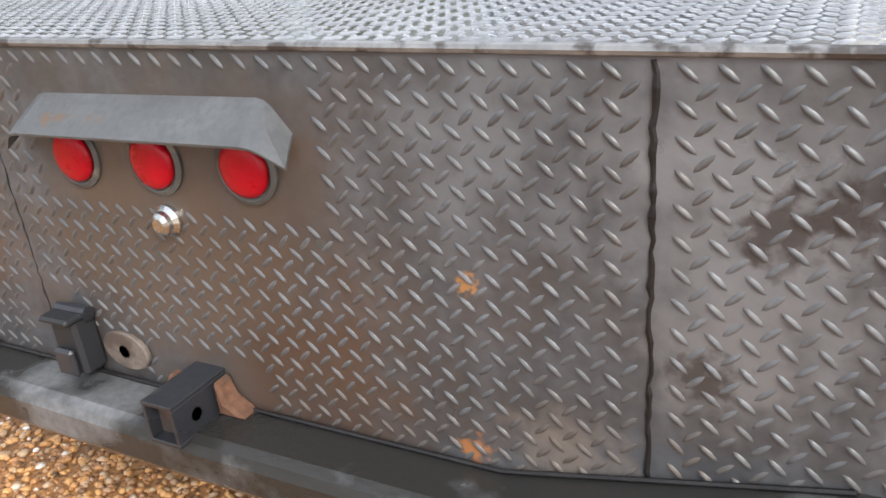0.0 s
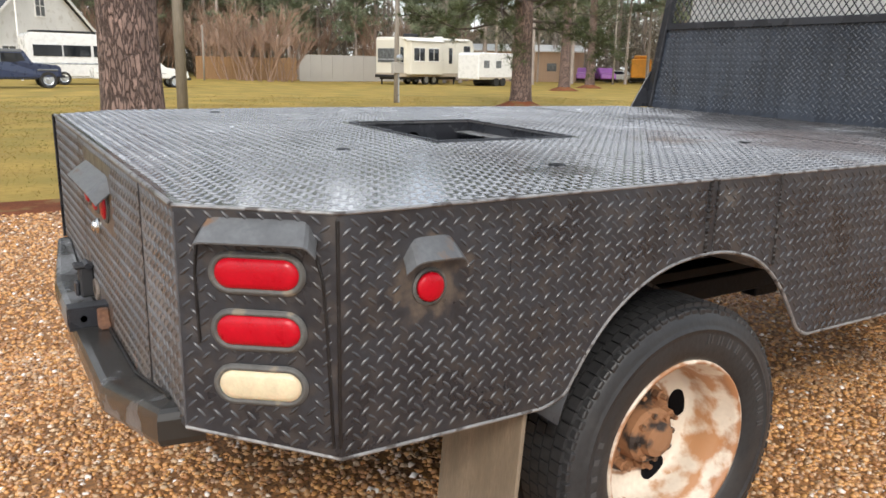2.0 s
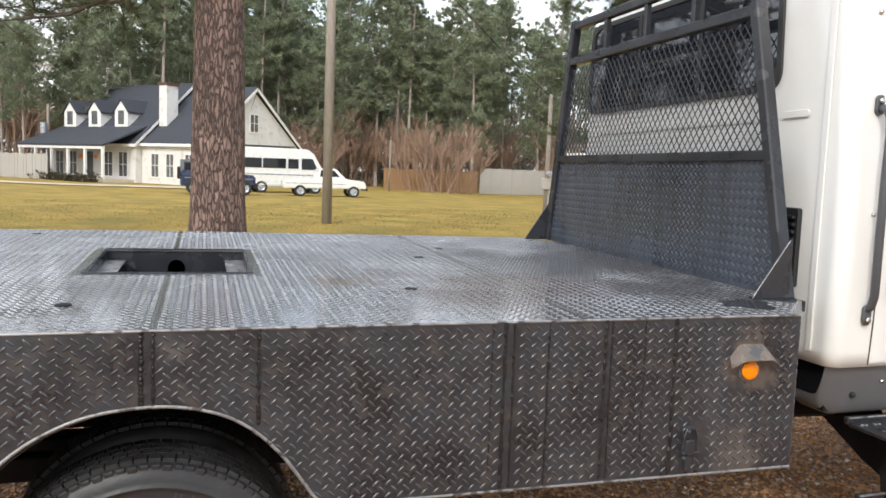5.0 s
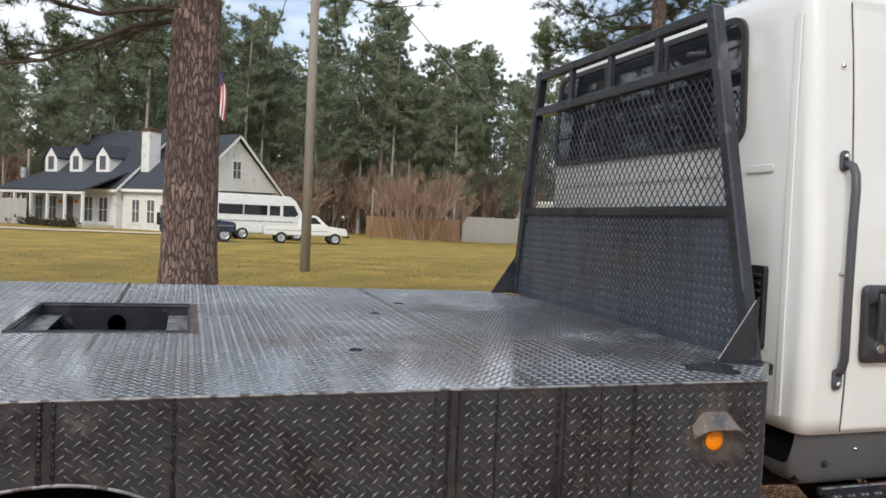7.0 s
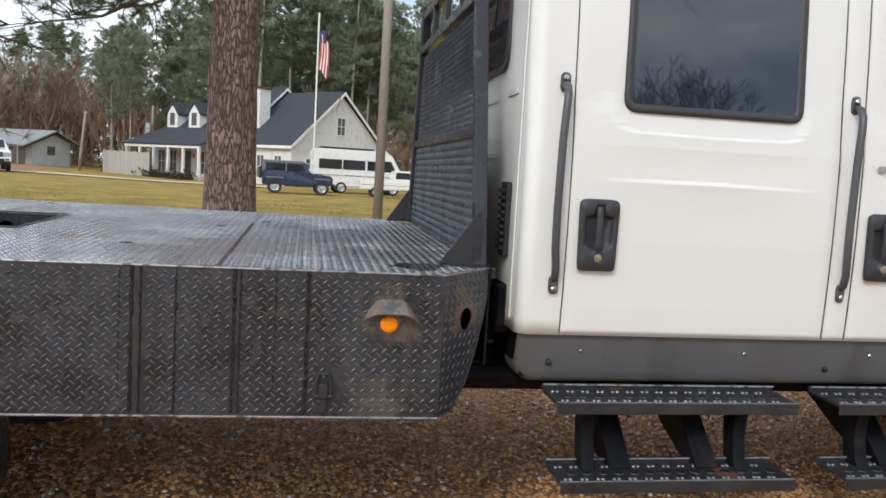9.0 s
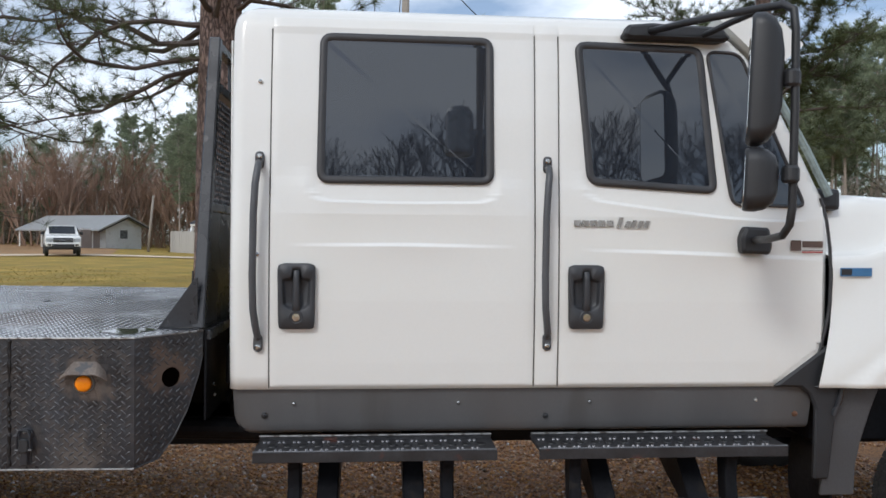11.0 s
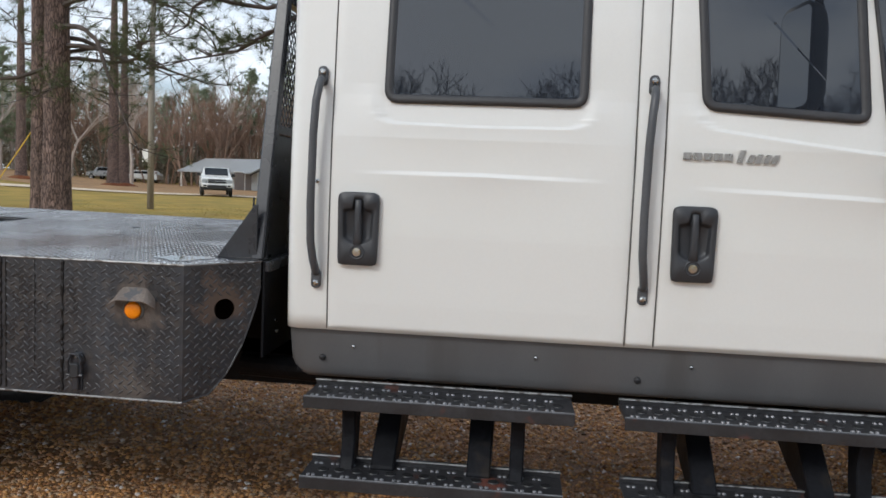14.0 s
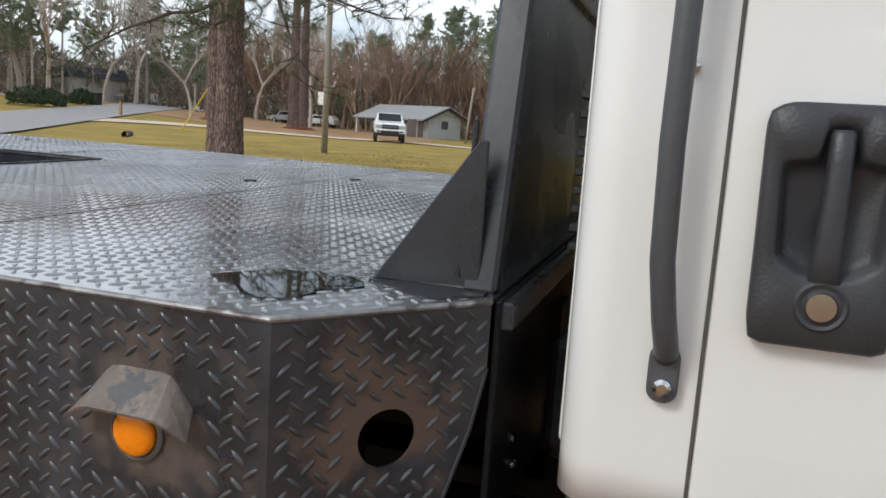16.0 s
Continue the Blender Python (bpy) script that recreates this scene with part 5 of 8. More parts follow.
# sun visor over the windscreen
vis = bmesh.new()
rows = []
for x in np.linspace(-0.93, 0.93, 15):
    c = 0.05 * (1 - (x / 0.93) ** 2)
    rows.append([vis.verts.new(p) for p in ((x, 5.50 + c, 2.452), (x, 5.70 + c, 2.462), (x, 5.80 + c, 2.435), (x, 5.882 + c, 2.35), (x, 5.876 + c, 2.338), (x, 5.765 + c, 2.25), (x, 5.64 + c, 2.33))])
for a, b in zip(rows, rows[1:]):
    for k in range(7):
        vis.faces.new((a[k], a[(k + 1) % 7], b[(k + 1) % 7], b[k]))
vis.faces.new(rows[0][::-1])
vis.faces.new(rows[-1])
bmesh.ops.recalc_face_normals(vis, faces=vis.faces)
part("sun_visor", vis, WHITE, truck, "white outside sun visor")

# mirror
part("mirror_base", prism(smooth_poly([(5.08, 2.352), (5.10, 2.338), (5.50, 2.335), (5.535, 2.352), (5.50, 2.395), (5.2, 2.405), (5.10, 2.395)], 0.012, 3), 0.075, axes((0.915, 0, 0), (0, 1, 0), (0, 0, 1)), bevel=0.012), PLASTIC, truck, "black mirror base on the roof edge")
frame_path = [(0.985, 5.19, 2.368), (1.15, 5.27, 2.36), (1.40, 5.43, 2.345), (1.49, 5.492, 2.337), (1.522, 5.512, 2.312), (1.527, 5.518, 2.24), (1.527, 5.518, 1.95), (1.522, 5.516, 1.62), (1.51, 5.514, 1.562), (1.47, 5.51, 1.525), (1.30, 5.54, 1.512), (1.05, 5.62, 1.51)]
arm = part("mirror_arm", tube(frame_path, 0.0145, 12), PLASTIC, truck, "black tubular mirror arm", smooth=True)
part("brace", tube([(0.985, 5.42, 2.358), (1.2, 5.44, 2.355), (1.42, 5.46, 2.345), (1.49, 5.49, 2.337)], 0.013, 10), PLASTIC, arm)
part("lower_mount", prism(smooth_poly([(5.57, 1.455), (5.69, 1.45), (5.70, 1.49), (5.685, 1.56), (5.585, 1.565), (5.565, 1.52)], 0.015, 3), 0.06, axes((0.99, 0, 0), (0, 1, 0), (0, 0, 1)), bevel=0.012), PLASTIC, arm)
for z in (2.072, 1.738):
    part("clamp", lathe([(0.024, -0.03), (0.03, -0.02), (0.03, 0.02), (0.024, 0.03)], 16, axes((1.522, 5.508, z), (0, 1, 0), (1, 0, 0))), PLASTIC, arm)
m = axes((1.455, 5.40, 2.075), (-0.92, 0.4, 0), (0.02, 0.03, 1))
mh = bmesh.new()
for half_w, half_h, cz in ((0.09, 0.23, 0.0), (0.09, 0.112, -0.352)):
    rows = [[mh.verts.new(m @ Vector((x, y + cz, h))) for x, y in rounded(2 * half_w * k, 2 * half_h * k, 0.055 * k, 10)] for k, h in ((0.96, -0.012), (1.0, 0.0), (1.0, 0.03), (0.93, 0.06), (0.75, 0.085), (0.45, 0.098))]
    for a, b in zip(rows, rows[1:]):
        for k in range(len(a)):
            mh.faces.new((a[k], a[(k + 1) % len(a)], b[(k + 1) % len(a)], b[k]))
    mh.faces.new(rows[-1])
    mh.faces.new(rows[0][::-1])
bmesh.ops.recalc_face_normals(mh, faces=mh.faces)
mirror = part("mirror_housing", mh, PLASTIC, truck, "black two-part towing mirror", smooth=True)
MIRROR = material("mirror_glass", (0.8, 0.82, 0.83), 0.02, 1.0, 0.02, rough_var=0.005)
part("mirror_glass", prism(rounded(0.16, 0.41, 0.03), 0.001, m @ pose(0, 0.0, -0.0145)), MIRROR, mirror)
part("mirror_glass", prism(rounded(0.155, 0.18, 0.03), 0.001, m @ pose(0, -0.352, -0.0145)), MIRROR, mirror)

# badges as plain bars
BADGE = material("chrome_badge", (0.42, 0.41, 0.4), 0.3, 0.8, 0.2, 40, 120)
DARKBAR = material("brown_decal", (0.11, 0.07, 0.055), 0.5, 0, 0.1)
REDBAR = material("red_decal", (0.45, 0.08, 0.06), 0.5, 0, 0.1)
BLUE = material("blue_decal", (0.05, 0.16, 0.33), 0.35, 0, 0.15, 30, 90)
def side_m(y, z, off=0.0135):
    return axes((cab_half(z) + off, y, z), (0, 1, 0), (0, 0, 1))
for k in range(5):
    part("badge_bar", box(0.0, 0.028, -0.0125, 0.0125, 0.0, 0.004, 0.001, m=side_m(4.875 + 0.034 * k, 1.572)), BADGE, front_door)
for k, (dx, h) in enumerate(((0.0, 0.03), (0.032, 0.015), (0.058, 0.018), (0.086, 0.017), (0.112, 0.017))):
    part("badge_bar", prism([(dx, -0.013), (dx + 0.018, -0.013), (dx + 0.03, h), (dx + 0.012, h)], 0.004, side_m(5.052, 1.568)), BADGE, front_door)
part("decal_bar", box(0.0, 0.045, -0.022, 0.022, 0.0, 0.0012, m=side_m(5.80, 1.488)), DARKBAR, front_door)
part("decal_bar", box(0.05, 0.14, -0.012, 0.014, 0.0, 0.0012, m=side_m(5.80, 1.493)), DARKBAR, front_door)
part("decal_bar", box(0.05, 0.14, -0.030, -0.024, 0.0, 0.0012, m=side_m(5.80, 1.488)), REDBAR, front_door)
part("decal_bar", box(0.05, 0.14, -0.022, -0.019, 0.0, 0.0012, m=side_m(5.80, 1.488)), DARKBAR, front_door)
badge = part("emblem_plate", box(0.0, 0.14, -0.018, 0.018, 0.0, 0.004, 0.001, m=axes((0.994, 6.022, 1.378), (0, 1, 0), (0, 0, 1))), BLUE, truck, "small blue rectangular badge")
part("badge_bar", box(0.004, 0.05, -0.013, 0.013, 0.004, 0.005, m=axes((0.994, 6.022, 1.378), (0, 1, 0), (0, 0, 1))), PLASTIC, badge)

# rear wall of the cab: window, vent, pressed lines
back = axes((0, CAB_BACK - 0.002, 0), (1, 0, 0), (0, 0, 1))
rw = smooth_poly([(-0.93, 1.885), (0.635, 1.885), (0.615, 2.37), (-0.90, 2.37)], 0.09)
rw_in = smooth_poly([(-0.905, 1.91), (0.61, 1.91), (0.59, 2.345), (-0.875, 2.345)], 0.075)
bm = bmesh.new()
rows = [[bm.verts.new(back @ Vector((x, y, h))) for x, y in poly] for poly, h in ((rw, 0.0), (rw, 0.012), (rw_in, 0.012), (rw_in, 0.004))]
for a, b in zip(rows, rows[1:]):
    for k in range(len(a)):
        bm.faces.new((a[k], a[(k + 1) % len(a)], b[(k + 1) % len(a)], b[k]))
part("rear_window_frame", bm, RUBBER, cab)
part("rear_window_pane", prism(rw_in, 0.001, back @ pose(0, 0, 0.004)), GLASS, cab, "dark rear window pane")
for x in (-0.40, 0.11):
    part("rear_window_bar", box(x - 0.012, x + 0.012, 1.925, 2.345, 0.006, 0.012, 0.001, m=back), RUBBER, cab)
# raised edge of the rear wall's pressed panel
part("pressed_rib", prism(rounded(0.03, 1.38, 0.014), 0.007, back @ pose(0.872, 1.62, 0), bevel=0.003), WHITE, cab)
vent = part("cab_vent", prism(rounded(0.09, 0.29, 0.012), 0.02, back @ pose(0.747, 1.30, 0), bevel=0.003), PLASTIC, truck, "black slatted cab vent")
for k in range(9):
    part("slat", box(-0.034, 0.034, -0.006, 0.006, 0.02, 0.034, 0.002, m=back @ pose(0.747, 1.19 + k * 0.0275, 0)), PLASTIC, vent)
for z in (1.78, 1.55):
    part("pressed_rib", prism(rounded(1.3, 0.02, 0.009), 0.006, back @ pose(-0.16, z, 0), bevel=0.003), WHITE, cab)
part("pressed_rib", prism(rounded(0.14, 0.03, 0.014), 0.006, back @ pose(0.72, 1.79, 0), bevel=0.003), WHITE, cab)

# steps
# paler than the step: wear, with its small highlights put into the colour
DIMPLE = material("worn_step_highlights", (0.2, 0.2, 0.21), 0.35, 0.4, 0.3, 20, 90)
STEP = material("black_step_tread", (0.031, 0.031, 0.034), 0.4, 0.1, 0.3, 8, 80, 0.3, second=(0.11, 0.035, 0.022), cover=0.08, spots=6, second_rough=0.8)

# black cups stand for open holes, their inner shade put into the colour
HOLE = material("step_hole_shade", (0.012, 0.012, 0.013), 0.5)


def step(y0, y1, x0, x1, z, rusty=False):
    bm = box(x0, x1, y0, y1, z - 0.012, z, 0.002)
    tread = part("step", bm, STEP, truck, "black punched-steel cab step")
    part("front_lip", box(x1, x1 + 0.006, y0, y1, z - 0.042, z, 0.002), STEP, tread)
    part("rear_rail", box(x0 - 0.024, x0 - 0.001, y0, y1, z - 0.008, z + 0.018, 0.004), STEP, tread)
    ny = int((y1 - y0) / 0.062)
    for i in range(ny):
        for j in range(3):
            x, y = x0 + 0.035 + j * (x1 - x0 - 0.055) / 2, y0 + 0.035 + (i + (0.5 if j % 2 else 0)) * (y1 - y0 - 0.06) / ny
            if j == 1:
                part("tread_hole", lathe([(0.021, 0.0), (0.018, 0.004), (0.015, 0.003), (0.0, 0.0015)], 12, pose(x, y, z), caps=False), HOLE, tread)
            else:
                for dy in (-0.009, 0.009):
                    part("tread_dimple", lathe([(0.008, 0.0), (0.006, 0.005), (0.0025, 0.0055), (0.0, 0.005)], 8, pose(x, y + dy, z), caps=False), DIMPLE, tread)
    part("wear_edge", tube([(x1 - 0.002, y0, z), (x1 - 0.002, y1, z)], 0.003, 6), DIMPLE, tread)
    part("wear_edge", tube([(x0 + 0.002, y0, z + 0.018), (x0 + 0.002, y1, z + 0.018)], 0.004, 6), EDGE, tread)
    return tread


for y0, y1 in ((3.605, 4.548), (4.715, 5.73)):
    step(y0, y1, 0.955, 1.125, 0.682)
    step(y0 + 0.01, y1 - 0.03, 1.02, 1.19, 0.418)
    for f in (0.16, 0.80):
        y = y0 + f * (y1 - y0)
        bm = prism([(0.96, 0.67), (1.09, 0.67), (1.065, 0.60), (1.06, 0.53), (1.075, 0.45), (1.10, 0.41), (1.0, 0.41), (0.985, 0.50)], 0.05, axes((0, y + 0.025, 0), (1, 0, 0), (0, 0, 1)), bevel=0.006)
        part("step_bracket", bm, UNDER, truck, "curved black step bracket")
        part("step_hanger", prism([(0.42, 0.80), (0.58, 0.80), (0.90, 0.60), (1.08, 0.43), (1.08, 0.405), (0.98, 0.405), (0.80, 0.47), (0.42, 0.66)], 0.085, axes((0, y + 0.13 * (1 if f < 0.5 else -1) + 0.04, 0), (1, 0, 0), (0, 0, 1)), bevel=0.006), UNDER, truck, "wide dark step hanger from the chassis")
# ---- ground ----
def rise(x, y):
    """The land lifts gently towards the far driveway and road."""
    d = math.hypot(x - 3, y - 3)
    a = math.degrees(math.atan2(y - 3, -(x - 3)))
    if x >= 3 or abs(a) > 90:
        return -0.02

    def ramp(v):
        v = min(1.0, max(0.0, v))
        return v * v * (3 - 2 * v)
    drive_side = ramp((-a - 9) / 12) * 0.007 * min(90.0, max(0.0, d - 18))
    road_side = ramp((-a - 24) / 16) * 0.0225 * min(60.0, max(0.0, d - 34))
    hollow = 0.22 * ramp((a - 12) / 10) * ramp((d - 26) / 30)
    return drive_side + road_side - hollow - 0.02



YARD = material("wet_pea_gravel", (0.39, 0.195, 0.08), 0.6, 0, 0.4, 2.2, 75, 1.0, second=(0.13, 0.07, 0.04), cover=0.4, spots=60, sharp=0.14, spec=0.15)
DIRT = material("red_clay_dirt", (0.18, 0.062, 0.03), 0.95, 0, 0.35, 2, 30, 0.6, second=(0.17, 0.1, 0.045), cover=0.25, spots=3, spec=0.1)
LAWN = material("winter_lawn", (0.38, 0.265, 0.075), 0.9, 0, 0.3, 0.5, 9, 0.8, second=(0.24, 0.19, 0.055), cover=0.5, spots=0.6, sharp=0.2, spec=0.1)
xs = [-260, -180, -130, -100] + list(range(-84, -7, 2)) + [-6.3] + [14, 40, 90, 200]
ys = [-220, -150, -110] + [0.5 * v for v in range(-160, 60, 5)] + list(range(30, 81, 5)) + [110, 160, 260]
lawn_v = [(x, y, rise(x, y) if x < -6.4 else -0.02) for x in xs for y in ys]
lawn_f = [(i * len(ys) + j, (i + 1) * len(ys) + j, (i + 1) * len(ys) + j + 1, i * len(ys) + j + 1) for i in range(len(xs) - 1) for j in range(len(ys) - 1)]
tagged(raw("ground", lawn_v, lawn_f, LAWN, smooth=True), "yellow-green winter lawn", "lawn", kind="structure")


def wavy_sheet(name, x0, x1, y0, y1, z, mat, label, category, n=60):
    """A sheet whose far edge along y wanders a little."""
    v, f = [], []
    for k in range(n + 1):
        y = y0 + (y1 - y0) * k / n
        e = x0 + 0.12 * math.sin(y * 1.3) + 0.07 * math.sin(y * 3.7 + 1)
        v += [(e, y, z), (x1, y, z)]
    f = [(2 * k, 2 * k + 1, 2 * k + 3, 2 * k + 2) for k in range(n)]
    return tagged(raw(name, v, f, mat), label, category, kind="structure")


wavy_sheet("dirt_strip", -6.4, 16, -40, 40, -0.012, DIRT, "strip of red clay dirt beside the gravel", "dirt")
wavy_sheet("gravel_yard", -5.45, 15.5, -38, 38, 0.0, YARD, "wet brown pea gravel yard", "gravel")

def leafy(m, share):
    """Lets light through thin leaves: part of the surface scatters to its far side."""
    n, l = m.node_tree.nodes, m.node_tree.links
    b, out = n["Principled BSDF"], n["Material Output"]
    tr, mix = n.new("ShaderNodeBsdfTranslucent"), n.new("ShaderNodeMixShader")
    mix.inputs[0].default_value = share
    l.new(b.inputs["Base Color"].links[0].from_socket, tr.inputs["Color"])
    l.new(b.outputs["BSDF"], mix.inputs[1])
    l.new(tr.outputs["BSDF"], mix.inputs[2])
    l.new(mix.outputs["Shader"], out.inputs["Surface"])
    return m


# blades of short winter grass on the nearer lawn
rng_g = np.random.default_rng(31)
n_g = 110000
gx = -6.3 - 26 * rng_g.beta(1.0, 1.9, n_g)
gy = rng_g.uniform(-16, 26, n_g)
keep = (np.sin(gx * 2.1 + 1.7 * np.sin(gy * 0.9)) + np.sin(gy * 1.7 + gx) + rng_g.normal(0, 1.1, n_g)) > -0.7
gx, gy = gx[keep], gy[keep]
ga, gh = rng_g.uniform(0, 6.28, len(gx)), rng_g.uniform(0.012, 0.034, len(gx))
gz = np.array([rise(a, b) for a, b in zip(gx, gy)]) - 0.005
gw = 0.006 + 0.001 * np.abs(gx + 6)
tri = np.stack([np.c_[gx - gw * np.cos(ga), gy - gw * np.sin(ga), gz], np.c_[gx + gw * np.cos(ga), gy + gw * np.sin(ga), gz],
                np.c_[gx + rng_g.normal(0, 0.02, len(gx)), gy + rng_g.normal(0, 0.02, len(gx)), gz + gh]], 1).reshape(-1, 3)
GRASS = material("winter_grass_blades", (0.42, 0.3, 0.09), 0.9, 0, 0.35, 0.5, 20, 0, second=(0.26, 0.23, 0.07), cover=0.5, spots=0.5, sharp=0.2, random_tint=0.22, spec=0.1)
tagged(raw("grass", tri.tolist(), np.arange(len(tri)).reshape(-1, 3).tolist(), leafy(GRASS, 0.5)), "short yellow-green winter grass on the lawn", "grass", kind="stuff")

# loose stones, near the truck
STONE = material("gravel_stone", (0.56, 0.3, 0.125), 0.26, 0, 0.3, 3, 60, 0.2, spec=0.6)
sn, sl = STONE.node_tree.nodes, STONE.node_tree.links
s_geo, s_ramp, s_mix = sn.new("ShaderNodeNewGeometry"), sn.new("ShaderNodeValToRGB"), sn.new("ShaderNodeMix")
for pos, tone in ((0.0, (0.12, 0.06, 0.033)), (0.2, (0.38, 0.17, 0.066)), (0.42, (0.62, 0.31, 0.105)), (0.6, (0.7, 0.38, 0.14)), (0.75, (0.39, 0.23, 0.125)), (0.86, (0.44, 0.32, 0.21)), (0.96, (0.62, 0.45, 0.29))):
    stop = s_ramp.color_ramp.elements.new(pos)
    stop.color = (*tone, 1)
s_mix.data_type, s_mix.blend_type = "RGBA", "MIX"
s_mix.inputs[0].default_value = 0.8
s_bsdf = sn["Principled BSDF"]
sl.new(s_geo.outputs["Random Per Island"], s_ramp.inputs["Fac"])
sl.new(s_bsdf.inputs["Base Color"].links[0].from_socket, s_mix.inputs[6])
sl.new(s_ramp.outputs["Color"], s_mix.inputs[7])
sl.new(s_mix.outputs[2], s_bsdf.inputs["Base Color"])
ico = bmesh.new()
bmesh.ops.create_icosphere(ico, subdivisions=1, radius=1.0)
ico_v = np.array([v.co[:] for v in ico.verts])
ico_f = np.array([[v.index for v in f.verts] for f in ico.faces])
ico.free()
oct_v = np.array([(1, 0, 0), (0, 1, 0), (-1, 0, 0), (0, -1, 0), (0, 0, 1), (0, 0, -1)], float) * 1.15
oct_f = np.array([(0, 1, 4), (1, 2, 4), (2, 3, 4), (3, 0, 4), (1, 0, 5), (2, 1, 5), (3, 2, 5), (0, 3, 5)])
rng = np.random.default_rng(5)


def stones(name, areas, density, size, coarse=False):
    """Scattered pebbles; coarse ones have eight faces."""
    base_v, base_f = (oct_v, oct_f) if coarse else (ico_v, ico_f)
    nv = len(base_v)
    vs, fs, base = [], [], 0
    for x0, x1, y0, y1 in areas:
        n = int((x1 - x0) * (y1 - y0) * density)
        c = np.c_[rng.uniform(x0, x1, n), rng.uniform(y0, y1, n), np.zeros(n)]
        s = size * rng.uniform(0.55, 1.25, (n, 1)) * np.c_[rng.uniform(0.8, 1.3, n), rng.uniform(0.7, 1.1, n), rng.uniform(0.45, 0.75, n)]
        a = rng.uniform(0, 2 * np.pi, n)
        wob = 1 + rng.uniform(-0.22, 0.22, (n, nv, 1))
        p = base_v[None] * wob * s[:, None]
        t = rng.uniform(-0.4, 0.4, n)
        p = np.stack([p[..., 0], p[..., 1] * np.cos(t)[:, None] - p[..., 2] * np.sin(t)[:, None], p[..., 1] * np.sin(t)[:, None] + p[..., 2] * np.cos(t)[:, None]], -1)
        q = np.stack([p[..., 0] * np.cos(a)[:, None] - p[..., 1] * np.sin(a)[:, None], p[..., 0] * np.sin(a)[:, None] + p[..., 1] * np.cos(a)[:, None], p[..., 2]], -1)
        q += c[:, None]
        q[..., 2] += s[:, 2:3] * 0.35
        vs.append(q.reshape(-1, 3))
        fs.append((base_f[None] + nv * np.arange(n)[:, None, None] + base).reshape(-1, 3))
        base += nv * n
    v, f = np.concatenate(vs), np.concatenate(fs)
    me = bpy.data.meshes.new(name)
    me.vertices.add(len(v))
    me.vertices.foreach_set("co", v.ravel())
    me.loops.add(f.size)
    me.loops.foreach_set("vertex_index", f.ravel())
    me.polygons.add(len(f))
    me.polygons.foreach_set("loop_start", np.arange(0, f.size, 3))
    me.polygons.foreach_set("loop_total", np.full(len(f), 3))
    me.update(calc_edges=True)
    me.materials.append(STONE)
    return tagged(new(name, me), "loose wet brown pea gravel around the truck", "gravel", kind="stuff")


stones("gravel", [(-1.6, 1.5, -1.3, 0.35), (0.35, 2.2, 0.35, 6.2)], 3600, 0.0115)
stones("gravel", [(-4.5, 2.6, -2.6, -1.3), (-4.6, -1.3, -1.3, 2.5), (-1.3, 0.35, 0.35, 7.5), (2.2, 2.9, 0.3, 6.5), (0.35, 2.2, 6.2, 8.5)], 1700, 0.0135, True)
stones("gravel", [(-4.6, -1.3, 2.5, 8.0), (-5.5, -4.6, -4.0, 6.0)], 900, 0.016, True)

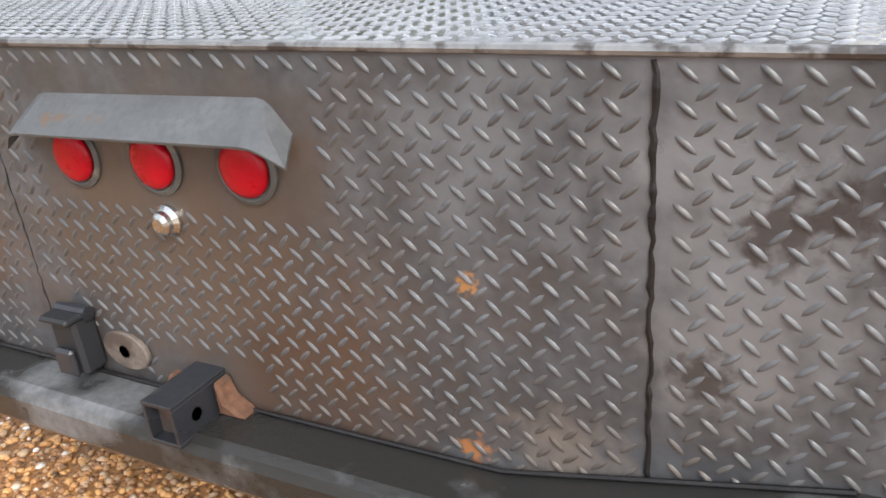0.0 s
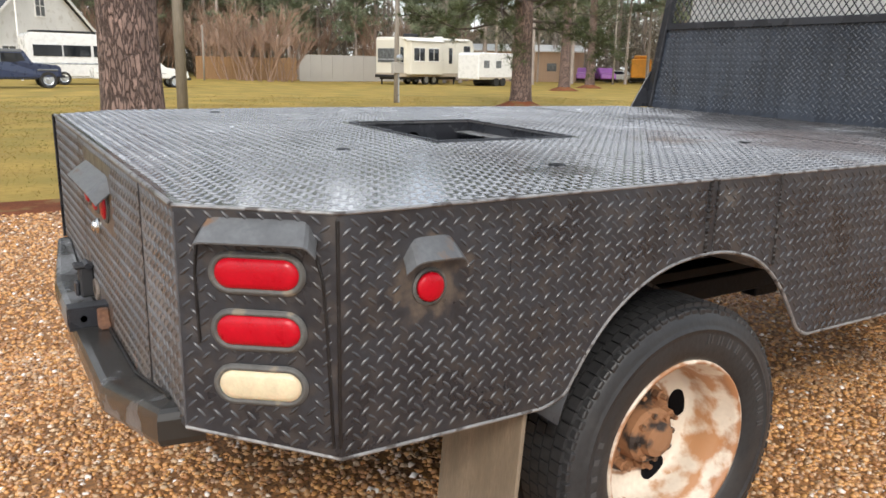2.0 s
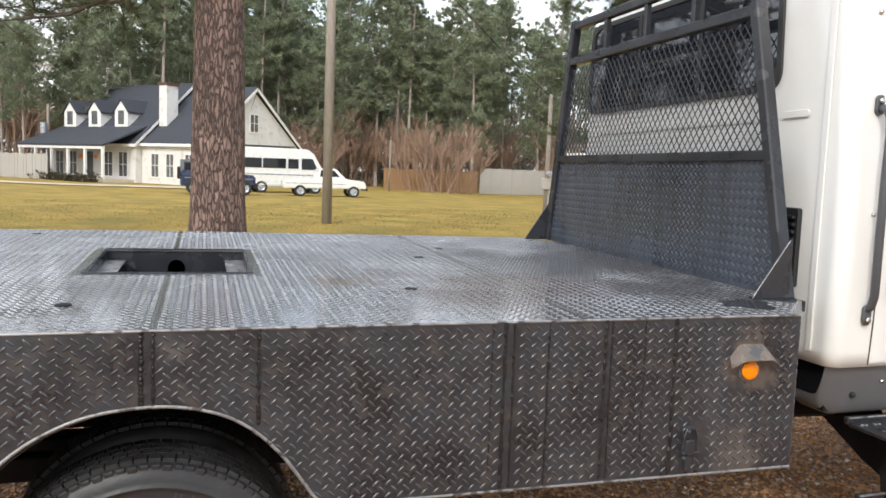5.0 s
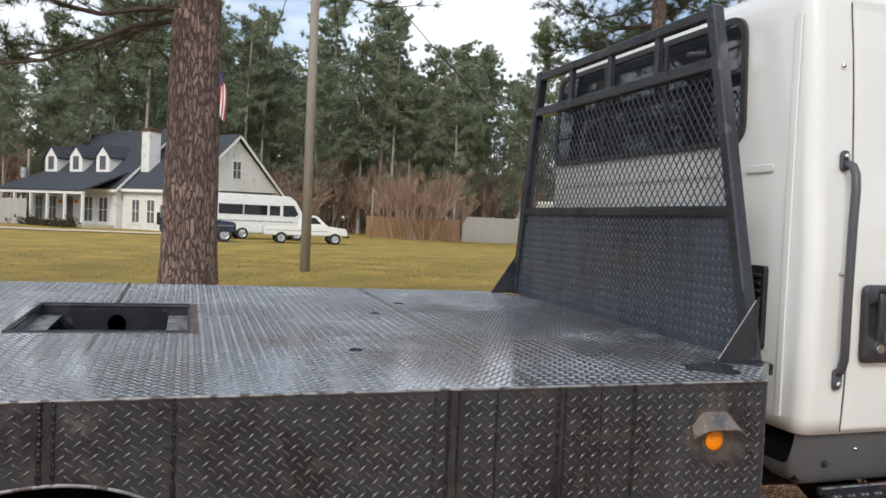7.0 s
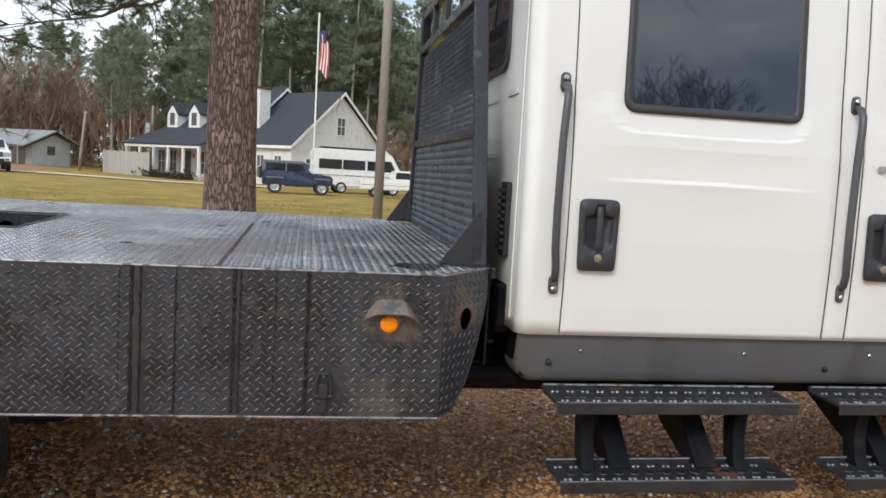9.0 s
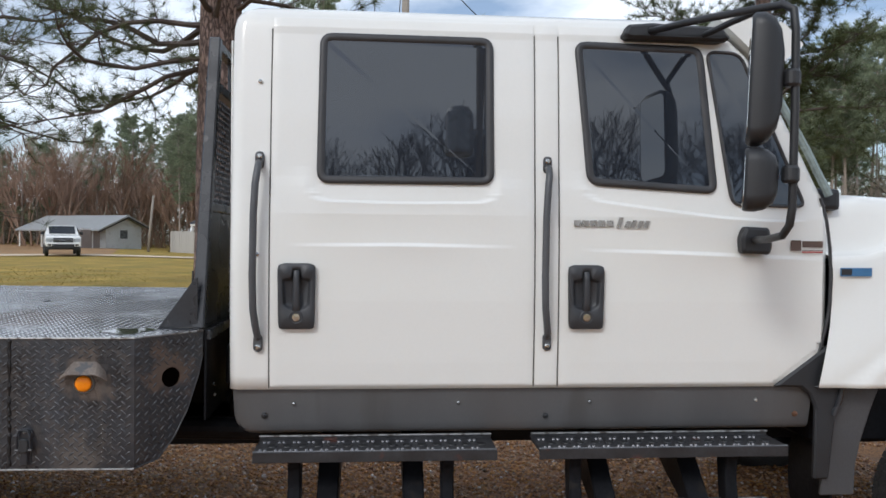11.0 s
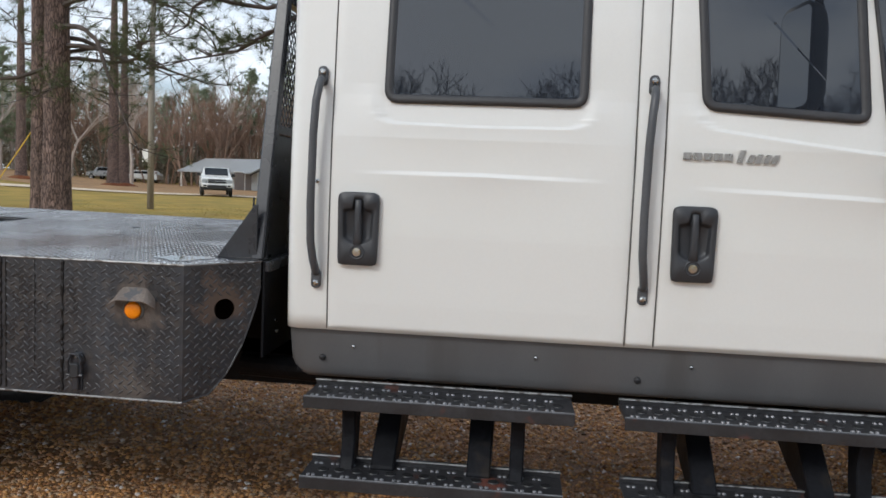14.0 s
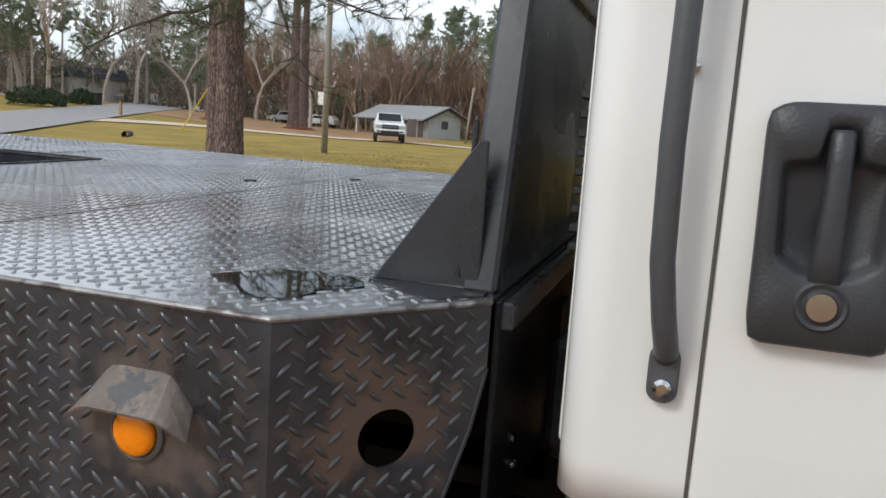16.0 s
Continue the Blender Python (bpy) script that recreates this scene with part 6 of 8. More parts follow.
# ---- trees ----
def bark(name, plate, crack, scale, depth):
    """Long flaking plates parted by dark furrows that run up the trunk."""
    m = material(name, plate, 0.9, 0, 0.3, 3, 70, 0.0)
    n, l = m.node_tree.nodes, m.node_tree.links
    b = n["Principled BSDF"]
    co, mp, wob, add = n.new("ShaderNodeTexCoord"), n.new("ShaderNodeMapping"), n.new("ShaderNodeTexNoise"), n.new("ShaderNodeMixRGB")
    mp.inputs["Scale"].default_value = (1, 1, 0.26)
    wob.inputs["Scale"].default_value, wob.inputs["Detail"].default_value = scale * 0.9, 6.0
    add.blend_type, add.inputs[0].default_value = "ADD", 0.11
    l.new(co.outputs["Object"], mp.inputs["Vector"])
    l.new(mp.outputs["Vector"], wob.inputs["Vector"])
    l.new(mp.outputs["Vector"], add.inputs[1])
    l.new(wob.outputs["Color"], add.inputs[2])
    cell, edge = n.new("ShaderNodeTexVoronoi"), n.new("ShaderNodeTexVoronoi")
    edge.feature = "DISTANCE_TO_EDGE"
    for v in (cell, edge):
        v.inputs["Scale"].default_value = scale
        l.new(add.outputs[0], v.inputs["Vector"])
    gap, tone, mix, dark = n.new("ShaderNodeMapRange"), n.new("ShaderNodeMapRange"), n.new("ShaderNodeHueSaturation"), n.new("ShaderNodeMix")
    gap.inputs["From Min"].default_value, gap.inputs["From Max"].default_value = 0.02, 0.17
    l.new(edge.outputs["Distance"], gap.inputs["Value"])
    tone.inputs["To Min"].default_value, tone.inputs["To Max"].default_value = 0.72, 1.25
    l.new(cell.outputs["Color"], tone.inputs["Value"])
    l.new(tone.outputs["Result"], mix.inputs["Value"])
    l.new(b.inputs["Base Color"].links[0].from_socket, mix.inputs["Color"])
    dark.data_type = "RGBA"
    dark.inputs[6].default_value = (*crack, 1)
    l.new(gap.outputs["Result"], dark.inputs[0])
    l.new(mix.outputs["Color"], dark.inputs[7])
    l.new(dark.outputs[2], b.inputs["Base Color"])
    flake, high, bump = n.new("ShaderNodeTexNoise"), n.new("ShaderNodeMath"), n.new("ShaderNodeBump")
    flake.inputs["Scale"].default_value, flake.inputs["Detail"].default_value = scale * 3.5, 5.0
    l.new(mp.outputs["Vector"], flake.inputs["Vector"])
    high.operation = "MULTIPLY_ADD"
    l.new(flake.outputs["Fac"], high.inputs[0])
    high.inputs[1].default_value = 0.5
    l.new(gap.outputs["Result"], high.inputs[2])
    bump.inputs["Strength"].default_value, bump.inputs["Distance"].default_value = 1.0, depth
    l.new(high.outputs[0], bump.inputs["Height"])
    l.new(bump.outputs["Normal"], b.inputs["Normal"])
    return m


BARK = bark("pine_bark", (0.27, 0.185, 0.155), (0.07, 0.047, 0.04), 19, 0.022)
# paler than near bark: distance haze is put into the colour
HAZEBARK = material("hazed_pine_bark", (0.38, 0.32, 0.28), 0.9, 0, 0.3, 2, 12, 0.5, stretch=(1, 1, 0.3))
LIMB = material("dark_pine_limbs", (0.085, 0.066, 0.056), 0.9, 0, 0.3, 3, 20, 0.5)
NEEDLE = material("pine_needles", (0.105, 0.125, 0.055), 0.6, 0, 0.35, 0.9, 6, 0, random_tint=0.55)
# the haze before the far wood is mixed into its green
HAZENEEDLE = material("hazed_pine_foliage", (0.32, 0.365, 0.24), 0.75, 0, 0.3, 0.35, 3, 0, random_tint=0.35)
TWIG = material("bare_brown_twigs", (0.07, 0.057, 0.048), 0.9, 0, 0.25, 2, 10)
# far twigs carry their haze as a paler grey-brown
HAZETWIG = material("hazed_winter_twigs", (0.44, 0.37, 0.32), 0.9, 0, 0.2, 2, 10)


for leaf in (NEEDLE, HAZENEEDLE):
    leafy(leaf, 0.55)


def trunk_mesh(height, radius, lean, sides, seed, rough=0.05, flare=0.35):
    rnd = random.Random(seed)
    bm = bmesh.new()
    rings = []
    n = 30 if sides > 20 else 14
    for k in range(n + 1):
        t = (k / n) ** 1.3
        z = t * height
        r = radius * (1 - 0.72 * t) + radius * flare * math.exp(-z / 0.35)
        cx, cy = lean[0] * t * t, lean[1] * t * t
        rings.append([bm.verts.new((cx + r * (1 + rough * rnd.uniform(-1, 1) + 0.03 * math.sin(5 * a)) * math.cos(a), cy + r * (1 + rough * rnd.uniform(-1, 1)) * math.sin(a), z - 0.05)) for a in (2 * math.pi * j / sides for j in range(sides))])
    for a, b in zip(rings, rings[1:]):
        for j in range(sides):
            bm.faces.new((a[j], a[(j + 1) % sides], b[(j + 1) % sides], b[j]))
    bm.faces.new(rings[-1])
    return bm


def limb_points(rnd, start, direction, length, droop, n=6, bend=0.22):
    pts = [Vector(start)]
    d = Vector(direction).normalized()
    for k in range(n):
        d = (d + Vector((rnd.uniform(-bend, bend), rnd.uniform(-bend, bend), rnd.uniform(-0.6 * bend, 0.8 * bend) - droop))).normalized()
        pts.append(pts[-1] + d * length / n)
    return pts


def tuft(verts, faces, rnd, at, axis, n, length, width):
    axis = Vector(axis).normalized()
    for _ in range(n):
        d = (axis * rnd.uniform(0.1, 1.0) + Vector((rnd.uniform(-1, 1), rnd.uniform(-1, 1), rnd.uniform(-0.8, 1)))).normalized()
        s = d.orthogonal().normalized()
        s = (Matrix.Rotation(rnd.uniform(0, 6.3), 3, d) @ s) * width
        k = len(verts)
        ln = length * rnd.uniform(0.7, 1.15)
        b = Vector(at) + d * 0.01
        verts += [b - s * 0.5, b + s * 0.5, b + d * ln]
        faces.append((k, k + 1, k + 2))


def far_pine(seed, height, crown, spread, clump=0.62, limbs=60):
    """A tall pine of the far wood: bare lower trunk, ragged crown of many small clumps."""
    rnd = random.Random(seed)
    tree = thing("pine_tree", "tall green pine in the wood behind the lawn", "tree", group="pines of the far wood")
    bm = trunk_mesh(height, 0.21, (rnd.uniform(-0.8, 0.8), rnd.uniform(-0.8, 0.8)), 8, seed)
    verts, faces = [], []
    for k in range(limbs):
        t = crown + (1 - crown) * ((k + rnd.random()) / limbs)
        z = t * height
        a = rnd.uniform(0, 2 * math.pi)
        ln = spread * (0.35 + 0.85 * math.sin(math.pi * min(1.0, (1.06 - t) / (1.06 - crown) * 0.8))) * rnd.uniform(0.55, 1.15)
        pts = limb_points(rnd, (0, 0, z), (math.cos(a), math.sin(a), rnd.uniform(0.0, 0.5)), ln, 0.03, 4)
        tube(pts, 0.04, 4, bm, taper=[0.05, 0.04, 0.03, 0.02, 0.01], caps=False)
        for p in pts[1:]:
            for _ in range(3):
                q = p + Vector((rnd.gauss(0, 0.3), rnd.gauss(0, 0.3), rnd.gauss(0.08, 0.2)))
                tuft(verts, faces, rnd, q, (0, 0, 0.5), 20, clump * 0.9, 0.105)
    for k in range(10):
        z = height * rnd.uniform(0.15, crown)
        a = rnd.uniform(0, 6.28)
        tube(limb_points(rnd, (0, 0, z), (math.cos(a), math.sin(a), 0.1), rnd.uniform(0.5, 1.6), 0.05, 3), 0.02, 3, bm, taper=[0.03, 0.02, 0.015, 0.008], caps=False)
    part("trunk", bm, HAZEBARK, tree)
    raw("crown", verts, faces, HAZENEEDLE, tree)
    return tree


def near_pine(name, label, x, y, radius, height, limbs, seed, lean=(0, 0), mulch=False, needle=0.22, twigs=7, tufts=16, bark=BARK, z0=None):
    """A pine whose bark, limbs and needles can be told apart. limbs: rows of height, bearing, length, rise."""
    rnd = random.Random(seed)
    z0 = rise(x, y) if z0 is None else z0
    tree = thing(name, label, "tree", pose(x, y, z0))
    part("trunk", trunk_mesh(height, radius, lean, 36, seed, 0.03), bark, tree)
    verts, faces = [], []
    bm = bmesh.new()
    for h, bearing, ln, up in limbs:
        a = radians(bearing)
        t = (h / height)
        pts = limb_points(rnd, (lean[0] * t * t, lean[1] * t * t, h), (math.cos(a), math.sin(a), up), ln, 0.03, 8, 0.42)
        r = 0.018 + 0.010 * ln
        bm = bmesh.new()
        tube(pts, r, 6, bm, taper=[r * (1 - 0.85 * k / 8) for k in range(9)], caps=False)
        for k in range(2, 9):
            for _ in range(twigs // 2 + (1 if k > 5 else 0)):
                d = (pts[k] - pts[k - 1]).normalized()
                side = Vector((rnd.uniform(-1, 1), rnd.uniform(-1, 1), rnd.uniform(-0.35, 0.7)))
                tw = limb_points(rnd, pts[k], d * 0.5 + side, rnd.uniform(0.35, 0.95) * (0.6 + ln * 0.1), 0.0, 3)
                tube(tw, 0.008, 4, bm, taper=[0.014, 0.010, 0.007, 0.004], caps=False)
                for p in tw[2:]:
                    tuft(verts, faces, rnd, p, tw[-1] - tw[0], tufts, needle, 0.007 if needle < 0.3 else 0.014)
        part("limb", bm, LIMB, tree)
    raw("crown", verts, faces, NEEDLE, tree)
    if mulch:
        mb = bmesh.new()
        rows = [[mb.verts.new((r * (1 + 0.08 * math.sin(5 * a + r)) * math.cos(a), r * (1 + 0.08 * math.sin(4 * a)) * math.sin(a), z)) for a in (2 * math.pi * j / 24 for j in range(24))] for r, z in ((1.25, -0.05), (0.95, 0.07), (0.6, 0.2), (0.3, 0.34))]
        for p, q in zip(rows, rows[1:]):
            for j in range(24):
                mb.faces.new((p[j], p[(j + 1) % 24], q[(j + 1) % 24], q[j]))
        part("mulch_mound", mb, DIRT, tree, "mound of red mulch", smooth=True)
    return tree


rr = random.Random(3)
def fan(n, h0, h1, l0, l1, seed, lo=0, hi=360):
    r = random.Random(seed)
    return [(h0 + (h1 - h0) * (k + r.random()) / n, r.uniform(lo, hi), r.uniform(l0, l1), r.uniform(-0.15, 0.35)) for k in range(n)]


# the large pine beside the gravel, its lowest boughs spreading towards the road
near_pine("pine_tree", "large pine trunk with flaking brown bark beside the lawn", -8.23, 1.56, 0.385, 19, fan(6, 5.6, 9.5, 2.5, 4.5, 11) + [(4.6, 255, 4.2, 0.05), (5.4, 290, 4.0, 0.1), (4.9, 320, 3.2, 0.1), (5.6, 70, 2.6, 0.1), (4.2, 262, 3.0, 0.1), (4.4, 230, 3.0, 0.05), (5.0, 80, 3.0, 0.1), (5.2, 110, 3.0, 0.2), (5.3, 275, 3.6, 0.1), (4.8, 20, 2.5, 0.1), (4.3, 270, 3.4, -0.12), (4.8, 280, 3.8, -0.15), (4.8, 242, 4.4, -0.24), (4.2, 268, 3.4, -0.14)], 21, lean=(0.1, 0.25), twigs=6, tufts=44)
near_pine("pine_tree", "pine trunk beyond the flat bed with hanging boughs", -12.54, -5.9, 0.31, 18, fan(12, 3.6, 8.5, 2.5, 4.6, 12) + [(3.4, 30, 3.6, -0.02), (3.9, 100, 3.4, 0.0), (4.2, 60, 4.4, 0.0), (4.6, 75, 5.0, 0.05), (5.0, 95, 4.6, 0.08), (5.4, 55, 5.2, 0.05), (5.9, 85, 5.0, 0.1), (6.4, 70, 4.6, 0.15), (7.0, 100, 4.6, 0.1), (4.4, 120, 4.0, 0.02), (5.6, 115, 4.4, 0.1), (6.8, 50, 4.2, 0.1)], 22, lean=(0.2, 0.1), twigs=7, tufts=28)
near_pine("pine_tree", "slimmer pine trunk in the shade of a larger one", -15.0, -7.9, 0.23, 17, fan(9, 4.6, 9, 2.0, 3.6, 18), 32, lean=(0.1, -0.2), twigs=5, tufts=26)
near_pine("pine_tree", "branching pine with a mulch mound on the lawn", -18.6, 15.6, 0.34, 17, fan(60, 2.4, 13.5, 2.2, 4.8, 13), 23, mulch=True, twigs=8, tufts=34, needle=0.3)
near_pine("pine_tree", "pine with a mulch mound far down the lawn", -42, 37.2, 0.4, 18, fan(12, 4.5, 11, 2, 4, 14), 24, mulch=True, twigs=4, tufts=8, needle=0.4)
near_pine("pine_tree", "pine with a mulch mound far down the lawn", -47.5, 44.6, 0.38, 18, fan(12, 4.5, 11, 2, 4, 15), 25, mulch=True, twigs=4, tufts=8, needle=0.4)
for x, y, r, h, s in ((-58.5, -29.8, 0.48, 22, 27), (-61.0, -30.2, 0.44, 21, 28), (-52.0, -33.6, 0.4, 20, 29)):
    near_pine("pine_tree", "tall pine with a mulch mound beyond the driveway", x, y, r, h, fan(14, 6.0, h - 3, 2, 4.5, s), s, mulch=True, twigs=5, tufts=10, needle=0.45)

# the far wood
def bearing(deg, d):
    a = radians(deg)
    return 3 - d * math.cos(a), 1.5 + d * math.sin(a)


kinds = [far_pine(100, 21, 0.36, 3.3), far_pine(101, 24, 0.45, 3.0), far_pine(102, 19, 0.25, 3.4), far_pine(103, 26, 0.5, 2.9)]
placed = 0
for d0, d1, n, lo, hi in (((76, 84, 52, -13, 60), (86, 96, 58, -14, 64), (98, 112, 50, -8, 64), (112, 128, 40, -3, 64), (82, 130, 36, -60, -14))):
    for k in range(n):
        az = lo + (hi - lo) * (k + rr.uniform(0.1, 0.9)) / n
        x, y = bearing(az, rr.uniform(d0, d1))
        if 22 < az < 52 and rr.random() < 0.45:
            continue
        m = pose(x, y, rise(x, y) - 0.1, 0, 0, rr.uniform(0, 360))
        s = rr.uniform(0.7, 0.97) * (1.0 if az > -3 else 0.85 if az > -9 else 0.72)
        if placed < 4:
            t = kinds[placed]
            t.matrix_basis = m
        else:
            t = copy_thing(kinds[rr.randrange(4)], m)
        t.scale = (s, s, s * rr.uniform(0.92, 1.08))
        placed += 1


def bare_tree(seed, height, name="bare_tree", label="leafless winter tree by the road", mat=TWIG, depth=5, spread=0.65, group="", thin=0.55, stems=1):
    """A leafless tree that forks again and again."""
    rnd = random.Random(seed)
    tree = thing(name, label, "tree", group=group)
    bm = bmesh.new()

    def grow(p, d, ln, r, level):
        n = 3
        pts = [Vector(p)]
        for _ in range(n):
            d = (d + Vector((rnd.uniform(-0.16, 0.16), rnd.uniform(-0.16, 0.16), rnd.uniform(-0.03, 0.12)))).normalized()
            pts.append(pts[-1] + d * ln / n)
        tube(pts, r, 5 if level > 2 else 3, bm, taper=[r * (1 - 0.4 * k / n) for k in range(n + 1)], caps=False)
        if level == 0:
            return
        for _ in range(3 if level > 1 else 4):
            nd = (d + Vector((rnd.uniform(-1, 1), rnd.uniform(-1, 1), rnd.uniform(-0.35, 0.6))) * spread).normalized()
            grow(pts[rnd.choice((2, 3, 3))], nd, ln * rnd.uniform(0.6, 0.82), r * thin, level - 1)
    if stems == 1:
        grow((0, 0, -0.1), Vector((0, 0, 1)), height * 0.3, height * 0.018, depth)
    for k in range(stems if stems > 1 else 0):
        a = 2 * math.pi * k / stems + rnd.uniform(-0.3, 0.3)
        d = Vector((math.cos(a) * 0.28, math.sin(a) * 0.28, 1)).normalized()
        grow((rnd.uniform(0.1, 1.6) * math.cos(a), rnd.uniform(0.1, 1.6) * math.sin(a), -0.1), d, height * rnd.uniform(0.22, 0.34), height * 0.007, depth)
    part("trunk", bm, mat, tree)
    return tree


BRUSH = material("reddish_brown_brush", (0.33, 0.22, 0.16), 0.9, 0, 0.25, 2, 10)
# brown leafless trees and brush along the wood's foot
brush = bare_tree(7, 5.5, "bare_shrub", "tangle of leafless brown brush by the fence", BRUSH, 4, 0.42, group="brush by the fence", thin=0.72, stems=11)
brush.matrix_basis = pose(*bearing(15.5, 66), 0.0)
brush.scale = (1.15, 1.15, 1.05)
for dg, d, s in ((17.0, 65, 1.25), (18.4, 67, 1.15), (14, 72, 1.1), (11, 80, 1.3), (8, 74, 1.2), (26, 80, 1.3), (30, 82, 1.2), (-12, 88, 1.9), (-13.5, 92, 2.1), (-15, 96, 2.0), (-16.5, 90, 2.2), (-18, 94, 2.0), (-20, 92, 2.3), (-22, 88, 2.0), (-24, 96, 2.2), (-26, 100, 2.0), (-29, 98, 2.2), (-32, 102, 2.1), (-10.5, 94, 1.8), (9.5, 78, 1.5), (12.5, 80, 1.5), (20.5, 84, 1.4)):
    x, y = bearing(dg, d)
    copy_thing(brush, pose(x, y, rise(x, y), 0, 0, dg * 40)).scale = (s * 1.1, s * 1.1, s)
winter = bare_tree(9, 12, mat=HAZETWIG, group="leafless trees by the road")
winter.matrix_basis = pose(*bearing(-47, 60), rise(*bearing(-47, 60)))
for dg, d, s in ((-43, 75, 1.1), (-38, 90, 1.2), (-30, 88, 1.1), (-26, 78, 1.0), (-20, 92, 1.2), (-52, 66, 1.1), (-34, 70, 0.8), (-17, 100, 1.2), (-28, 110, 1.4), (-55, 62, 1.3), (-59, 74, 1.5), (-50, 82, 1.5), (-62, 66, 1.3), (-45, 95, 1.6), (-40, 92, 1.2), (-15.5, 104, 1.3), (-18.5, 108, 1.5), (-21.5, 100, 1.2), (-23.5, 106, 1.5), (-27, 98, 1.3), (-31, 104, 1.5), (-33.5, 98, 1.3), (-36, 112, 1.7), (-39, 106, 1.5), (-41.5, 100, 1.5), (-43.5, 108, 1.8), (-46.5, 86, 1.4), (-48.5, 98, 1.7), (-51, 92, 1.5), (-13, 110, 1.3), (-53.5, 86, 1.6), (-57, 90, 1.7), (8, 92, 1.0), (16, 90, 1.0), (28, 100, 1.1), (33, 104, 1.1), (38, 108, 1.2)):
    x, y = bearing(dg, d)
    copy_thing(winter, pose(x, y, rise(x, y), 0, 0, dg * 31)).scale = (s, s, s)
# leafless trees behind the camera, mirrored in the cab's windows
oak = bare_tree(12, 10, "bare_oak", "spreading leafless oak across the yard", TWIG, 6, 0.8, group="oaks across the yard", thin=0.6)
oak.matrix_basis = pose(26, 9.2, 0)
oak.scale = (1.2, 1.2, 1.2)
for x, y, s, a in ((27, 5.6, 1.15, 70), (25.5, 13.0, 1.1, 160), (30, 17.5, 1.35, 20), (28, 1.5, 1.2, 250), (33, -4.5, 1.3, 300), (34, 10, 1.4, 200)):
    copy_thing(oak, pose(x, y, 0, 0, 0, a)).scale = (s, s, s)

# the wood's inside, hazed by colour: trunks, brush and low boughs, too many to count
wv, wf = [], []
rnd = random.Random(77)
for _ in range(34000):
    a, d = rnd.uniform(-64, 66), rnd.uniform(97, 135)
    x, y = bearing(a, d)
    h = rnd.betavariate(1.0, 1.3) * (14 + 3.5 * math.sin(a * 0.35) + 2 * math.sin(a * 1.1)) * (0.5 if a <= -14 else 0.72 if 21 < a < 53 else 1.0)
    tuft(wv, wf, rnd, (x, y, rise(x, y) + h), (0, 0, 0.4), 8, 1.0, 0.17)
tagged(raw("far_wood", wv, wf, leafy(material("hazed_undergrowth", (0.4, 0.35, 0.27), 0.9, 0, 0.35, 0.1, 2, 0, random_tint=0.45), 0.4)), "brown and green undergrowth of the far wood", "wood", kind="stuff")
wv, wf = [], []
for _ in range(420):
    a, d = (rnd.uniform(-64, 66) if rnd.random() < 0.5 else rnd.uniform(-12, 66)), rnd.uniform(88, 130)
    x, y = bearing(a, d)
    z, r, h = rise(x, y), rnd.uniform(0.1, 0.2), rnd.uniform(9, 16) * (1.0 if a > -4 else 0.5)
    n = len(wv)
    for j in range(3):
        wv.append((x + r * math.cos(2.1 * j), y + r * math.sin(2.1 * j), z - 0.2))
    for j in range(3):
        wv.append((x + 0.5 * r * math.cos(2.1 * j), y + 0.5 * r * math.sin(2.1 * j), z + h))
    wf += [(n, n + 1, n + 4, n + 3), (n + 1, n + 2, n + 5, n + 4), (n + 2, n, n + 3, n + 5)]
tagged(raw("far_wood", wv, wf, HAZEBARK), "slim trunks crowding the far wood, paled by haze", "wood", kind="stuff")
# ---- house across the lawn ----
WALLW = material("white_painted_brick", (0.72, 0.71, 0.68), 0.7, 0, 0.06, 1.2, 14, 0.4, second=(0.6, 0.58, 0.54), cover=0.25, spots=2)
TRIMW = material("white_trim_paint", (0.8, 0.79, 0.76), 0.5, 0, 0.05)
SHINGLE = material("charcoal_shingles", (0.045, 0.05, 0.062), 0.85, 0, 0.25, 1.5, 9, 0.6, stretch=(1, 1, 3))
PANE = material("curtained_house_glass", (0.15, 0.16, 0.165), 0.12, 0, 0.45, 5, 9)
SHRUB = material("low_shrub_leaves", (0.07, 0.06, 0.03), 0.8, 0, 0.35, 2, 9, 0, random_tint=0.5)
CONCRETE = material("pale_concrete", (0.62, 0.54, 0.43), 0.85, 0, 0.15, 0.4, 6, 0.3)
ASPHALT = material("grey_road_asphalt", (0.3, 0.285, 0.275), 0.7, 0, 0.12, 0.3, 8, 0.3)

HX, HY = -57.8, 1.27
house = thing("house", "white house with charcoal roof, porch, dormers and chimney", "house", pose(HX, HY, 0.06, 0, 0, 132.6))


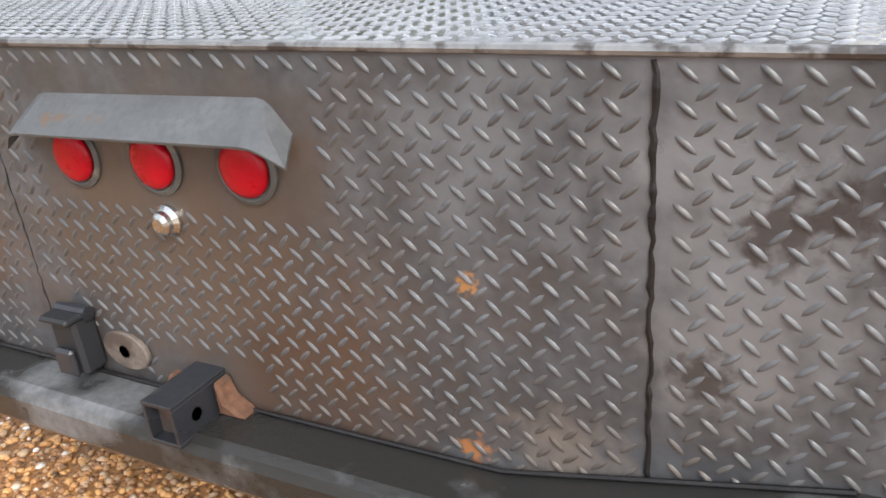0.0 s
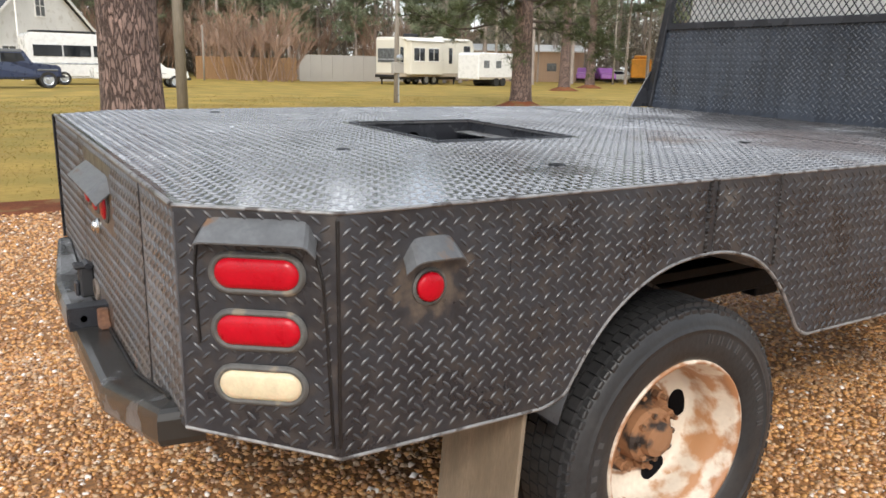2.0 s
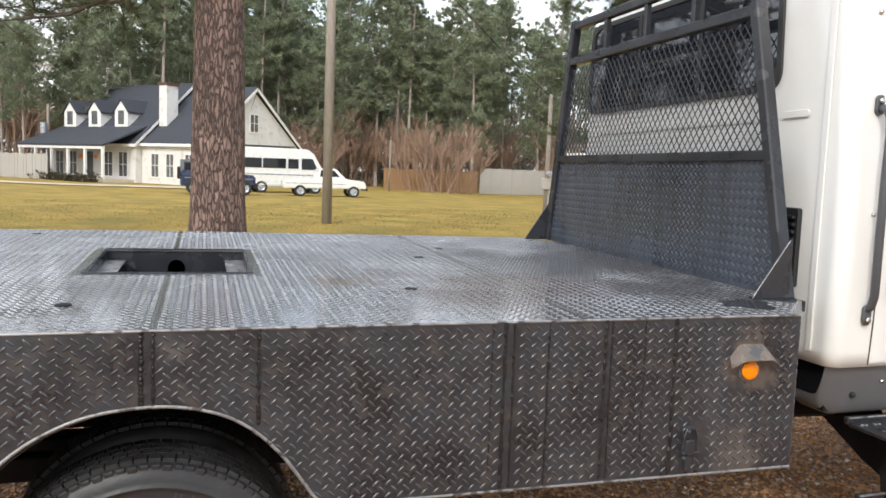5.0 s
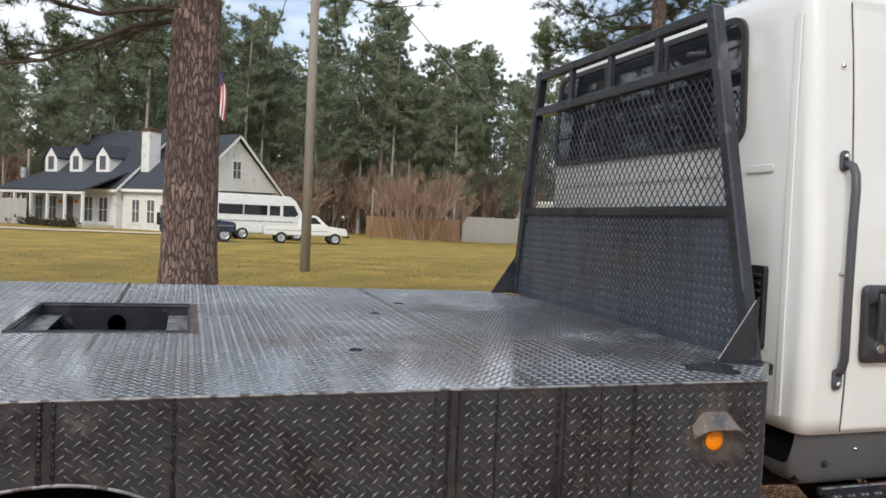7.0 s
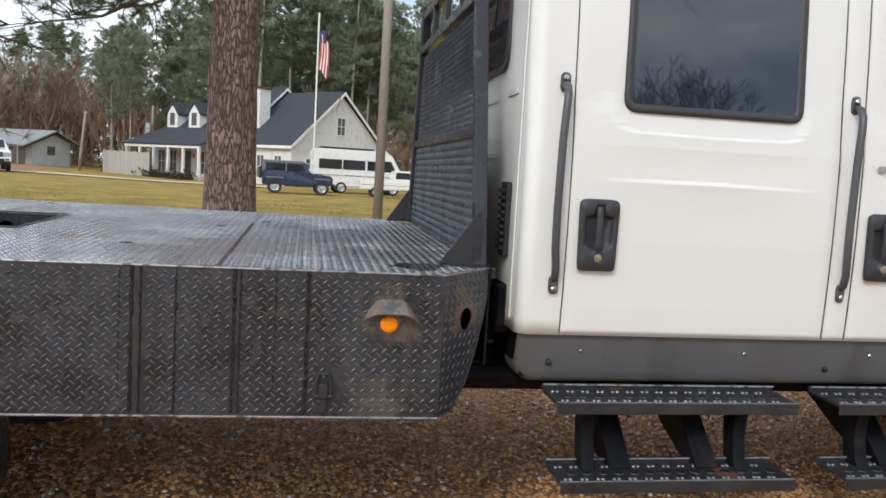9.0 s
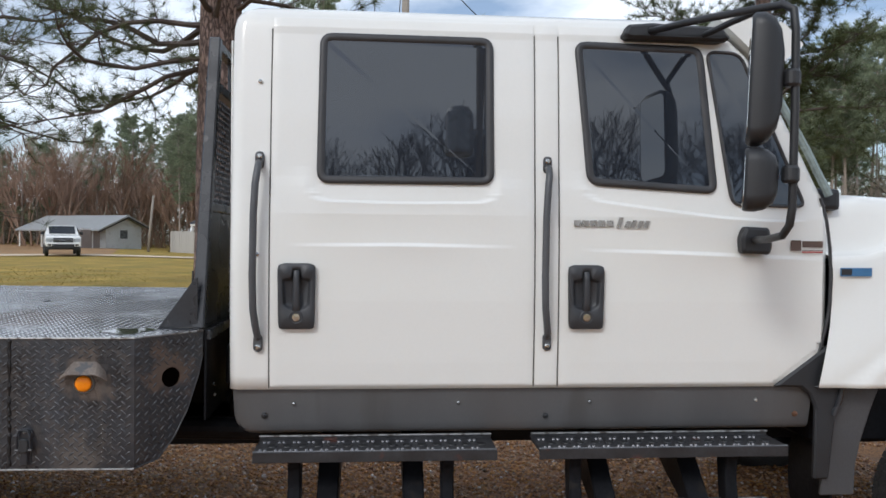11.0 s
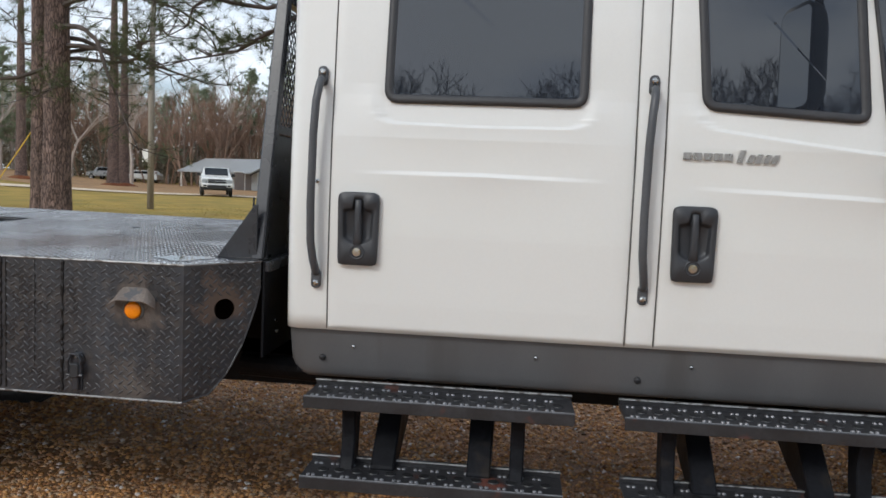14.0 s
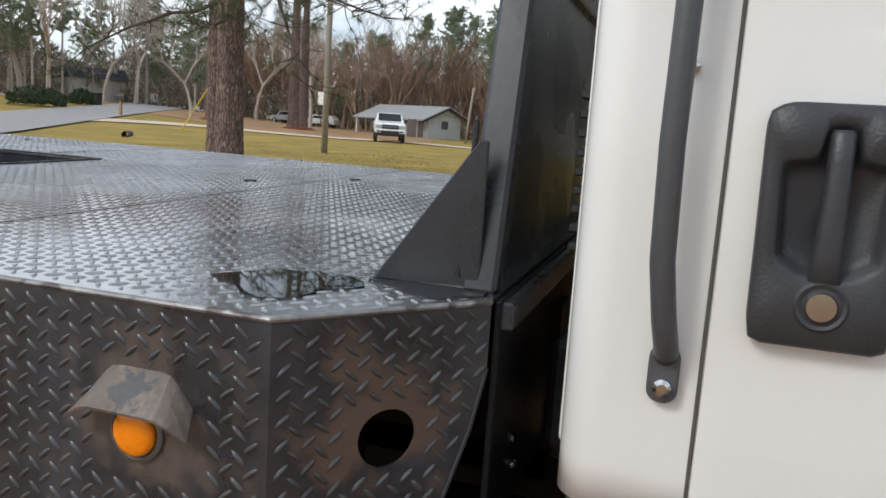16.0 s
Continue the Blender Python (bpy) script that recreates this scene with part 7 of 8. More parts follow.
def gable_block(x0, x1, y0, y1, eave, ridge, over=0.35):
    """Walls and a ridged roof along y."""
    mid = (x0 + x1) / 2
    part("wall", prism([(x0, -0.4), (x1, -0.4), (x1, eave), (mid, ridge - 0.18), (x0, eave)], y1 - y0, axes((0, y1, 0), (1, 0, 0), (0, 0, 1))), WALLW, house)
    s = (ridge - eave) / (mid - x0)
    for side in (-1, 1):
        xo = x0 - over if side < 0 else x1 + over
        zo = eave - over * s + 0.02
        poly = [(xo, zo), (mid, ridge + 0.02), (mid, ridge + 0.2), (xo, zo + 0.16)]
        part("roof", prism(poly if side < 0 else poly[::-1], y1 - y0 + 2 * over, axes((0, y1 + over, 0), (1, 0, 0), (0, 0, 1))), SHINGLE, house, "charcoal shingle roof")
        for yy in (y0 - over, y1 + over):
            part("rake_board", prism([(xo, zo - 0.14), (mid, ridge - 0.12), (mid, ridge + 0.14), (xo, zo + 0.12)] if side < 0 else [(xo, zo + 0.12), (mid, ridge + 0.14), (mid, ridge - 0.12), (xo, zo - 0.14)], 0.06, axes((0, yy + 0.03, 0), (1, 0, 0), (0, 0, 1))), TRIMW, house)
        part("eave_board", box(xo - 0.04, xo + 0.04, y0 - over, y1 + over, zo - 0.12, zo + 0.1), TRIMW, house)


def house_window(x, y, z, w, h, facing):
    """A window whose frame, pane and bars are built; facing: the wall's outward way."""
    m = axes((x, y, z), (1, 0, 0), (0, 0, 1)) if facing == "-y" else axes((x, y, z), (0, -1, 0), (0, 0, 1))
    win = part("window", box(-w / 2, w / 2, -h / 2, h / 2, 0, 0.03, m=m), PANE, house, "dark house window")
    for b in ((-w / 2 - 0.08, -w / 2, -h / 2 - 0.08, h / 2 + 0.08), (w / 2, w / 2 + 0.08, -h / 2 - 0.08, h / 2 + 0.08), (-w / 2, w / 2, h / 2, h / 2 + 0.1), (-w / 2, w / 2, -h / 2 - 0.1, -h / 2), (-w / 2, w / 2, -0.025, 0.025), (-0.02, 0.02, -h / 2, h / 2)):
        part("frame", box(*b, 0.0, 0.06, m=m), TRIMW, win)


gable_block(0.0, 10.5, 0.0, 6.9, 3.22, 7.64)
gable_block(-0.55, 10.77, 6.94, 17.8, 3.15, 8.14)
# porch under the long front slope
part("porch_roof", prism([(-3.42, 2.66), (-3.42, 2.80), (1.2, 4.66), (1.2, 4.50)], 11.0, axes((0, 18.06, 0), (1, 0, 0), (0, 0, 1))), SHINGLE, house, "charcoal shingle porch roof")
part("porch_beam", box(-3.38, -3.18, 7.1, 18.0, 2.46, 2.7), TRIMW, house)
part("porch_floor", box(-3.35, -0.55, 7.1, 17.8, -0.35, 0.15), CONCRETE, house)
for k in range(6):
    y = 7.2 + 2.12 * k
    part("porch_post", box(-3.37, -3.19, y - 0.09, y + 0.09, 0.15, 2.46), TRIMW, house)
part("porch_door", box(-0.61, -0.55, 12.2, 13.2, 0.15, 2.3), PANE, house)
for y in (8.4, 10.2, 14.8, 16.6):
    house_window(-0.55, y, 1.35, 1.0, 1.9, "-x")
for y in (1.5, 3.6, 5.3):
    house_window(0.0, y, 1.35, 0.8, 1.75, "-x")
house_window(5.25, 0.0, 4.95, 0.85, 1.35, "-y")
house_window(2.1, 0.0, 1.75, 1.15, 0.75, "-y")
part("porch_lamp", box(-0.75, -0.55, 11.6, 11.78, 1.75, 2.05, 0.02), AMBER, house)
part("porch_lamp", box(-0.75, -0.55, 13.6, 13.78, 1.75, 2.05, 0.02), AMBER, house)
for y in (10.1, 13.5, 16.8):
    d = part("dormer", prism([(-0.8, 0), (0.8, 0), (0.8, 1.25), (0, 2.1), (-0.8, 1.25)], 2.8, axes((0.55, y, 4.4), (0, -1, 0), (0, 0, 1)) @ pose(0, 0, -2.8)), TRIMW, house, "white gabled dormer")
    for s in (-1, 1):
        part("dormer_roof", prism([(s * 0.98, 1.08), (0, 2.12), (0, 2.26), (s * 0.98, 1.22)][:: s], 2.95, axes((0.45, y, 4.4), (0, -1, 0), (0, 0, 1)) @ pose(0, 0, -2.95)), SHINGLE, d)
    part("dormer_pane", box(-0.36, 0.36, 0.2, 1.3, 0.0, 0.03, m=axes((0.55, y, 4.4), (0, -1, 0), (0, 0, 1))), PANE, d)
part("chimney", box(1.27, 2.37, 5.5, 6.4, 2.5, 7.7), WALLW, house, "white painted chimney")
part("chimney_cap", box(1.2, 2.44, 5.42, 6.48, 7.7, 7.92), RUST, house)
for k in range(9):
    verts, faces = [], []
    rnd = random.Random(40 + k)
    for _ in range(60):
        tuft(verts, faces, rnd, (rnd.gauss(0, 0.35), rnd.gauss(0, 0.35), abs(rnd.gauss(0.4, 0.22))), (0, 0, 1), 8, 0.28, 0.09)
    sh = tagged(raw("low_shrub", verts, faces, SHRUB), "low brown shrub in front of the porch", "shrub", "porch shrubs")
    sh.matrix_basis = house.matrix_basis @ pose(-4.2, 7.5 + 1.35 * k, -0.3)

# flag on a pole
fx, fy = bearing(1.55, 54)
flag_pole = thing("flagpole", "white flagpole with a striped flag hanging limp", "flagpole", pose(fx, fy, 0.1))
part("pole", tube([(0, 0, 0), (0, 0, 11.9)], 0.06, 10), TRIMW, flag_pole)
FLAGRED = material("faded_red_cloth", (0.5, 0.08, 0.09), 0.9, 0, 0.15)
FLAGBLUE = material("dark_blue_cloth", (0.05, 0.06, 0.16), 0.9, 0, 0.15)
for k in range(7):
    bm = bmesh.new()
    rows = [[bm.verts.new((0.03 * math.sin(5 * t + k), 0.1 + 0.09 * k + 0.05 * math.sin(4 * t), 10.7 - 2.4 * t - 0.12 * k)) for t in np.linspace(0, 1, 8)], []]
    rows[1] = [bm.verts.new((v.co.x + 0.05, v.co.y + 0.09, v.co.z - 0.1)) for v in rows[0]]
    for j in range(7):
        bm.faces.new((rows[0][j], rows[0][j + 1], rows[1][j + 1], rows[1][j]))
    part("stripe", bm, FLAGRED if k % 2 == 0 else TRIMW, flag_pole)
part("canton", box(-0.02, 0.05, 0.08, 0.5, 9.9, 10.75), FLAGBLUE, flag_pole)

# ---- vehicles on the lawn ----
CARGLASS = material("car_glass", (0.015, 0.018, 0.022), 0.06, 0, 0.1)
CARWHITE = material("white_car_paint", (0.74, 0.74, 0.72), 0.3, 0, 0.04, coat=0.4)
NAVY = material("navy_car_paint", (0.018, 0.03, 0.075), 0.3, 0, 0.1, coat=0.4)
SILVER = material("silver_car_paint", (0.42, 0.45, 0.48), 0.3, 0.4, 0.08)


def vehicle(name, label, m, profile, width, paint, windows, wheels, r=0.36, tuck=0.12, extras=()):
    """A car from its side outline (y ahead, z up), with glazing, wheels, lamps and bumpers as parts."""
    v = thing(name, label, "vehicle", m)
    belt = 0.62 * max(p[1] for p in profile)
    bm = prism(profile, width, axes((-width / 2, 0, 0), (0, 1, 0), (0, 0, 1)))
    for w in bm.verts:
        if w.co.z > belt:
            w.co.x *= 1 - tuck * (w.co.z - belt) / belt
    bmesh.ops.bevel(bm, geom=[e for e in bm.edges if len(e.link_faces) == 2 and e.calc_face_angle(0) > 0.6], offset=0.05, segments=2, affect="EDGES")
    part("body", bm, paint, v)
    for poly in windows:
        for s in (-1, 1):
            zc = sum(p[1] for p in poly) / len(poly)
            x = s * (width / 2) * (1 - (tuck * (zc - belt) / belt if zc > belt else 0)) + s * 0.002
            part("window", prism(poly, 0.025, axes((x - (0.0125), 0, 0), (0, 1, 0), (0, 0, 1)) @ pose(0, 0, 0)), CARGLASS, v)
    for y in wheels:
        for s in (-1, 1):
            mm = axes((s * (width / 2 - 0.1), y, r), (0, s, 0), (0, 0, 1))
            wl_ = part("wheel", lathe([(r * 0.6, -0.1), (r * 0.95, -0.11), (r, -0.06), (r, 0.08), (r * 0.94, 0.12), (r * 0.62, 0.11)], 24, mm, closed=True), TYRE, v)
            part("rim", lathe([(r * 0.64, 0.1), (r * 0.5, 0.07), (0, 0.09)], 20, mm, caps=False), SILVER, wl_)
    for e in extras:
        part(e[0], box(*e[1], 0.02), e[2], v)
    return v


jeep_prof = [(-1.95, 0.45), (-1.95, 1.05), (-1.9, 1.82), (0.35, 1.82), (0.72, 1.2), (1.85, 1.1), (1.95, 0.95), (1.95, 0.55), (1.6, 0.5)]
HARDTOP = material("grey_hard_top", (0.15, 0.16, 0.175), 0.4, 0, 0.1)
vehicle("off_road_car", "dark blue off-road car with a grey hard top on grass", pose(-41.2, 2.05, -0.02, 0, 0, 3), jeep_prof, 1.65, NAVY, [[(-1.75, 1.28), (-0.7, 1.28), (-0.7, 1.66), (-1.7, 1.66)], [(-0.6, 1.25), (0.45, 1.25), (0.25, 1.66), (-0.6, 1.66)]], (-1.25, 1.35), 0.40, extras=[("spare_tyre", (-0.3, 0.4, -2.1, -1.93, 0.8, 1.45), TYRE), ("bumper", (-0.8, 0.8, 1.95, 2.1, 0.5, 0.65), PLASTIC), ("fender", (-0.87, 0.87, 0.9, 1.8, 0.84, 0.92), HARDTOP), ("fender", (-0.87, 0.87, -1.75, -0.75, 0.84, 0.92), HARDTOP), ("hard_top", (-0.795, 0.795, -1.93, 0.3, 1.7, 1.84), HARDTOP), ("hard_top_side", (-0.805, 0.805, -1.94, -1.76, 1.2, 1.8), HARDTOP), ("windscreen_post", (-0.80, 0.80, -0.7, -0.6, 1.2, 1.72), HARDTOP), ("step_bar", (-0.84, 0.84, -0.75, 0.9, 0.42, 0.5), PLASTIC)])
van_prof = [(-3.05, 0.42), (-3.1, 2.6), (-2.9, 2.78), (1.6, 2.78), (2.0, 2.5), (2.55, 1.55), (3.0, 1.3), (3.1, 0.9), (3.1, 0.45)]
vehicle("camper_van", "tall white camper van with dark windows by the house", pose(-47.3, 5.9, -0.02, 0, 0, 7), van_prof, 2.05, CARWHITE, [[(-2.75, 1.55), (-1.3, 1.55), (-1.3, 2.15), (-2.75, 2.15)], [(-1.22, 1.55), (0.2, 1.55), (0.2, 2.15), (-1.22, 2.15)], [(0.35, 1.55), (1.0, 1.55), (1.0, 2.15), (0.35, 2.15)], [(1.2, 1.5), (2.25, 1.5), (1.9, 2.2), (1.2, 2.2)]], (-1.3, 2.1), 0.37, 0.08,
        extras=[("roof_rack", (-0.8, 0.8, -2.6, 0.8, 2.86, 2.93), PLASTIC), ("stripe", (-1.035, 1.035, -3.05, 2.5, 1.12, 1.2), SILVER)])
pick_prof = [(-2.4, 0.45), (-2.4, 0.98), (-0.55, 0.98), (-0.45, 1.62), (0.55, 1.62), (1.15, 1.05), (2.25, 0.92), (2.35, 0.5)]
vehicle("pickup_truck", "small white pickup truck parked beside the camper van", pose(-42.0, 8.0, -0.02, 0, 0, 0), pick_prof, 1.65, CARWHITE, [[(-0.35, 1.08), (0.85, 1.08), (0.45, 1.52), (-0.3, 1.52)]], (-1.45, 1.6), 0.33, extras=[("bumper", (-0.8, 0.8, 2.3, 2.42, 0.4, 0.55), PLASTIC), ("side_stripe", (-0.835, 0.835, -2.3, 1.15, 0.72, 0.77), HARDTOP)])
big_prof = [(-2.8, 0.62), (-2.8, 1.22), (-1.0, 1.24), (-0.8, 1.9), (0.55, 1.94), (1.35, 1.36), (2.55, 1.26), (2.74, 1.16), (2.8, 0.62)]
px, py = -48.2, -16.7
pickup = vehicle("pickup_truck", "white pickup truck with a dark grille coming down the driveway", pose(px, py, rise(px, py), 0, 0, -66), big_prof, 2.0, CARWHITE, [[(-0.68, 1.32), (1.12, 1.32), (0.58, 1.82), (-0.55, 1.82)]], (-1.75, 1.75), 0.42, 0.3,
        extras=[("grille", (-0.56, 0.56, 2.76, 2.83, 0.88, 1.14), PLASTIC), ("chrome_bar", (-0.56, 0.56, 2.8, 2.85, 1.0, 1.03), SILVER), ("bumper", (-0.98, 0.98, 2.72, 2.93, 0.62, 0.84), CARWHITE), ("bumper_guard", (-0.62, 0.62, 2.86, 2.99, 0.5, 0.76), PLASTIC), ("lower_valance", (-0.9, 0.9, 2.6, 2.86, 0.42, 0.62), PLASTIC),
                ("headlight", (0.58, 0.95, 2.72, 2.81, 0.9, 1.12), SILVER), ("headlight", (-0.95, -0.58, 2.72, 2.81, 0.9, 1.12), SILVER), ("fog_lamp", (0.66, 0.86, 2.9, 2.95, 0.66, 0.76), PLASTIC), ("fog_lamp", (-0.86, -0.66, 2.9, 2.95, 0.66, 0.76), PLASTIC), ("door_mirror", (1.0, 1.22, 0.9, 1.02, 1.34, 1.54), PLASTIC), ("door_mirror", (-1.22, -1.0, 0.9, 1.02, 1.34, 1.54), PLASTIC)])
part("windscreen", prism([(0.66, 1.88), (1.3, 1.42), (1.33, 1.44), (0.69, 1.90)], 1.5, axes((-0.75, 0, 0), (0, 1, 0), (0, 0, 1))), CARGLASS, pickup)
for az, d, paint, name in ((-27.8, 92, SILVER, "silver"), (-25.6, 95, CARWHITE, "white"), (-36.8, 105, CARWHITE, "white"), (43.1, 96, CARWHITE, "white"), (47.4, 96, SILVER, "silver"), (48.0, 100, CARWHITE, "white")):
    x, y = bearing(az, d)
    vehicle("parked_car", name + " car parked far off", pose(x, y, rise(x, y), 0, 0, az * 7), [(-2.2, 0.4), (-2.2, 0.95), (-1.5, 1.4), (0.5, 1.4), (1.1, 0.95), (2.2, 0.8), (2.2, 0.4)], 1.75, paint, [[(-1.3, 0.98), (0.7, 0.98), (0.4, 1.32), (-1.2, 1.32)]], (-1.4, 1.4), 0.33)
PURPLE = material("purple_tarp", (0.26, 0.09, 0.33), 0.5, 0, 0.2, 1, 9)
GREYPAINT = material("pale_grey_paint", (0.5, 0.52, 0.53), 0.5, 0, 0.1)
ORANGE = material("orange_machine_paint", (0.8, 0.33, 0.02), 0.45, 0, 0.12)
for az, turn in ((40.5, 45), (41.9, 60)):
    x, y = bearing(az, 90)
    car = thing("covered_car", "low car under a purple cover by the sheds", "car", pose(x, y, 0, 0, 0, turn), "covered cars")
    part("cover", prism([(-2.0, 0.25), (-1.9, 0.8), (-1.0, 0.95), (-0.4, 1.45), (0.5, 1.4), (1.1, 0.95), (1.9, 0.8), (2.0, 0.25)], 1.7, axes((-0.85, 0, 0), (0, 1, 0), (0, 0, 1)), bevel=0.1), PURPLE, car)
    for yy in (-1.2, 1.2):
        part("wheel", tube([(-0.86, yy, 0.3), (0.86, yy, 0.3)], 0.3, 14), TYRE, car)
BLUEBOX = material("blue_painted_container", (0.03, 0.2, 0.5), 0.5, 0, 0.15, 1, 8)
for az, paint, label, h in ((44.4, ORANGE, "orange-yellow machine parked by the wood", 2.5), (46.0, ORANGE, "orange-yellow machine parked by the wood", 2.8), (48.8, material("rusty_orange_paint", (0.55, 0.2, 0.06), 0.5, 0, 0.2), "rust-orange machine with a grey mast", 2.2), (51.1, CARWHITE, "small white storage cabin", 2.9), (52.7, BLUEBOX, "blue steel storage container", 3.0)):
    x, y = bearing(az, 93)
    mc = thing("parked_machine" if h < 2.85 else "container", label, "machine" if h < 2.85 else "container", pose(x, y, 0, 0, 0, 46), "machines by the wood")
    part("body", box(-1.1, 1.1, -1.4, 1.4, 0.4, h, 0.1), paint, mc)
    if h < 2.85:
        part("cab", box(-0.8, 0.8, -0.5, 1.0, h, h + 0.4, 0.1), paint, mc)
        for yy in (-0.9, 0.9):
            part("wheel", tube([(-1.15, yy, 0.4), (1.15, yy, 0.4)], 0.4, 14), TYRE, mc)
    else:
        part("roof", box(-1.2, 1.2, -1.5, 1.5, h, h + 0.15, 0.03), GREYPAINT, mc)
        part("door", box(1.1, 1.15, -0.8, 0.1, 0.5, 2.3, 0.01), GREYPAINT, mc)
        for yy in (-1.0, 1.0):
            part("skid", box(-1.0, 1.0, yy - 0.1, yy + 0.1, 0.0, 0.4), PLASTIC, mc)

# ---- trailers, sheds, fence ----
CREAMW = material("cream_trailer_skin", (0.68, 0.65, 0.56), 0.4, 0, 0.06, 0.8, 10)
TAN = material("tan_metal_siding", (0.5, 0.34, 0.23), 0.6, 0, 0.08, 0.6, 10, 0.2, stretch=(8, 8, 0.5))
GREYF = material("grey_vinyl_fence", (0.42, 0.4, 0.37), 0.7, 0, 0.08, 0.6, 12, 0.3)
WOODF = material("cedar_fence_boards", (0.34, 0.2, 0.1), 0.8, 0, 0.25, 1, 12, 0.3, stretch=(3, 3, 0.4))
TRAILSTRIPE = material("tan_trailer_band", (0.42, 0.36, 0.28), 0.5, 0, 0.1)
x, y = bearing(26.75, 66)
rv = thing("travel_trailer", "cream fifth-wheel travel trailer with a slide-out, parked by the fence", "trailer", pose(x, y, rise(x, y), 0, 0, 16.4) @ pose(-1.22, 4.0, 0) @ Matrix.Diagonal((1.1, 1.1, 1.14, 1)))
part("body", prism([(-4.0, 0.6), (-4.0, 3.28), (-3.85, 3.42), (4.2, 3.5), (4.75, 3.3), (4.95, 2.7), (4.85, 1.75), (3.3, 1.6), (3.1, 0.6)], 2.44, axes((-1.22, 0, 0), (0, 1, 0), (0, 0, 1)), bevel=0.08), CREAMW, rv)
part("lower_band", box(-1.235, 1.235, -4.02, 3.05, 0.58, 0.86, 0.02), TRAILSTRIPE, rv)
so = part("slide_out", box(1.1, 1.72, -3.1, 0.5, 0.75, 3.15, 0.04), CREAMW, rv, "cream slide-out room with two windows")
part("slide_topper", prism([(1.15, 3.16), (1.86, 3.16), (1.15, 3.4)], 3.8, axes((0, 0.6, 0), (1, 0, 0), (0, 0, 1))), TRIMW, so)
for y0 in (-2.75, -1.15):
    pane = part("window", box(1.70, 1.74, y0, y0 + 1.15, 1.75, 2.65, 0.01), CARGLASS, so)
    for b in ((y0 - 0.06, y0 + 1.21, 2.65, 2.71), (y0 - 0.06, y0 + 1.21, 1.69, 1.75), (y0 + 0.55, y0 + 0.6, 1.75, 2.65)):
        part("frame", box(1.72, 1.755, *b), TRIMW, pane)
for y0, y1, z0, z1 in ((-3.75, -3.4, 1.5, 2.7), (0.75, 1.0, 1.75, 2.4), (1.75, 2.15, 1.6, 2.75), (3.55, 4.35, 2.45, 2.95)):
    part("window", box(-1.25, 1.25, y0, y1, z0, z1, 0.01), CARGLASS, rv)
part("rear_window", box(-0.95, 0.95, -4.04, -3.98, 1.6, 2.6, 0.02), PANE, rv)
part("rear_rail", box(-0.95, 0.95, -4.06, -4.0, 1.78, 1.86), SILVER, rv)
part("rear_bumper", box(-1.15, 1.15, -4.15, -3.95, 0.5, 0.72, 0.02), PLASTIC, rv)
part("awning", tube([(1.3, -3.4, 3.3), (1.3, 3.9, 3.36)], 0.07, 8), TRIMW, rv)
part("roof_unit", box(-0.4, 0.4, -1.9, -0.9, 3.42, 3.72, 0.08), PLASTIC, rv, "dark air-conditioner on the roof")
part("roof_vent", box(-0.3, 0.3, 1.5, 2.1, 3.46, 3.62, 0.05), TRIMW, rv)
for yy in (-0.75, 0.15):
    for xx in (-1.0, 1.0):
        w = part("wheel", tube([(xx - 0.12, yy, 0.36), (xx + 0.12, yy, 0.36)], 0.36, 18), TYRE, rv)
        part("rim", tube([(xx - 0.13, yy, 0.36), (xx + 0.13, yy, 0.36)], 0.22, 14), SILVER, w)
part("undertray", box(-1.0, 1.0, -3.8, 2.9, 0.38, 0.6), PLASTIC, rv)
for xx in (-0.9, 0.9):
    part("landing_leg", box(xx - 0.05, xx + 0.05, 2.7, 2.8, 0.0, 0.62), PLASTIC, rv)
    part("steadying_jack", box(xx - 0.05, xx + 0.05, -3.7, -3.6, 0.0, 0.5), PLASTIC, rv)
x, y = bearing(33.3, 68)
tr = thing("travel_trailer", "small white travel trailer behind the pines", "trailer", pose(x, y, rise(x, y), 0, 0, 16))
part("body", prism([(-2.9, 0.55), (-2.9, 2.6), (-2.7, 2.75), (2.6, 2.75), (2.9, 2.4), (3.0, 1.5), (2.8, 0.55)], 2.3, axes((-1.15, 0, 0), (0, 1, 0), (0, 0, 1)), bevel=0.08), CARWHITE, tr)
for y0 in (-2.2, -0.6, 1.4):
    part("window", box(-1.17, 1.17, y0, y0 + 0.7, 1.5, 2.1), PANE, tr)
part("lower_band", box(-1.165, 1.165, -2.8, 2.7, 0.6, 0.75), TRAILSTRIPE, tr)
for yy in (-0.5, 0.4):
    part("wheel", tube([(-1.15, yy, 0.35), (1.18, yy, 0.35)], 0.35, 16), TYRE, tr)
part("tow_bar", box(-0.06, 0.06, 2.8, 4.0, 0.45, 0.55), PLASTIC, tr)
x, y = bearing(32.2, 97)
shop = thing("metal_building", "long low tan metal building with white roof", "building", pose(x, y, rise(x, y), 0, 0, -32))
part("wall", box(-5, 5, -13.3, 13.3, -0.3, 3.4), TAN, shop)
part("roof", prism([(-5.4, 3.35), (5.4, 3.35), (5.4, 3.5), (0, 4.3), (-5.4, 3.5)], 27.4, axes((0, 13.7, 0), (1, 0, 0), (0, 0, 1))), TRIMW, shop)
for yy in (-9, -3, 4, 9):
    part("window", box(-5.04, 5.04, yy, yy + 1.1, 1.2, 2.1), PANE, shop)


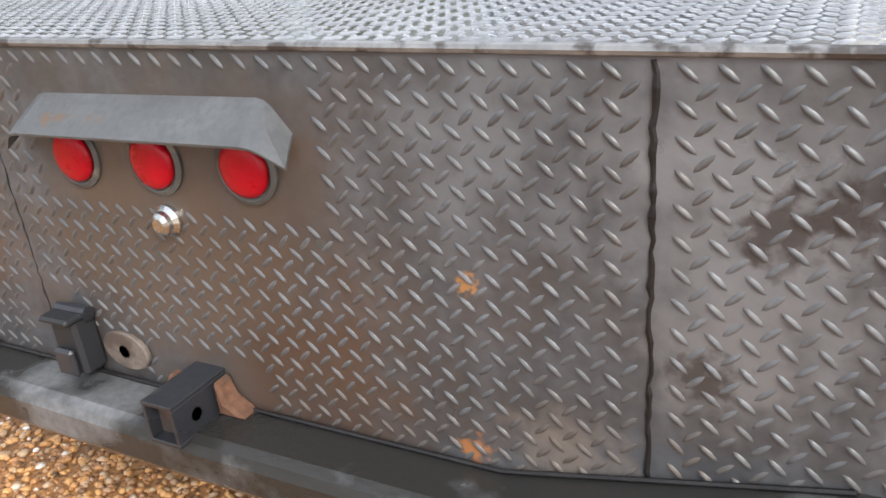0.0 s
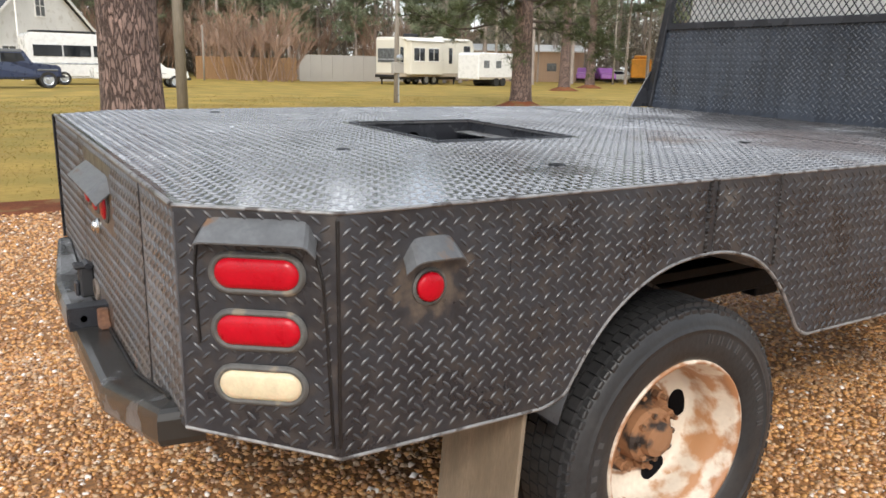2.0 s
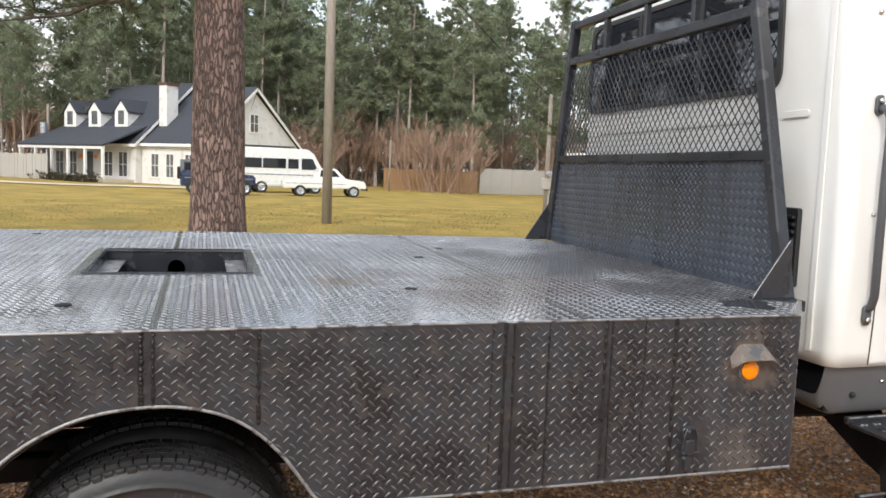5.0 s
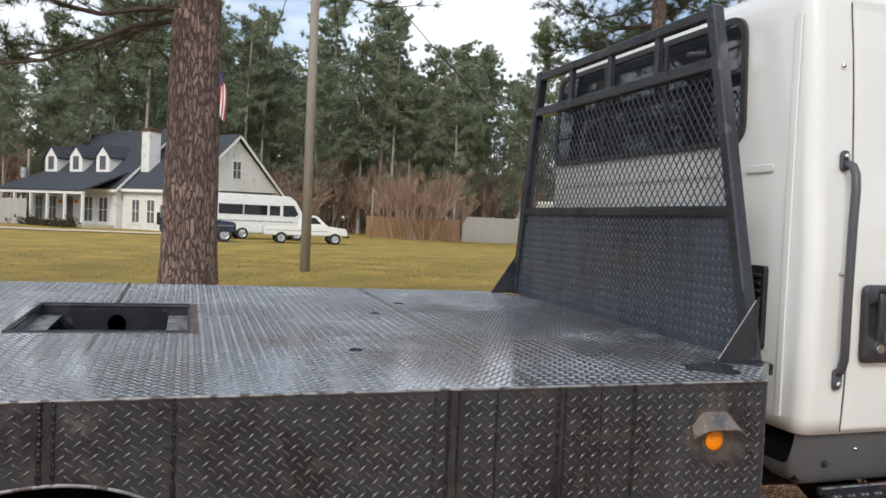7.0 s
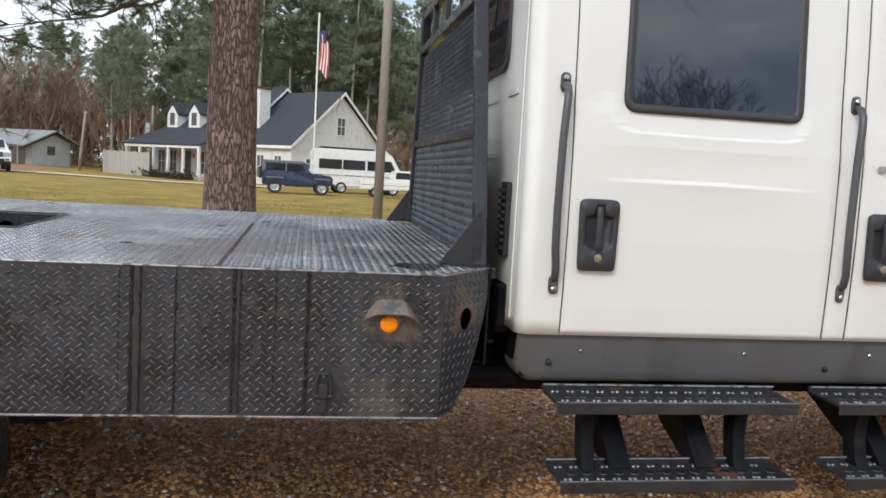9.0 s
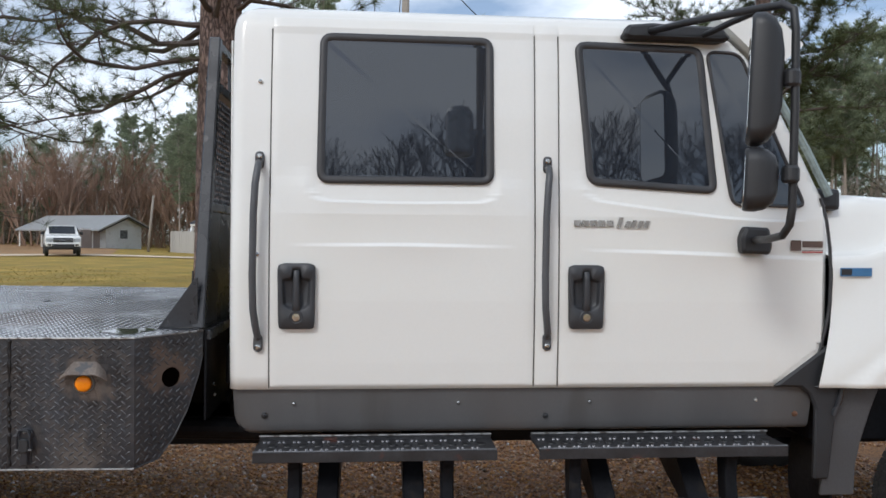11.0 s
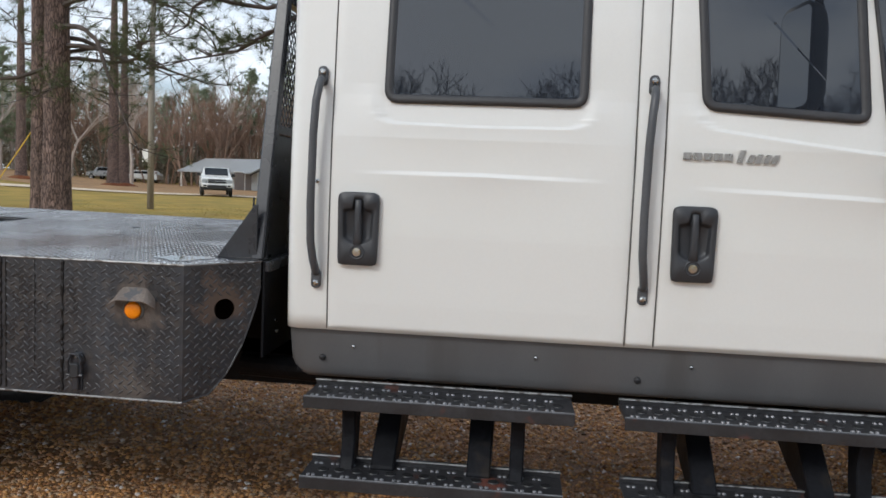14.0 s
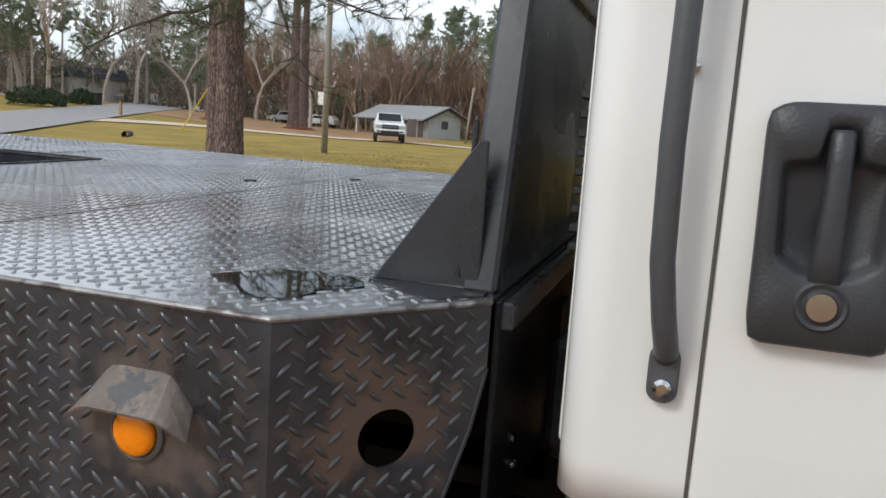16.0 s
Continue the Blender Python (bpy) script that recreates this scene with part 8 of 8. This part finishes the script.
def fence(name, label, mat, az0, d0, az1, d1, height, board, gap=0.012):
    a, b = Vector((*bearing(az0, d0), 0)), Vector((*bearing(az1, d1), 0))
    a.z = b.z = min(rise(a.x, a.y), rise(b.x, b.y))
    ln = (b - a).length
    f = thing(name, label, "fence", Matrix.Translation(a) @ Matrix.Rotation(math.atan2((b - a).y, (b - a).x), 4, "Z"))
    me = None
    n = int(ln / board)
    for k in range(n):
        if me is None:
            first = part("board", box(0, board - gap, -0.012, 0.012, 0.03, height, 0.0), mat, f)
            me = first.data
        else:
            o = new("board", me)
            o.parent = f
            o.location = (k * board, 0.006 * (k % 3), 0.02 * ((k * 7) % 5 - 2) * (board < 0.5))
    part("rail", box(0, ln, 0.012, 0.06, 0.4, 0.5), mat, f)
    part("rail", box(0, ln, 0.012, 0.06, height - 0.4, height - 0.3), mat, f)
    return f


fence("wood_fence", "weathered cedar board fence by the wood", WOODF, 12.6, 69, 19.6, 72, 2.0, 0.3)
fence("grey_fence", "grey panel fence along the lawn", GREYF, 19.7, 72, 28.0, 80, 2.4, 1.2)
fence("wood_fence", "grey board fence beside the house", GREYF, -13.05, 72, -10.0, 68, 2.0, 0.3)
# low shed and outbuilding by the driveway
x, y = bearing(-17.4, 77)
SIDING = material("pale_grey_siding", (0.58, 0.6, 0.6), 0.7, 0, 0.1, 1, 12, 0.3, second=(0.42, 0.42, 0.4), cover=0.25, spots=2, sharp=0.2)
TIN = material("grey_tin_roof", (0.42, 0.43, 0.43), 0.5, 0.3, 0.15, 1, 10, 0.2, stretch=(1, 6, 1))
shed = thing("shed", "low pale shed with a grey metal roof and an open side", "shed", pose(x, y, rise(x, y), 0, 0, -28) @ pose(-2.2, -3.4, 0))
part("wall", prism([(-2.2, -0.3), (2.2, -0.3), (2.2, 2.1), (0, 2.95), (-2.2, 2.1)], 6.8, axes((0, 3.4, 0), (1, 0, 0), (0, 0, 1))), SIDING, shed)
for side in (1, -1):
    reach = 3.6 if side > 0 else 2.75
    fall = reach * 0.4
    part("roof", prism([(0, 3.08), (side * reach, 3.08 - fall), (side * reach, 3.2 - fall), (0, 3.2)][::side], 11.0, axes((0, 4.0, 0), (1, 0, 0), (0, 0, 1))), TIN, shed, "grey metal roof sheet")
part("verge_board", prism([(-2.8, 1.92), (0, 3.04), (3.6, 1.6), (3.6, 1.48), (0, 2.9), (-2.8, 1.8)], 0.06, axes((0, 4.02, 0), (1, 0, 0), (0, 0, 1))), PLASTIC, shed)
part("window", box(-0.4, 0.5, 3.38, 3.43, 0.95, 1.75), PANE, shed)
part("door", box(2.18, 2.24, -1.4, -0.4, 0.0, 1.9), PLASTIC, shed)
pen = part("board_screen", box(2.5, 4.6, 2.9, 2.98, 0.0, 1.75, 0.01), material("brown_grey_boards", (0.27, 0.23, 0.21), 0.85, 0, 0.15, 1, 10, 0.3), shed, "grey-brown board screen under the roof's edge")
part("screen_rail", box(2.45, 4.66, 2.88, 3.0, 1.75, 1.85), TRIMW, pen)
for yy in (2.94, -0.6, -3.6, -6.6):
    part("roof_post", box(3.3, 3.42, yy - 0.06, yy + 0.06, -0.1, 1.72), TRIMW, shed)
x, y = bearing(-41.2, 102)
barn = thing("small_house", "small grey house far along the road", "house", pose(x, y, rise(x, y), 0, 0, 60))
part("wall", box(-4, 4, -3, 3, -0.3, 2.6), GREYF, barn)
part("roof", prism([(-4.4, 2.5), (4.4, 2.5), (3.2, 3.7), (-3.2, 3.7)], 6.6, axes((0, 3.3, 0), (1, 0, 0), (0, 0, 1))), SHINGLE, barn)
part("window", box(-1.5, -0.5, 2.98, 3.04, 0.9, 1.9), PANE, barn)


# road and driveway
def ribbon(name, pts, width, mat, label, category, lift=0.10):
    v, f = [], []
    c = max(8, int(width / 1.2))
    for k, (x, y) in enumerate(pts):
        a, b = Vector(pts[max(k - 1, 0)]), Vector(pts[min(k + 1, len(pts) - 1)])
        t = (b - a).normalized()
        for j in range(c + 1):
            s = j / c - 0.5
            qx, qy = x - t.y * s * width, y + t.x * s * width
            v.append((qx, qy, rise(qx, qy) + lift))
    for k in range(len(pts) - 1):
        f += [((c + 1) * k + j, (c + 1) * k + j + 1, (c + 1) * k + j + c + 2, (c + 1) * k + j + c + 1) for j in range(c)]
    return tagged(raw(name, v, f, mat), label, category, kind="structure")


def line(a, b, n=40):
    return [(a[0] + (b[0] - a[0]) * k / n, a[1] + (b[1] - a[1]) * k / n) for k in range(n + 1)]


drive = [(-33.5, -29.6), (-36.0, -28.4), (-39.0, -26.8), (-42.0, -24.6), (-44.8, -21.9), (-47.0, -18.8), (-48.6, -15.8), (-50.2, -12.0), (-51.4, -8.0), (-52.0, -4.0), (-51.5, 0.5)]
drive = [p for a, b in zip(drive, drive[1:]) for p in line(a, b, 5)[:5]] + drive[-1:]
ribbon("driveway", drive, 3.4, material("tan_dirt_drive", (0.64, 0.52, 0.385), 0.95, 0, 0.15, 0.4, 6, 0.3), "pale dirt driveway across the lawn", "driveway", 0.05)
ribbon("road", line((-10.0, -17.7), (-116.0, -80.3), 90), 5.5, ASPHALT, "grey asphalt road leading away", "road", 0.075)
ribbon("dirt_verge", [(x - 17.5, y - 11.0) for x, y in drive[:40]], 38.0, material("orange_pine_straw", (0.34, 0.2, 0.09), 0.95, 0, 0.3, 0.5, 8, 0.3), "brown pine-straw verge by the driveway", "ground", 0.03)
# hedges, bin and letter box by the road
for x, y, w, h in ((-44.6, -43.6, 2.3, 1.5), (-53.8, -48.0, 1.2, 1.4)):
    verts, faces = [], []
    rnd = random.Random(int(-x))
    for _ in range(700):
        a, c = rnd.uniform(0, 6.28), rnd.uniform(0, 1)
        tuft(verts, faces, rnd, (w * math.cos(a) * math.sqrt(c), 0.8 * w * math.sin(a) * math.sqrt(c), h * rnd.uniform(0.1, 1.0) * (1 - 0.5 * c)), (0, 0, 1), 5, 0.28, 0.1)
    tagged(raw("hedge", verts, faces, material("hedge_leaves", (0.05, 0.075, 0.03), 0.7, 0, 0.3, 1, 6, 0, random_tint=0.4)), "rounded dark green hedge by the road", "hedge", "hedges").matrix_basis = pose(x, y, rise(x, y))
dust = thing("dust_bin", "black wheeled dust bin by the hedge", "bin", pose(-55.9, -48.3, rise(-55.9, -48.3)))
part("body", prism([(-0.28, 0.05), (0.28, 0.05), (0.36, 1.05), (-0.36, 1.05)], 0.7, axes((0, 0.35, 0), (1, 0, 0), (0, 0, 1)), bevel=0.03), PLASTIC, dust)
part("lid", box(-0.4, 0.4, -0.4, 0.4, 1.05, 1.13, 0.03), PLASTIC, dust)
letter = thing("mailbox", "dark mailbox on a wooden post by the road", "mailbox", pose(-42.0, -33.8, rise(-42.0, -33.8)))
part("post", box(-0.07, 0.07, -0.07, 0.07, 0.0, 1.05), WOODF, letter)
part("mail_box", prism([(-0.2, 0), (0.2, 0), (0.2, 0.25), (0.12, 0.38), (-0.12, 0.38), (-0.2, 0.25)], 0.8, axes((0, 0.4, 1.05), (1, 0, 0), (0, 0, 1))), PLASTIC, letter)
YELLOW = material("yellow_plastic_sleeve", (0.7, 0.45, 0.04), 0.5, 0, 0.15)
guy = thing("guy_wire", "yellow sleeve on a slanting guy wire", "guy wire")
part("sleeve", tube([(-31.7, -21.4, rise(-31.7, -21.4)), (-32.2, -19.6, 3.3)], 0.028, 8), YELLOW, guy)
part("wire", tube([(-32.2, -19.6, 3.3), (-33.2, -16.0, 8.8)], 0.012, 5), PLASTIC, guy)

# ---- poles and wires ----
POLE = material("grey_weathered_pole", (0.3, 0.265, 0.225), 0.9, 0, 0.25, 2, 20, 0.5, stretch=(2, 2, 0.2))
def utility_pole(x, y, r, h, label, arms=False):
    p = thing("utility_pole", label, "pole", pose(x, y, rise(x, y) - 0.1))
    part("shaft", tube([(0, 0, 0), (0.02, 0.01, h * 0.5), (0, 0.03, h)], r, 14, taper=[r * 1.1, r, r * 0.75]), POLE, p, smooth=True)
    if arms:
        part("cross_arm", box(-0.06, 0.06, -0.9, 0.9, h - 0.5, h - 0.38, 0.01), POLE, p)
        for yy in (-0.8, 0.8):
            part("insulator", lathe([(0.04, 0), (0.05, 0.05), (0.03, 0.12), (0, 0.13)], 10, pose(0, yy, h - 0.38)), GREYF, p)
    return p


utility_pole(-19.2, 4.75, 0.132, 11.0, "grey weathered utility pole on the lawn")
dp = utility_pole(-26.4, -10.6, 0.12, 9.0, "grey utility pole near the driveway")
part("marker_plate", box(0.1, 0.13, -0.3, -0.06, 2.0, 2.5, 0.005), TRIMW, dp)
mp_ = utility_pole(-24.3, 13.95, 0.092, 4.8, "thin service pole with a meter box")
part("meter_box", box(-0.02, 0.22, -0.22, 0.22, 1.2, 1.62, 0.02), GREYF, mp_)
part("meter", lathe([(0.12, 0), (0.12, 0.08), (0.09, 0.14), (0, 0.15)], 16, axes((0.22, 0, 1.78), (0, 1, 0), (0, 0, 1))), SILVER, mp_)
part("conduit", tube([(0.1, 0.05, 0), (0.1, 0.05, 1.3)], 0.03, 8), SILVER, mp_)
x, y = bearing(-9.98, 75)
tp = utility_pole(x, y, 0.12, 6.4, "utility pole with a transformer beside the house")
part("transformer", tube([(0.3, -0.3, 3.9), (0.3, -0.3, 4.8)], 0.25, 12), SILVER, tp)
yp = utility_pole(12.0, 5.95, 0.115, 9.5, "utility pole with a transformer across the yard")
part("transformer", lathe([(0.0, 0.0), (0.24, 0.02), (0.26, 0.08), (0.26, 0.82), (0.2, 0.92), (0.0, 0.95)], 18, pose(0.02, -0.42, 4.9)), SILVER, yp, "grey pole transformer")
part("bracket", box(-0.05, 0.05, -0.3, 0.0, 5.3, 5.4), SILVER, yp)
utility_pole(*bearing(13.0, 64), 0.07, 4.2, "short wooden post by the fence")
utility_pole(*bearing(42.4, 84), 0.1, 8.5, "pale pole by the sheds")
utility_pole(*bearing(53.6, 84), 0.1, 8.5, "pale pole by the sheds")
stub = thing("utility_pole", "leaning pole without wires near the shed", "pole", pose(*bearing(-14.5, 70), rise(*bearing(-14.5, 70))))
part("shaft", tube([(0, 0, -0.1), (-0.05, 0.2, 2.4), (-0.1, 0.42, 4.9)], 0.11, 12, taper=[0.12, 0.11, 0.09]), POLE, stub, smooth=True)
part("top_bolt", box(-0.16, -0.04, 0.3, 0.55, 4.72, 4.82, 0.01), GREYF, stub)
pipe = thing("culvert_pipe", "open end of a black culvert pipe in the grass", "pipe", pose(-26.2, -19.9, rise(-26.2, -19.9)))
part("barrel", lathe([(0.15, 0), (0.15, 1.6), (0.125, 1.6), (0.125, 0)], 20, axes((0, 0, 0.06), (0.55, -0.83, 0), (0, 0, 1)) @ pose(0, 0, -1.4), closed=True), PLASTIC, pipe)
WIRE = material("black_cable", (0.02, 0.02, 0.02), 0.6)
top = Vector((-19.3, 4.72, 10.5))
for end in (Vector((-24.3, 13.95, 4.6)), Vector((-55.0, 4.5, 5.6))):
    pts = [top.lerp(end, t) - Vector((0, 0, 1.6 * t * (1 - t))) for t in np.linspace(0, 1, 14)]
    tagged(part("overhead_wire", tube(pts, 0.016, 5), WIRE), "thin black overhead cable between poles", "cable")
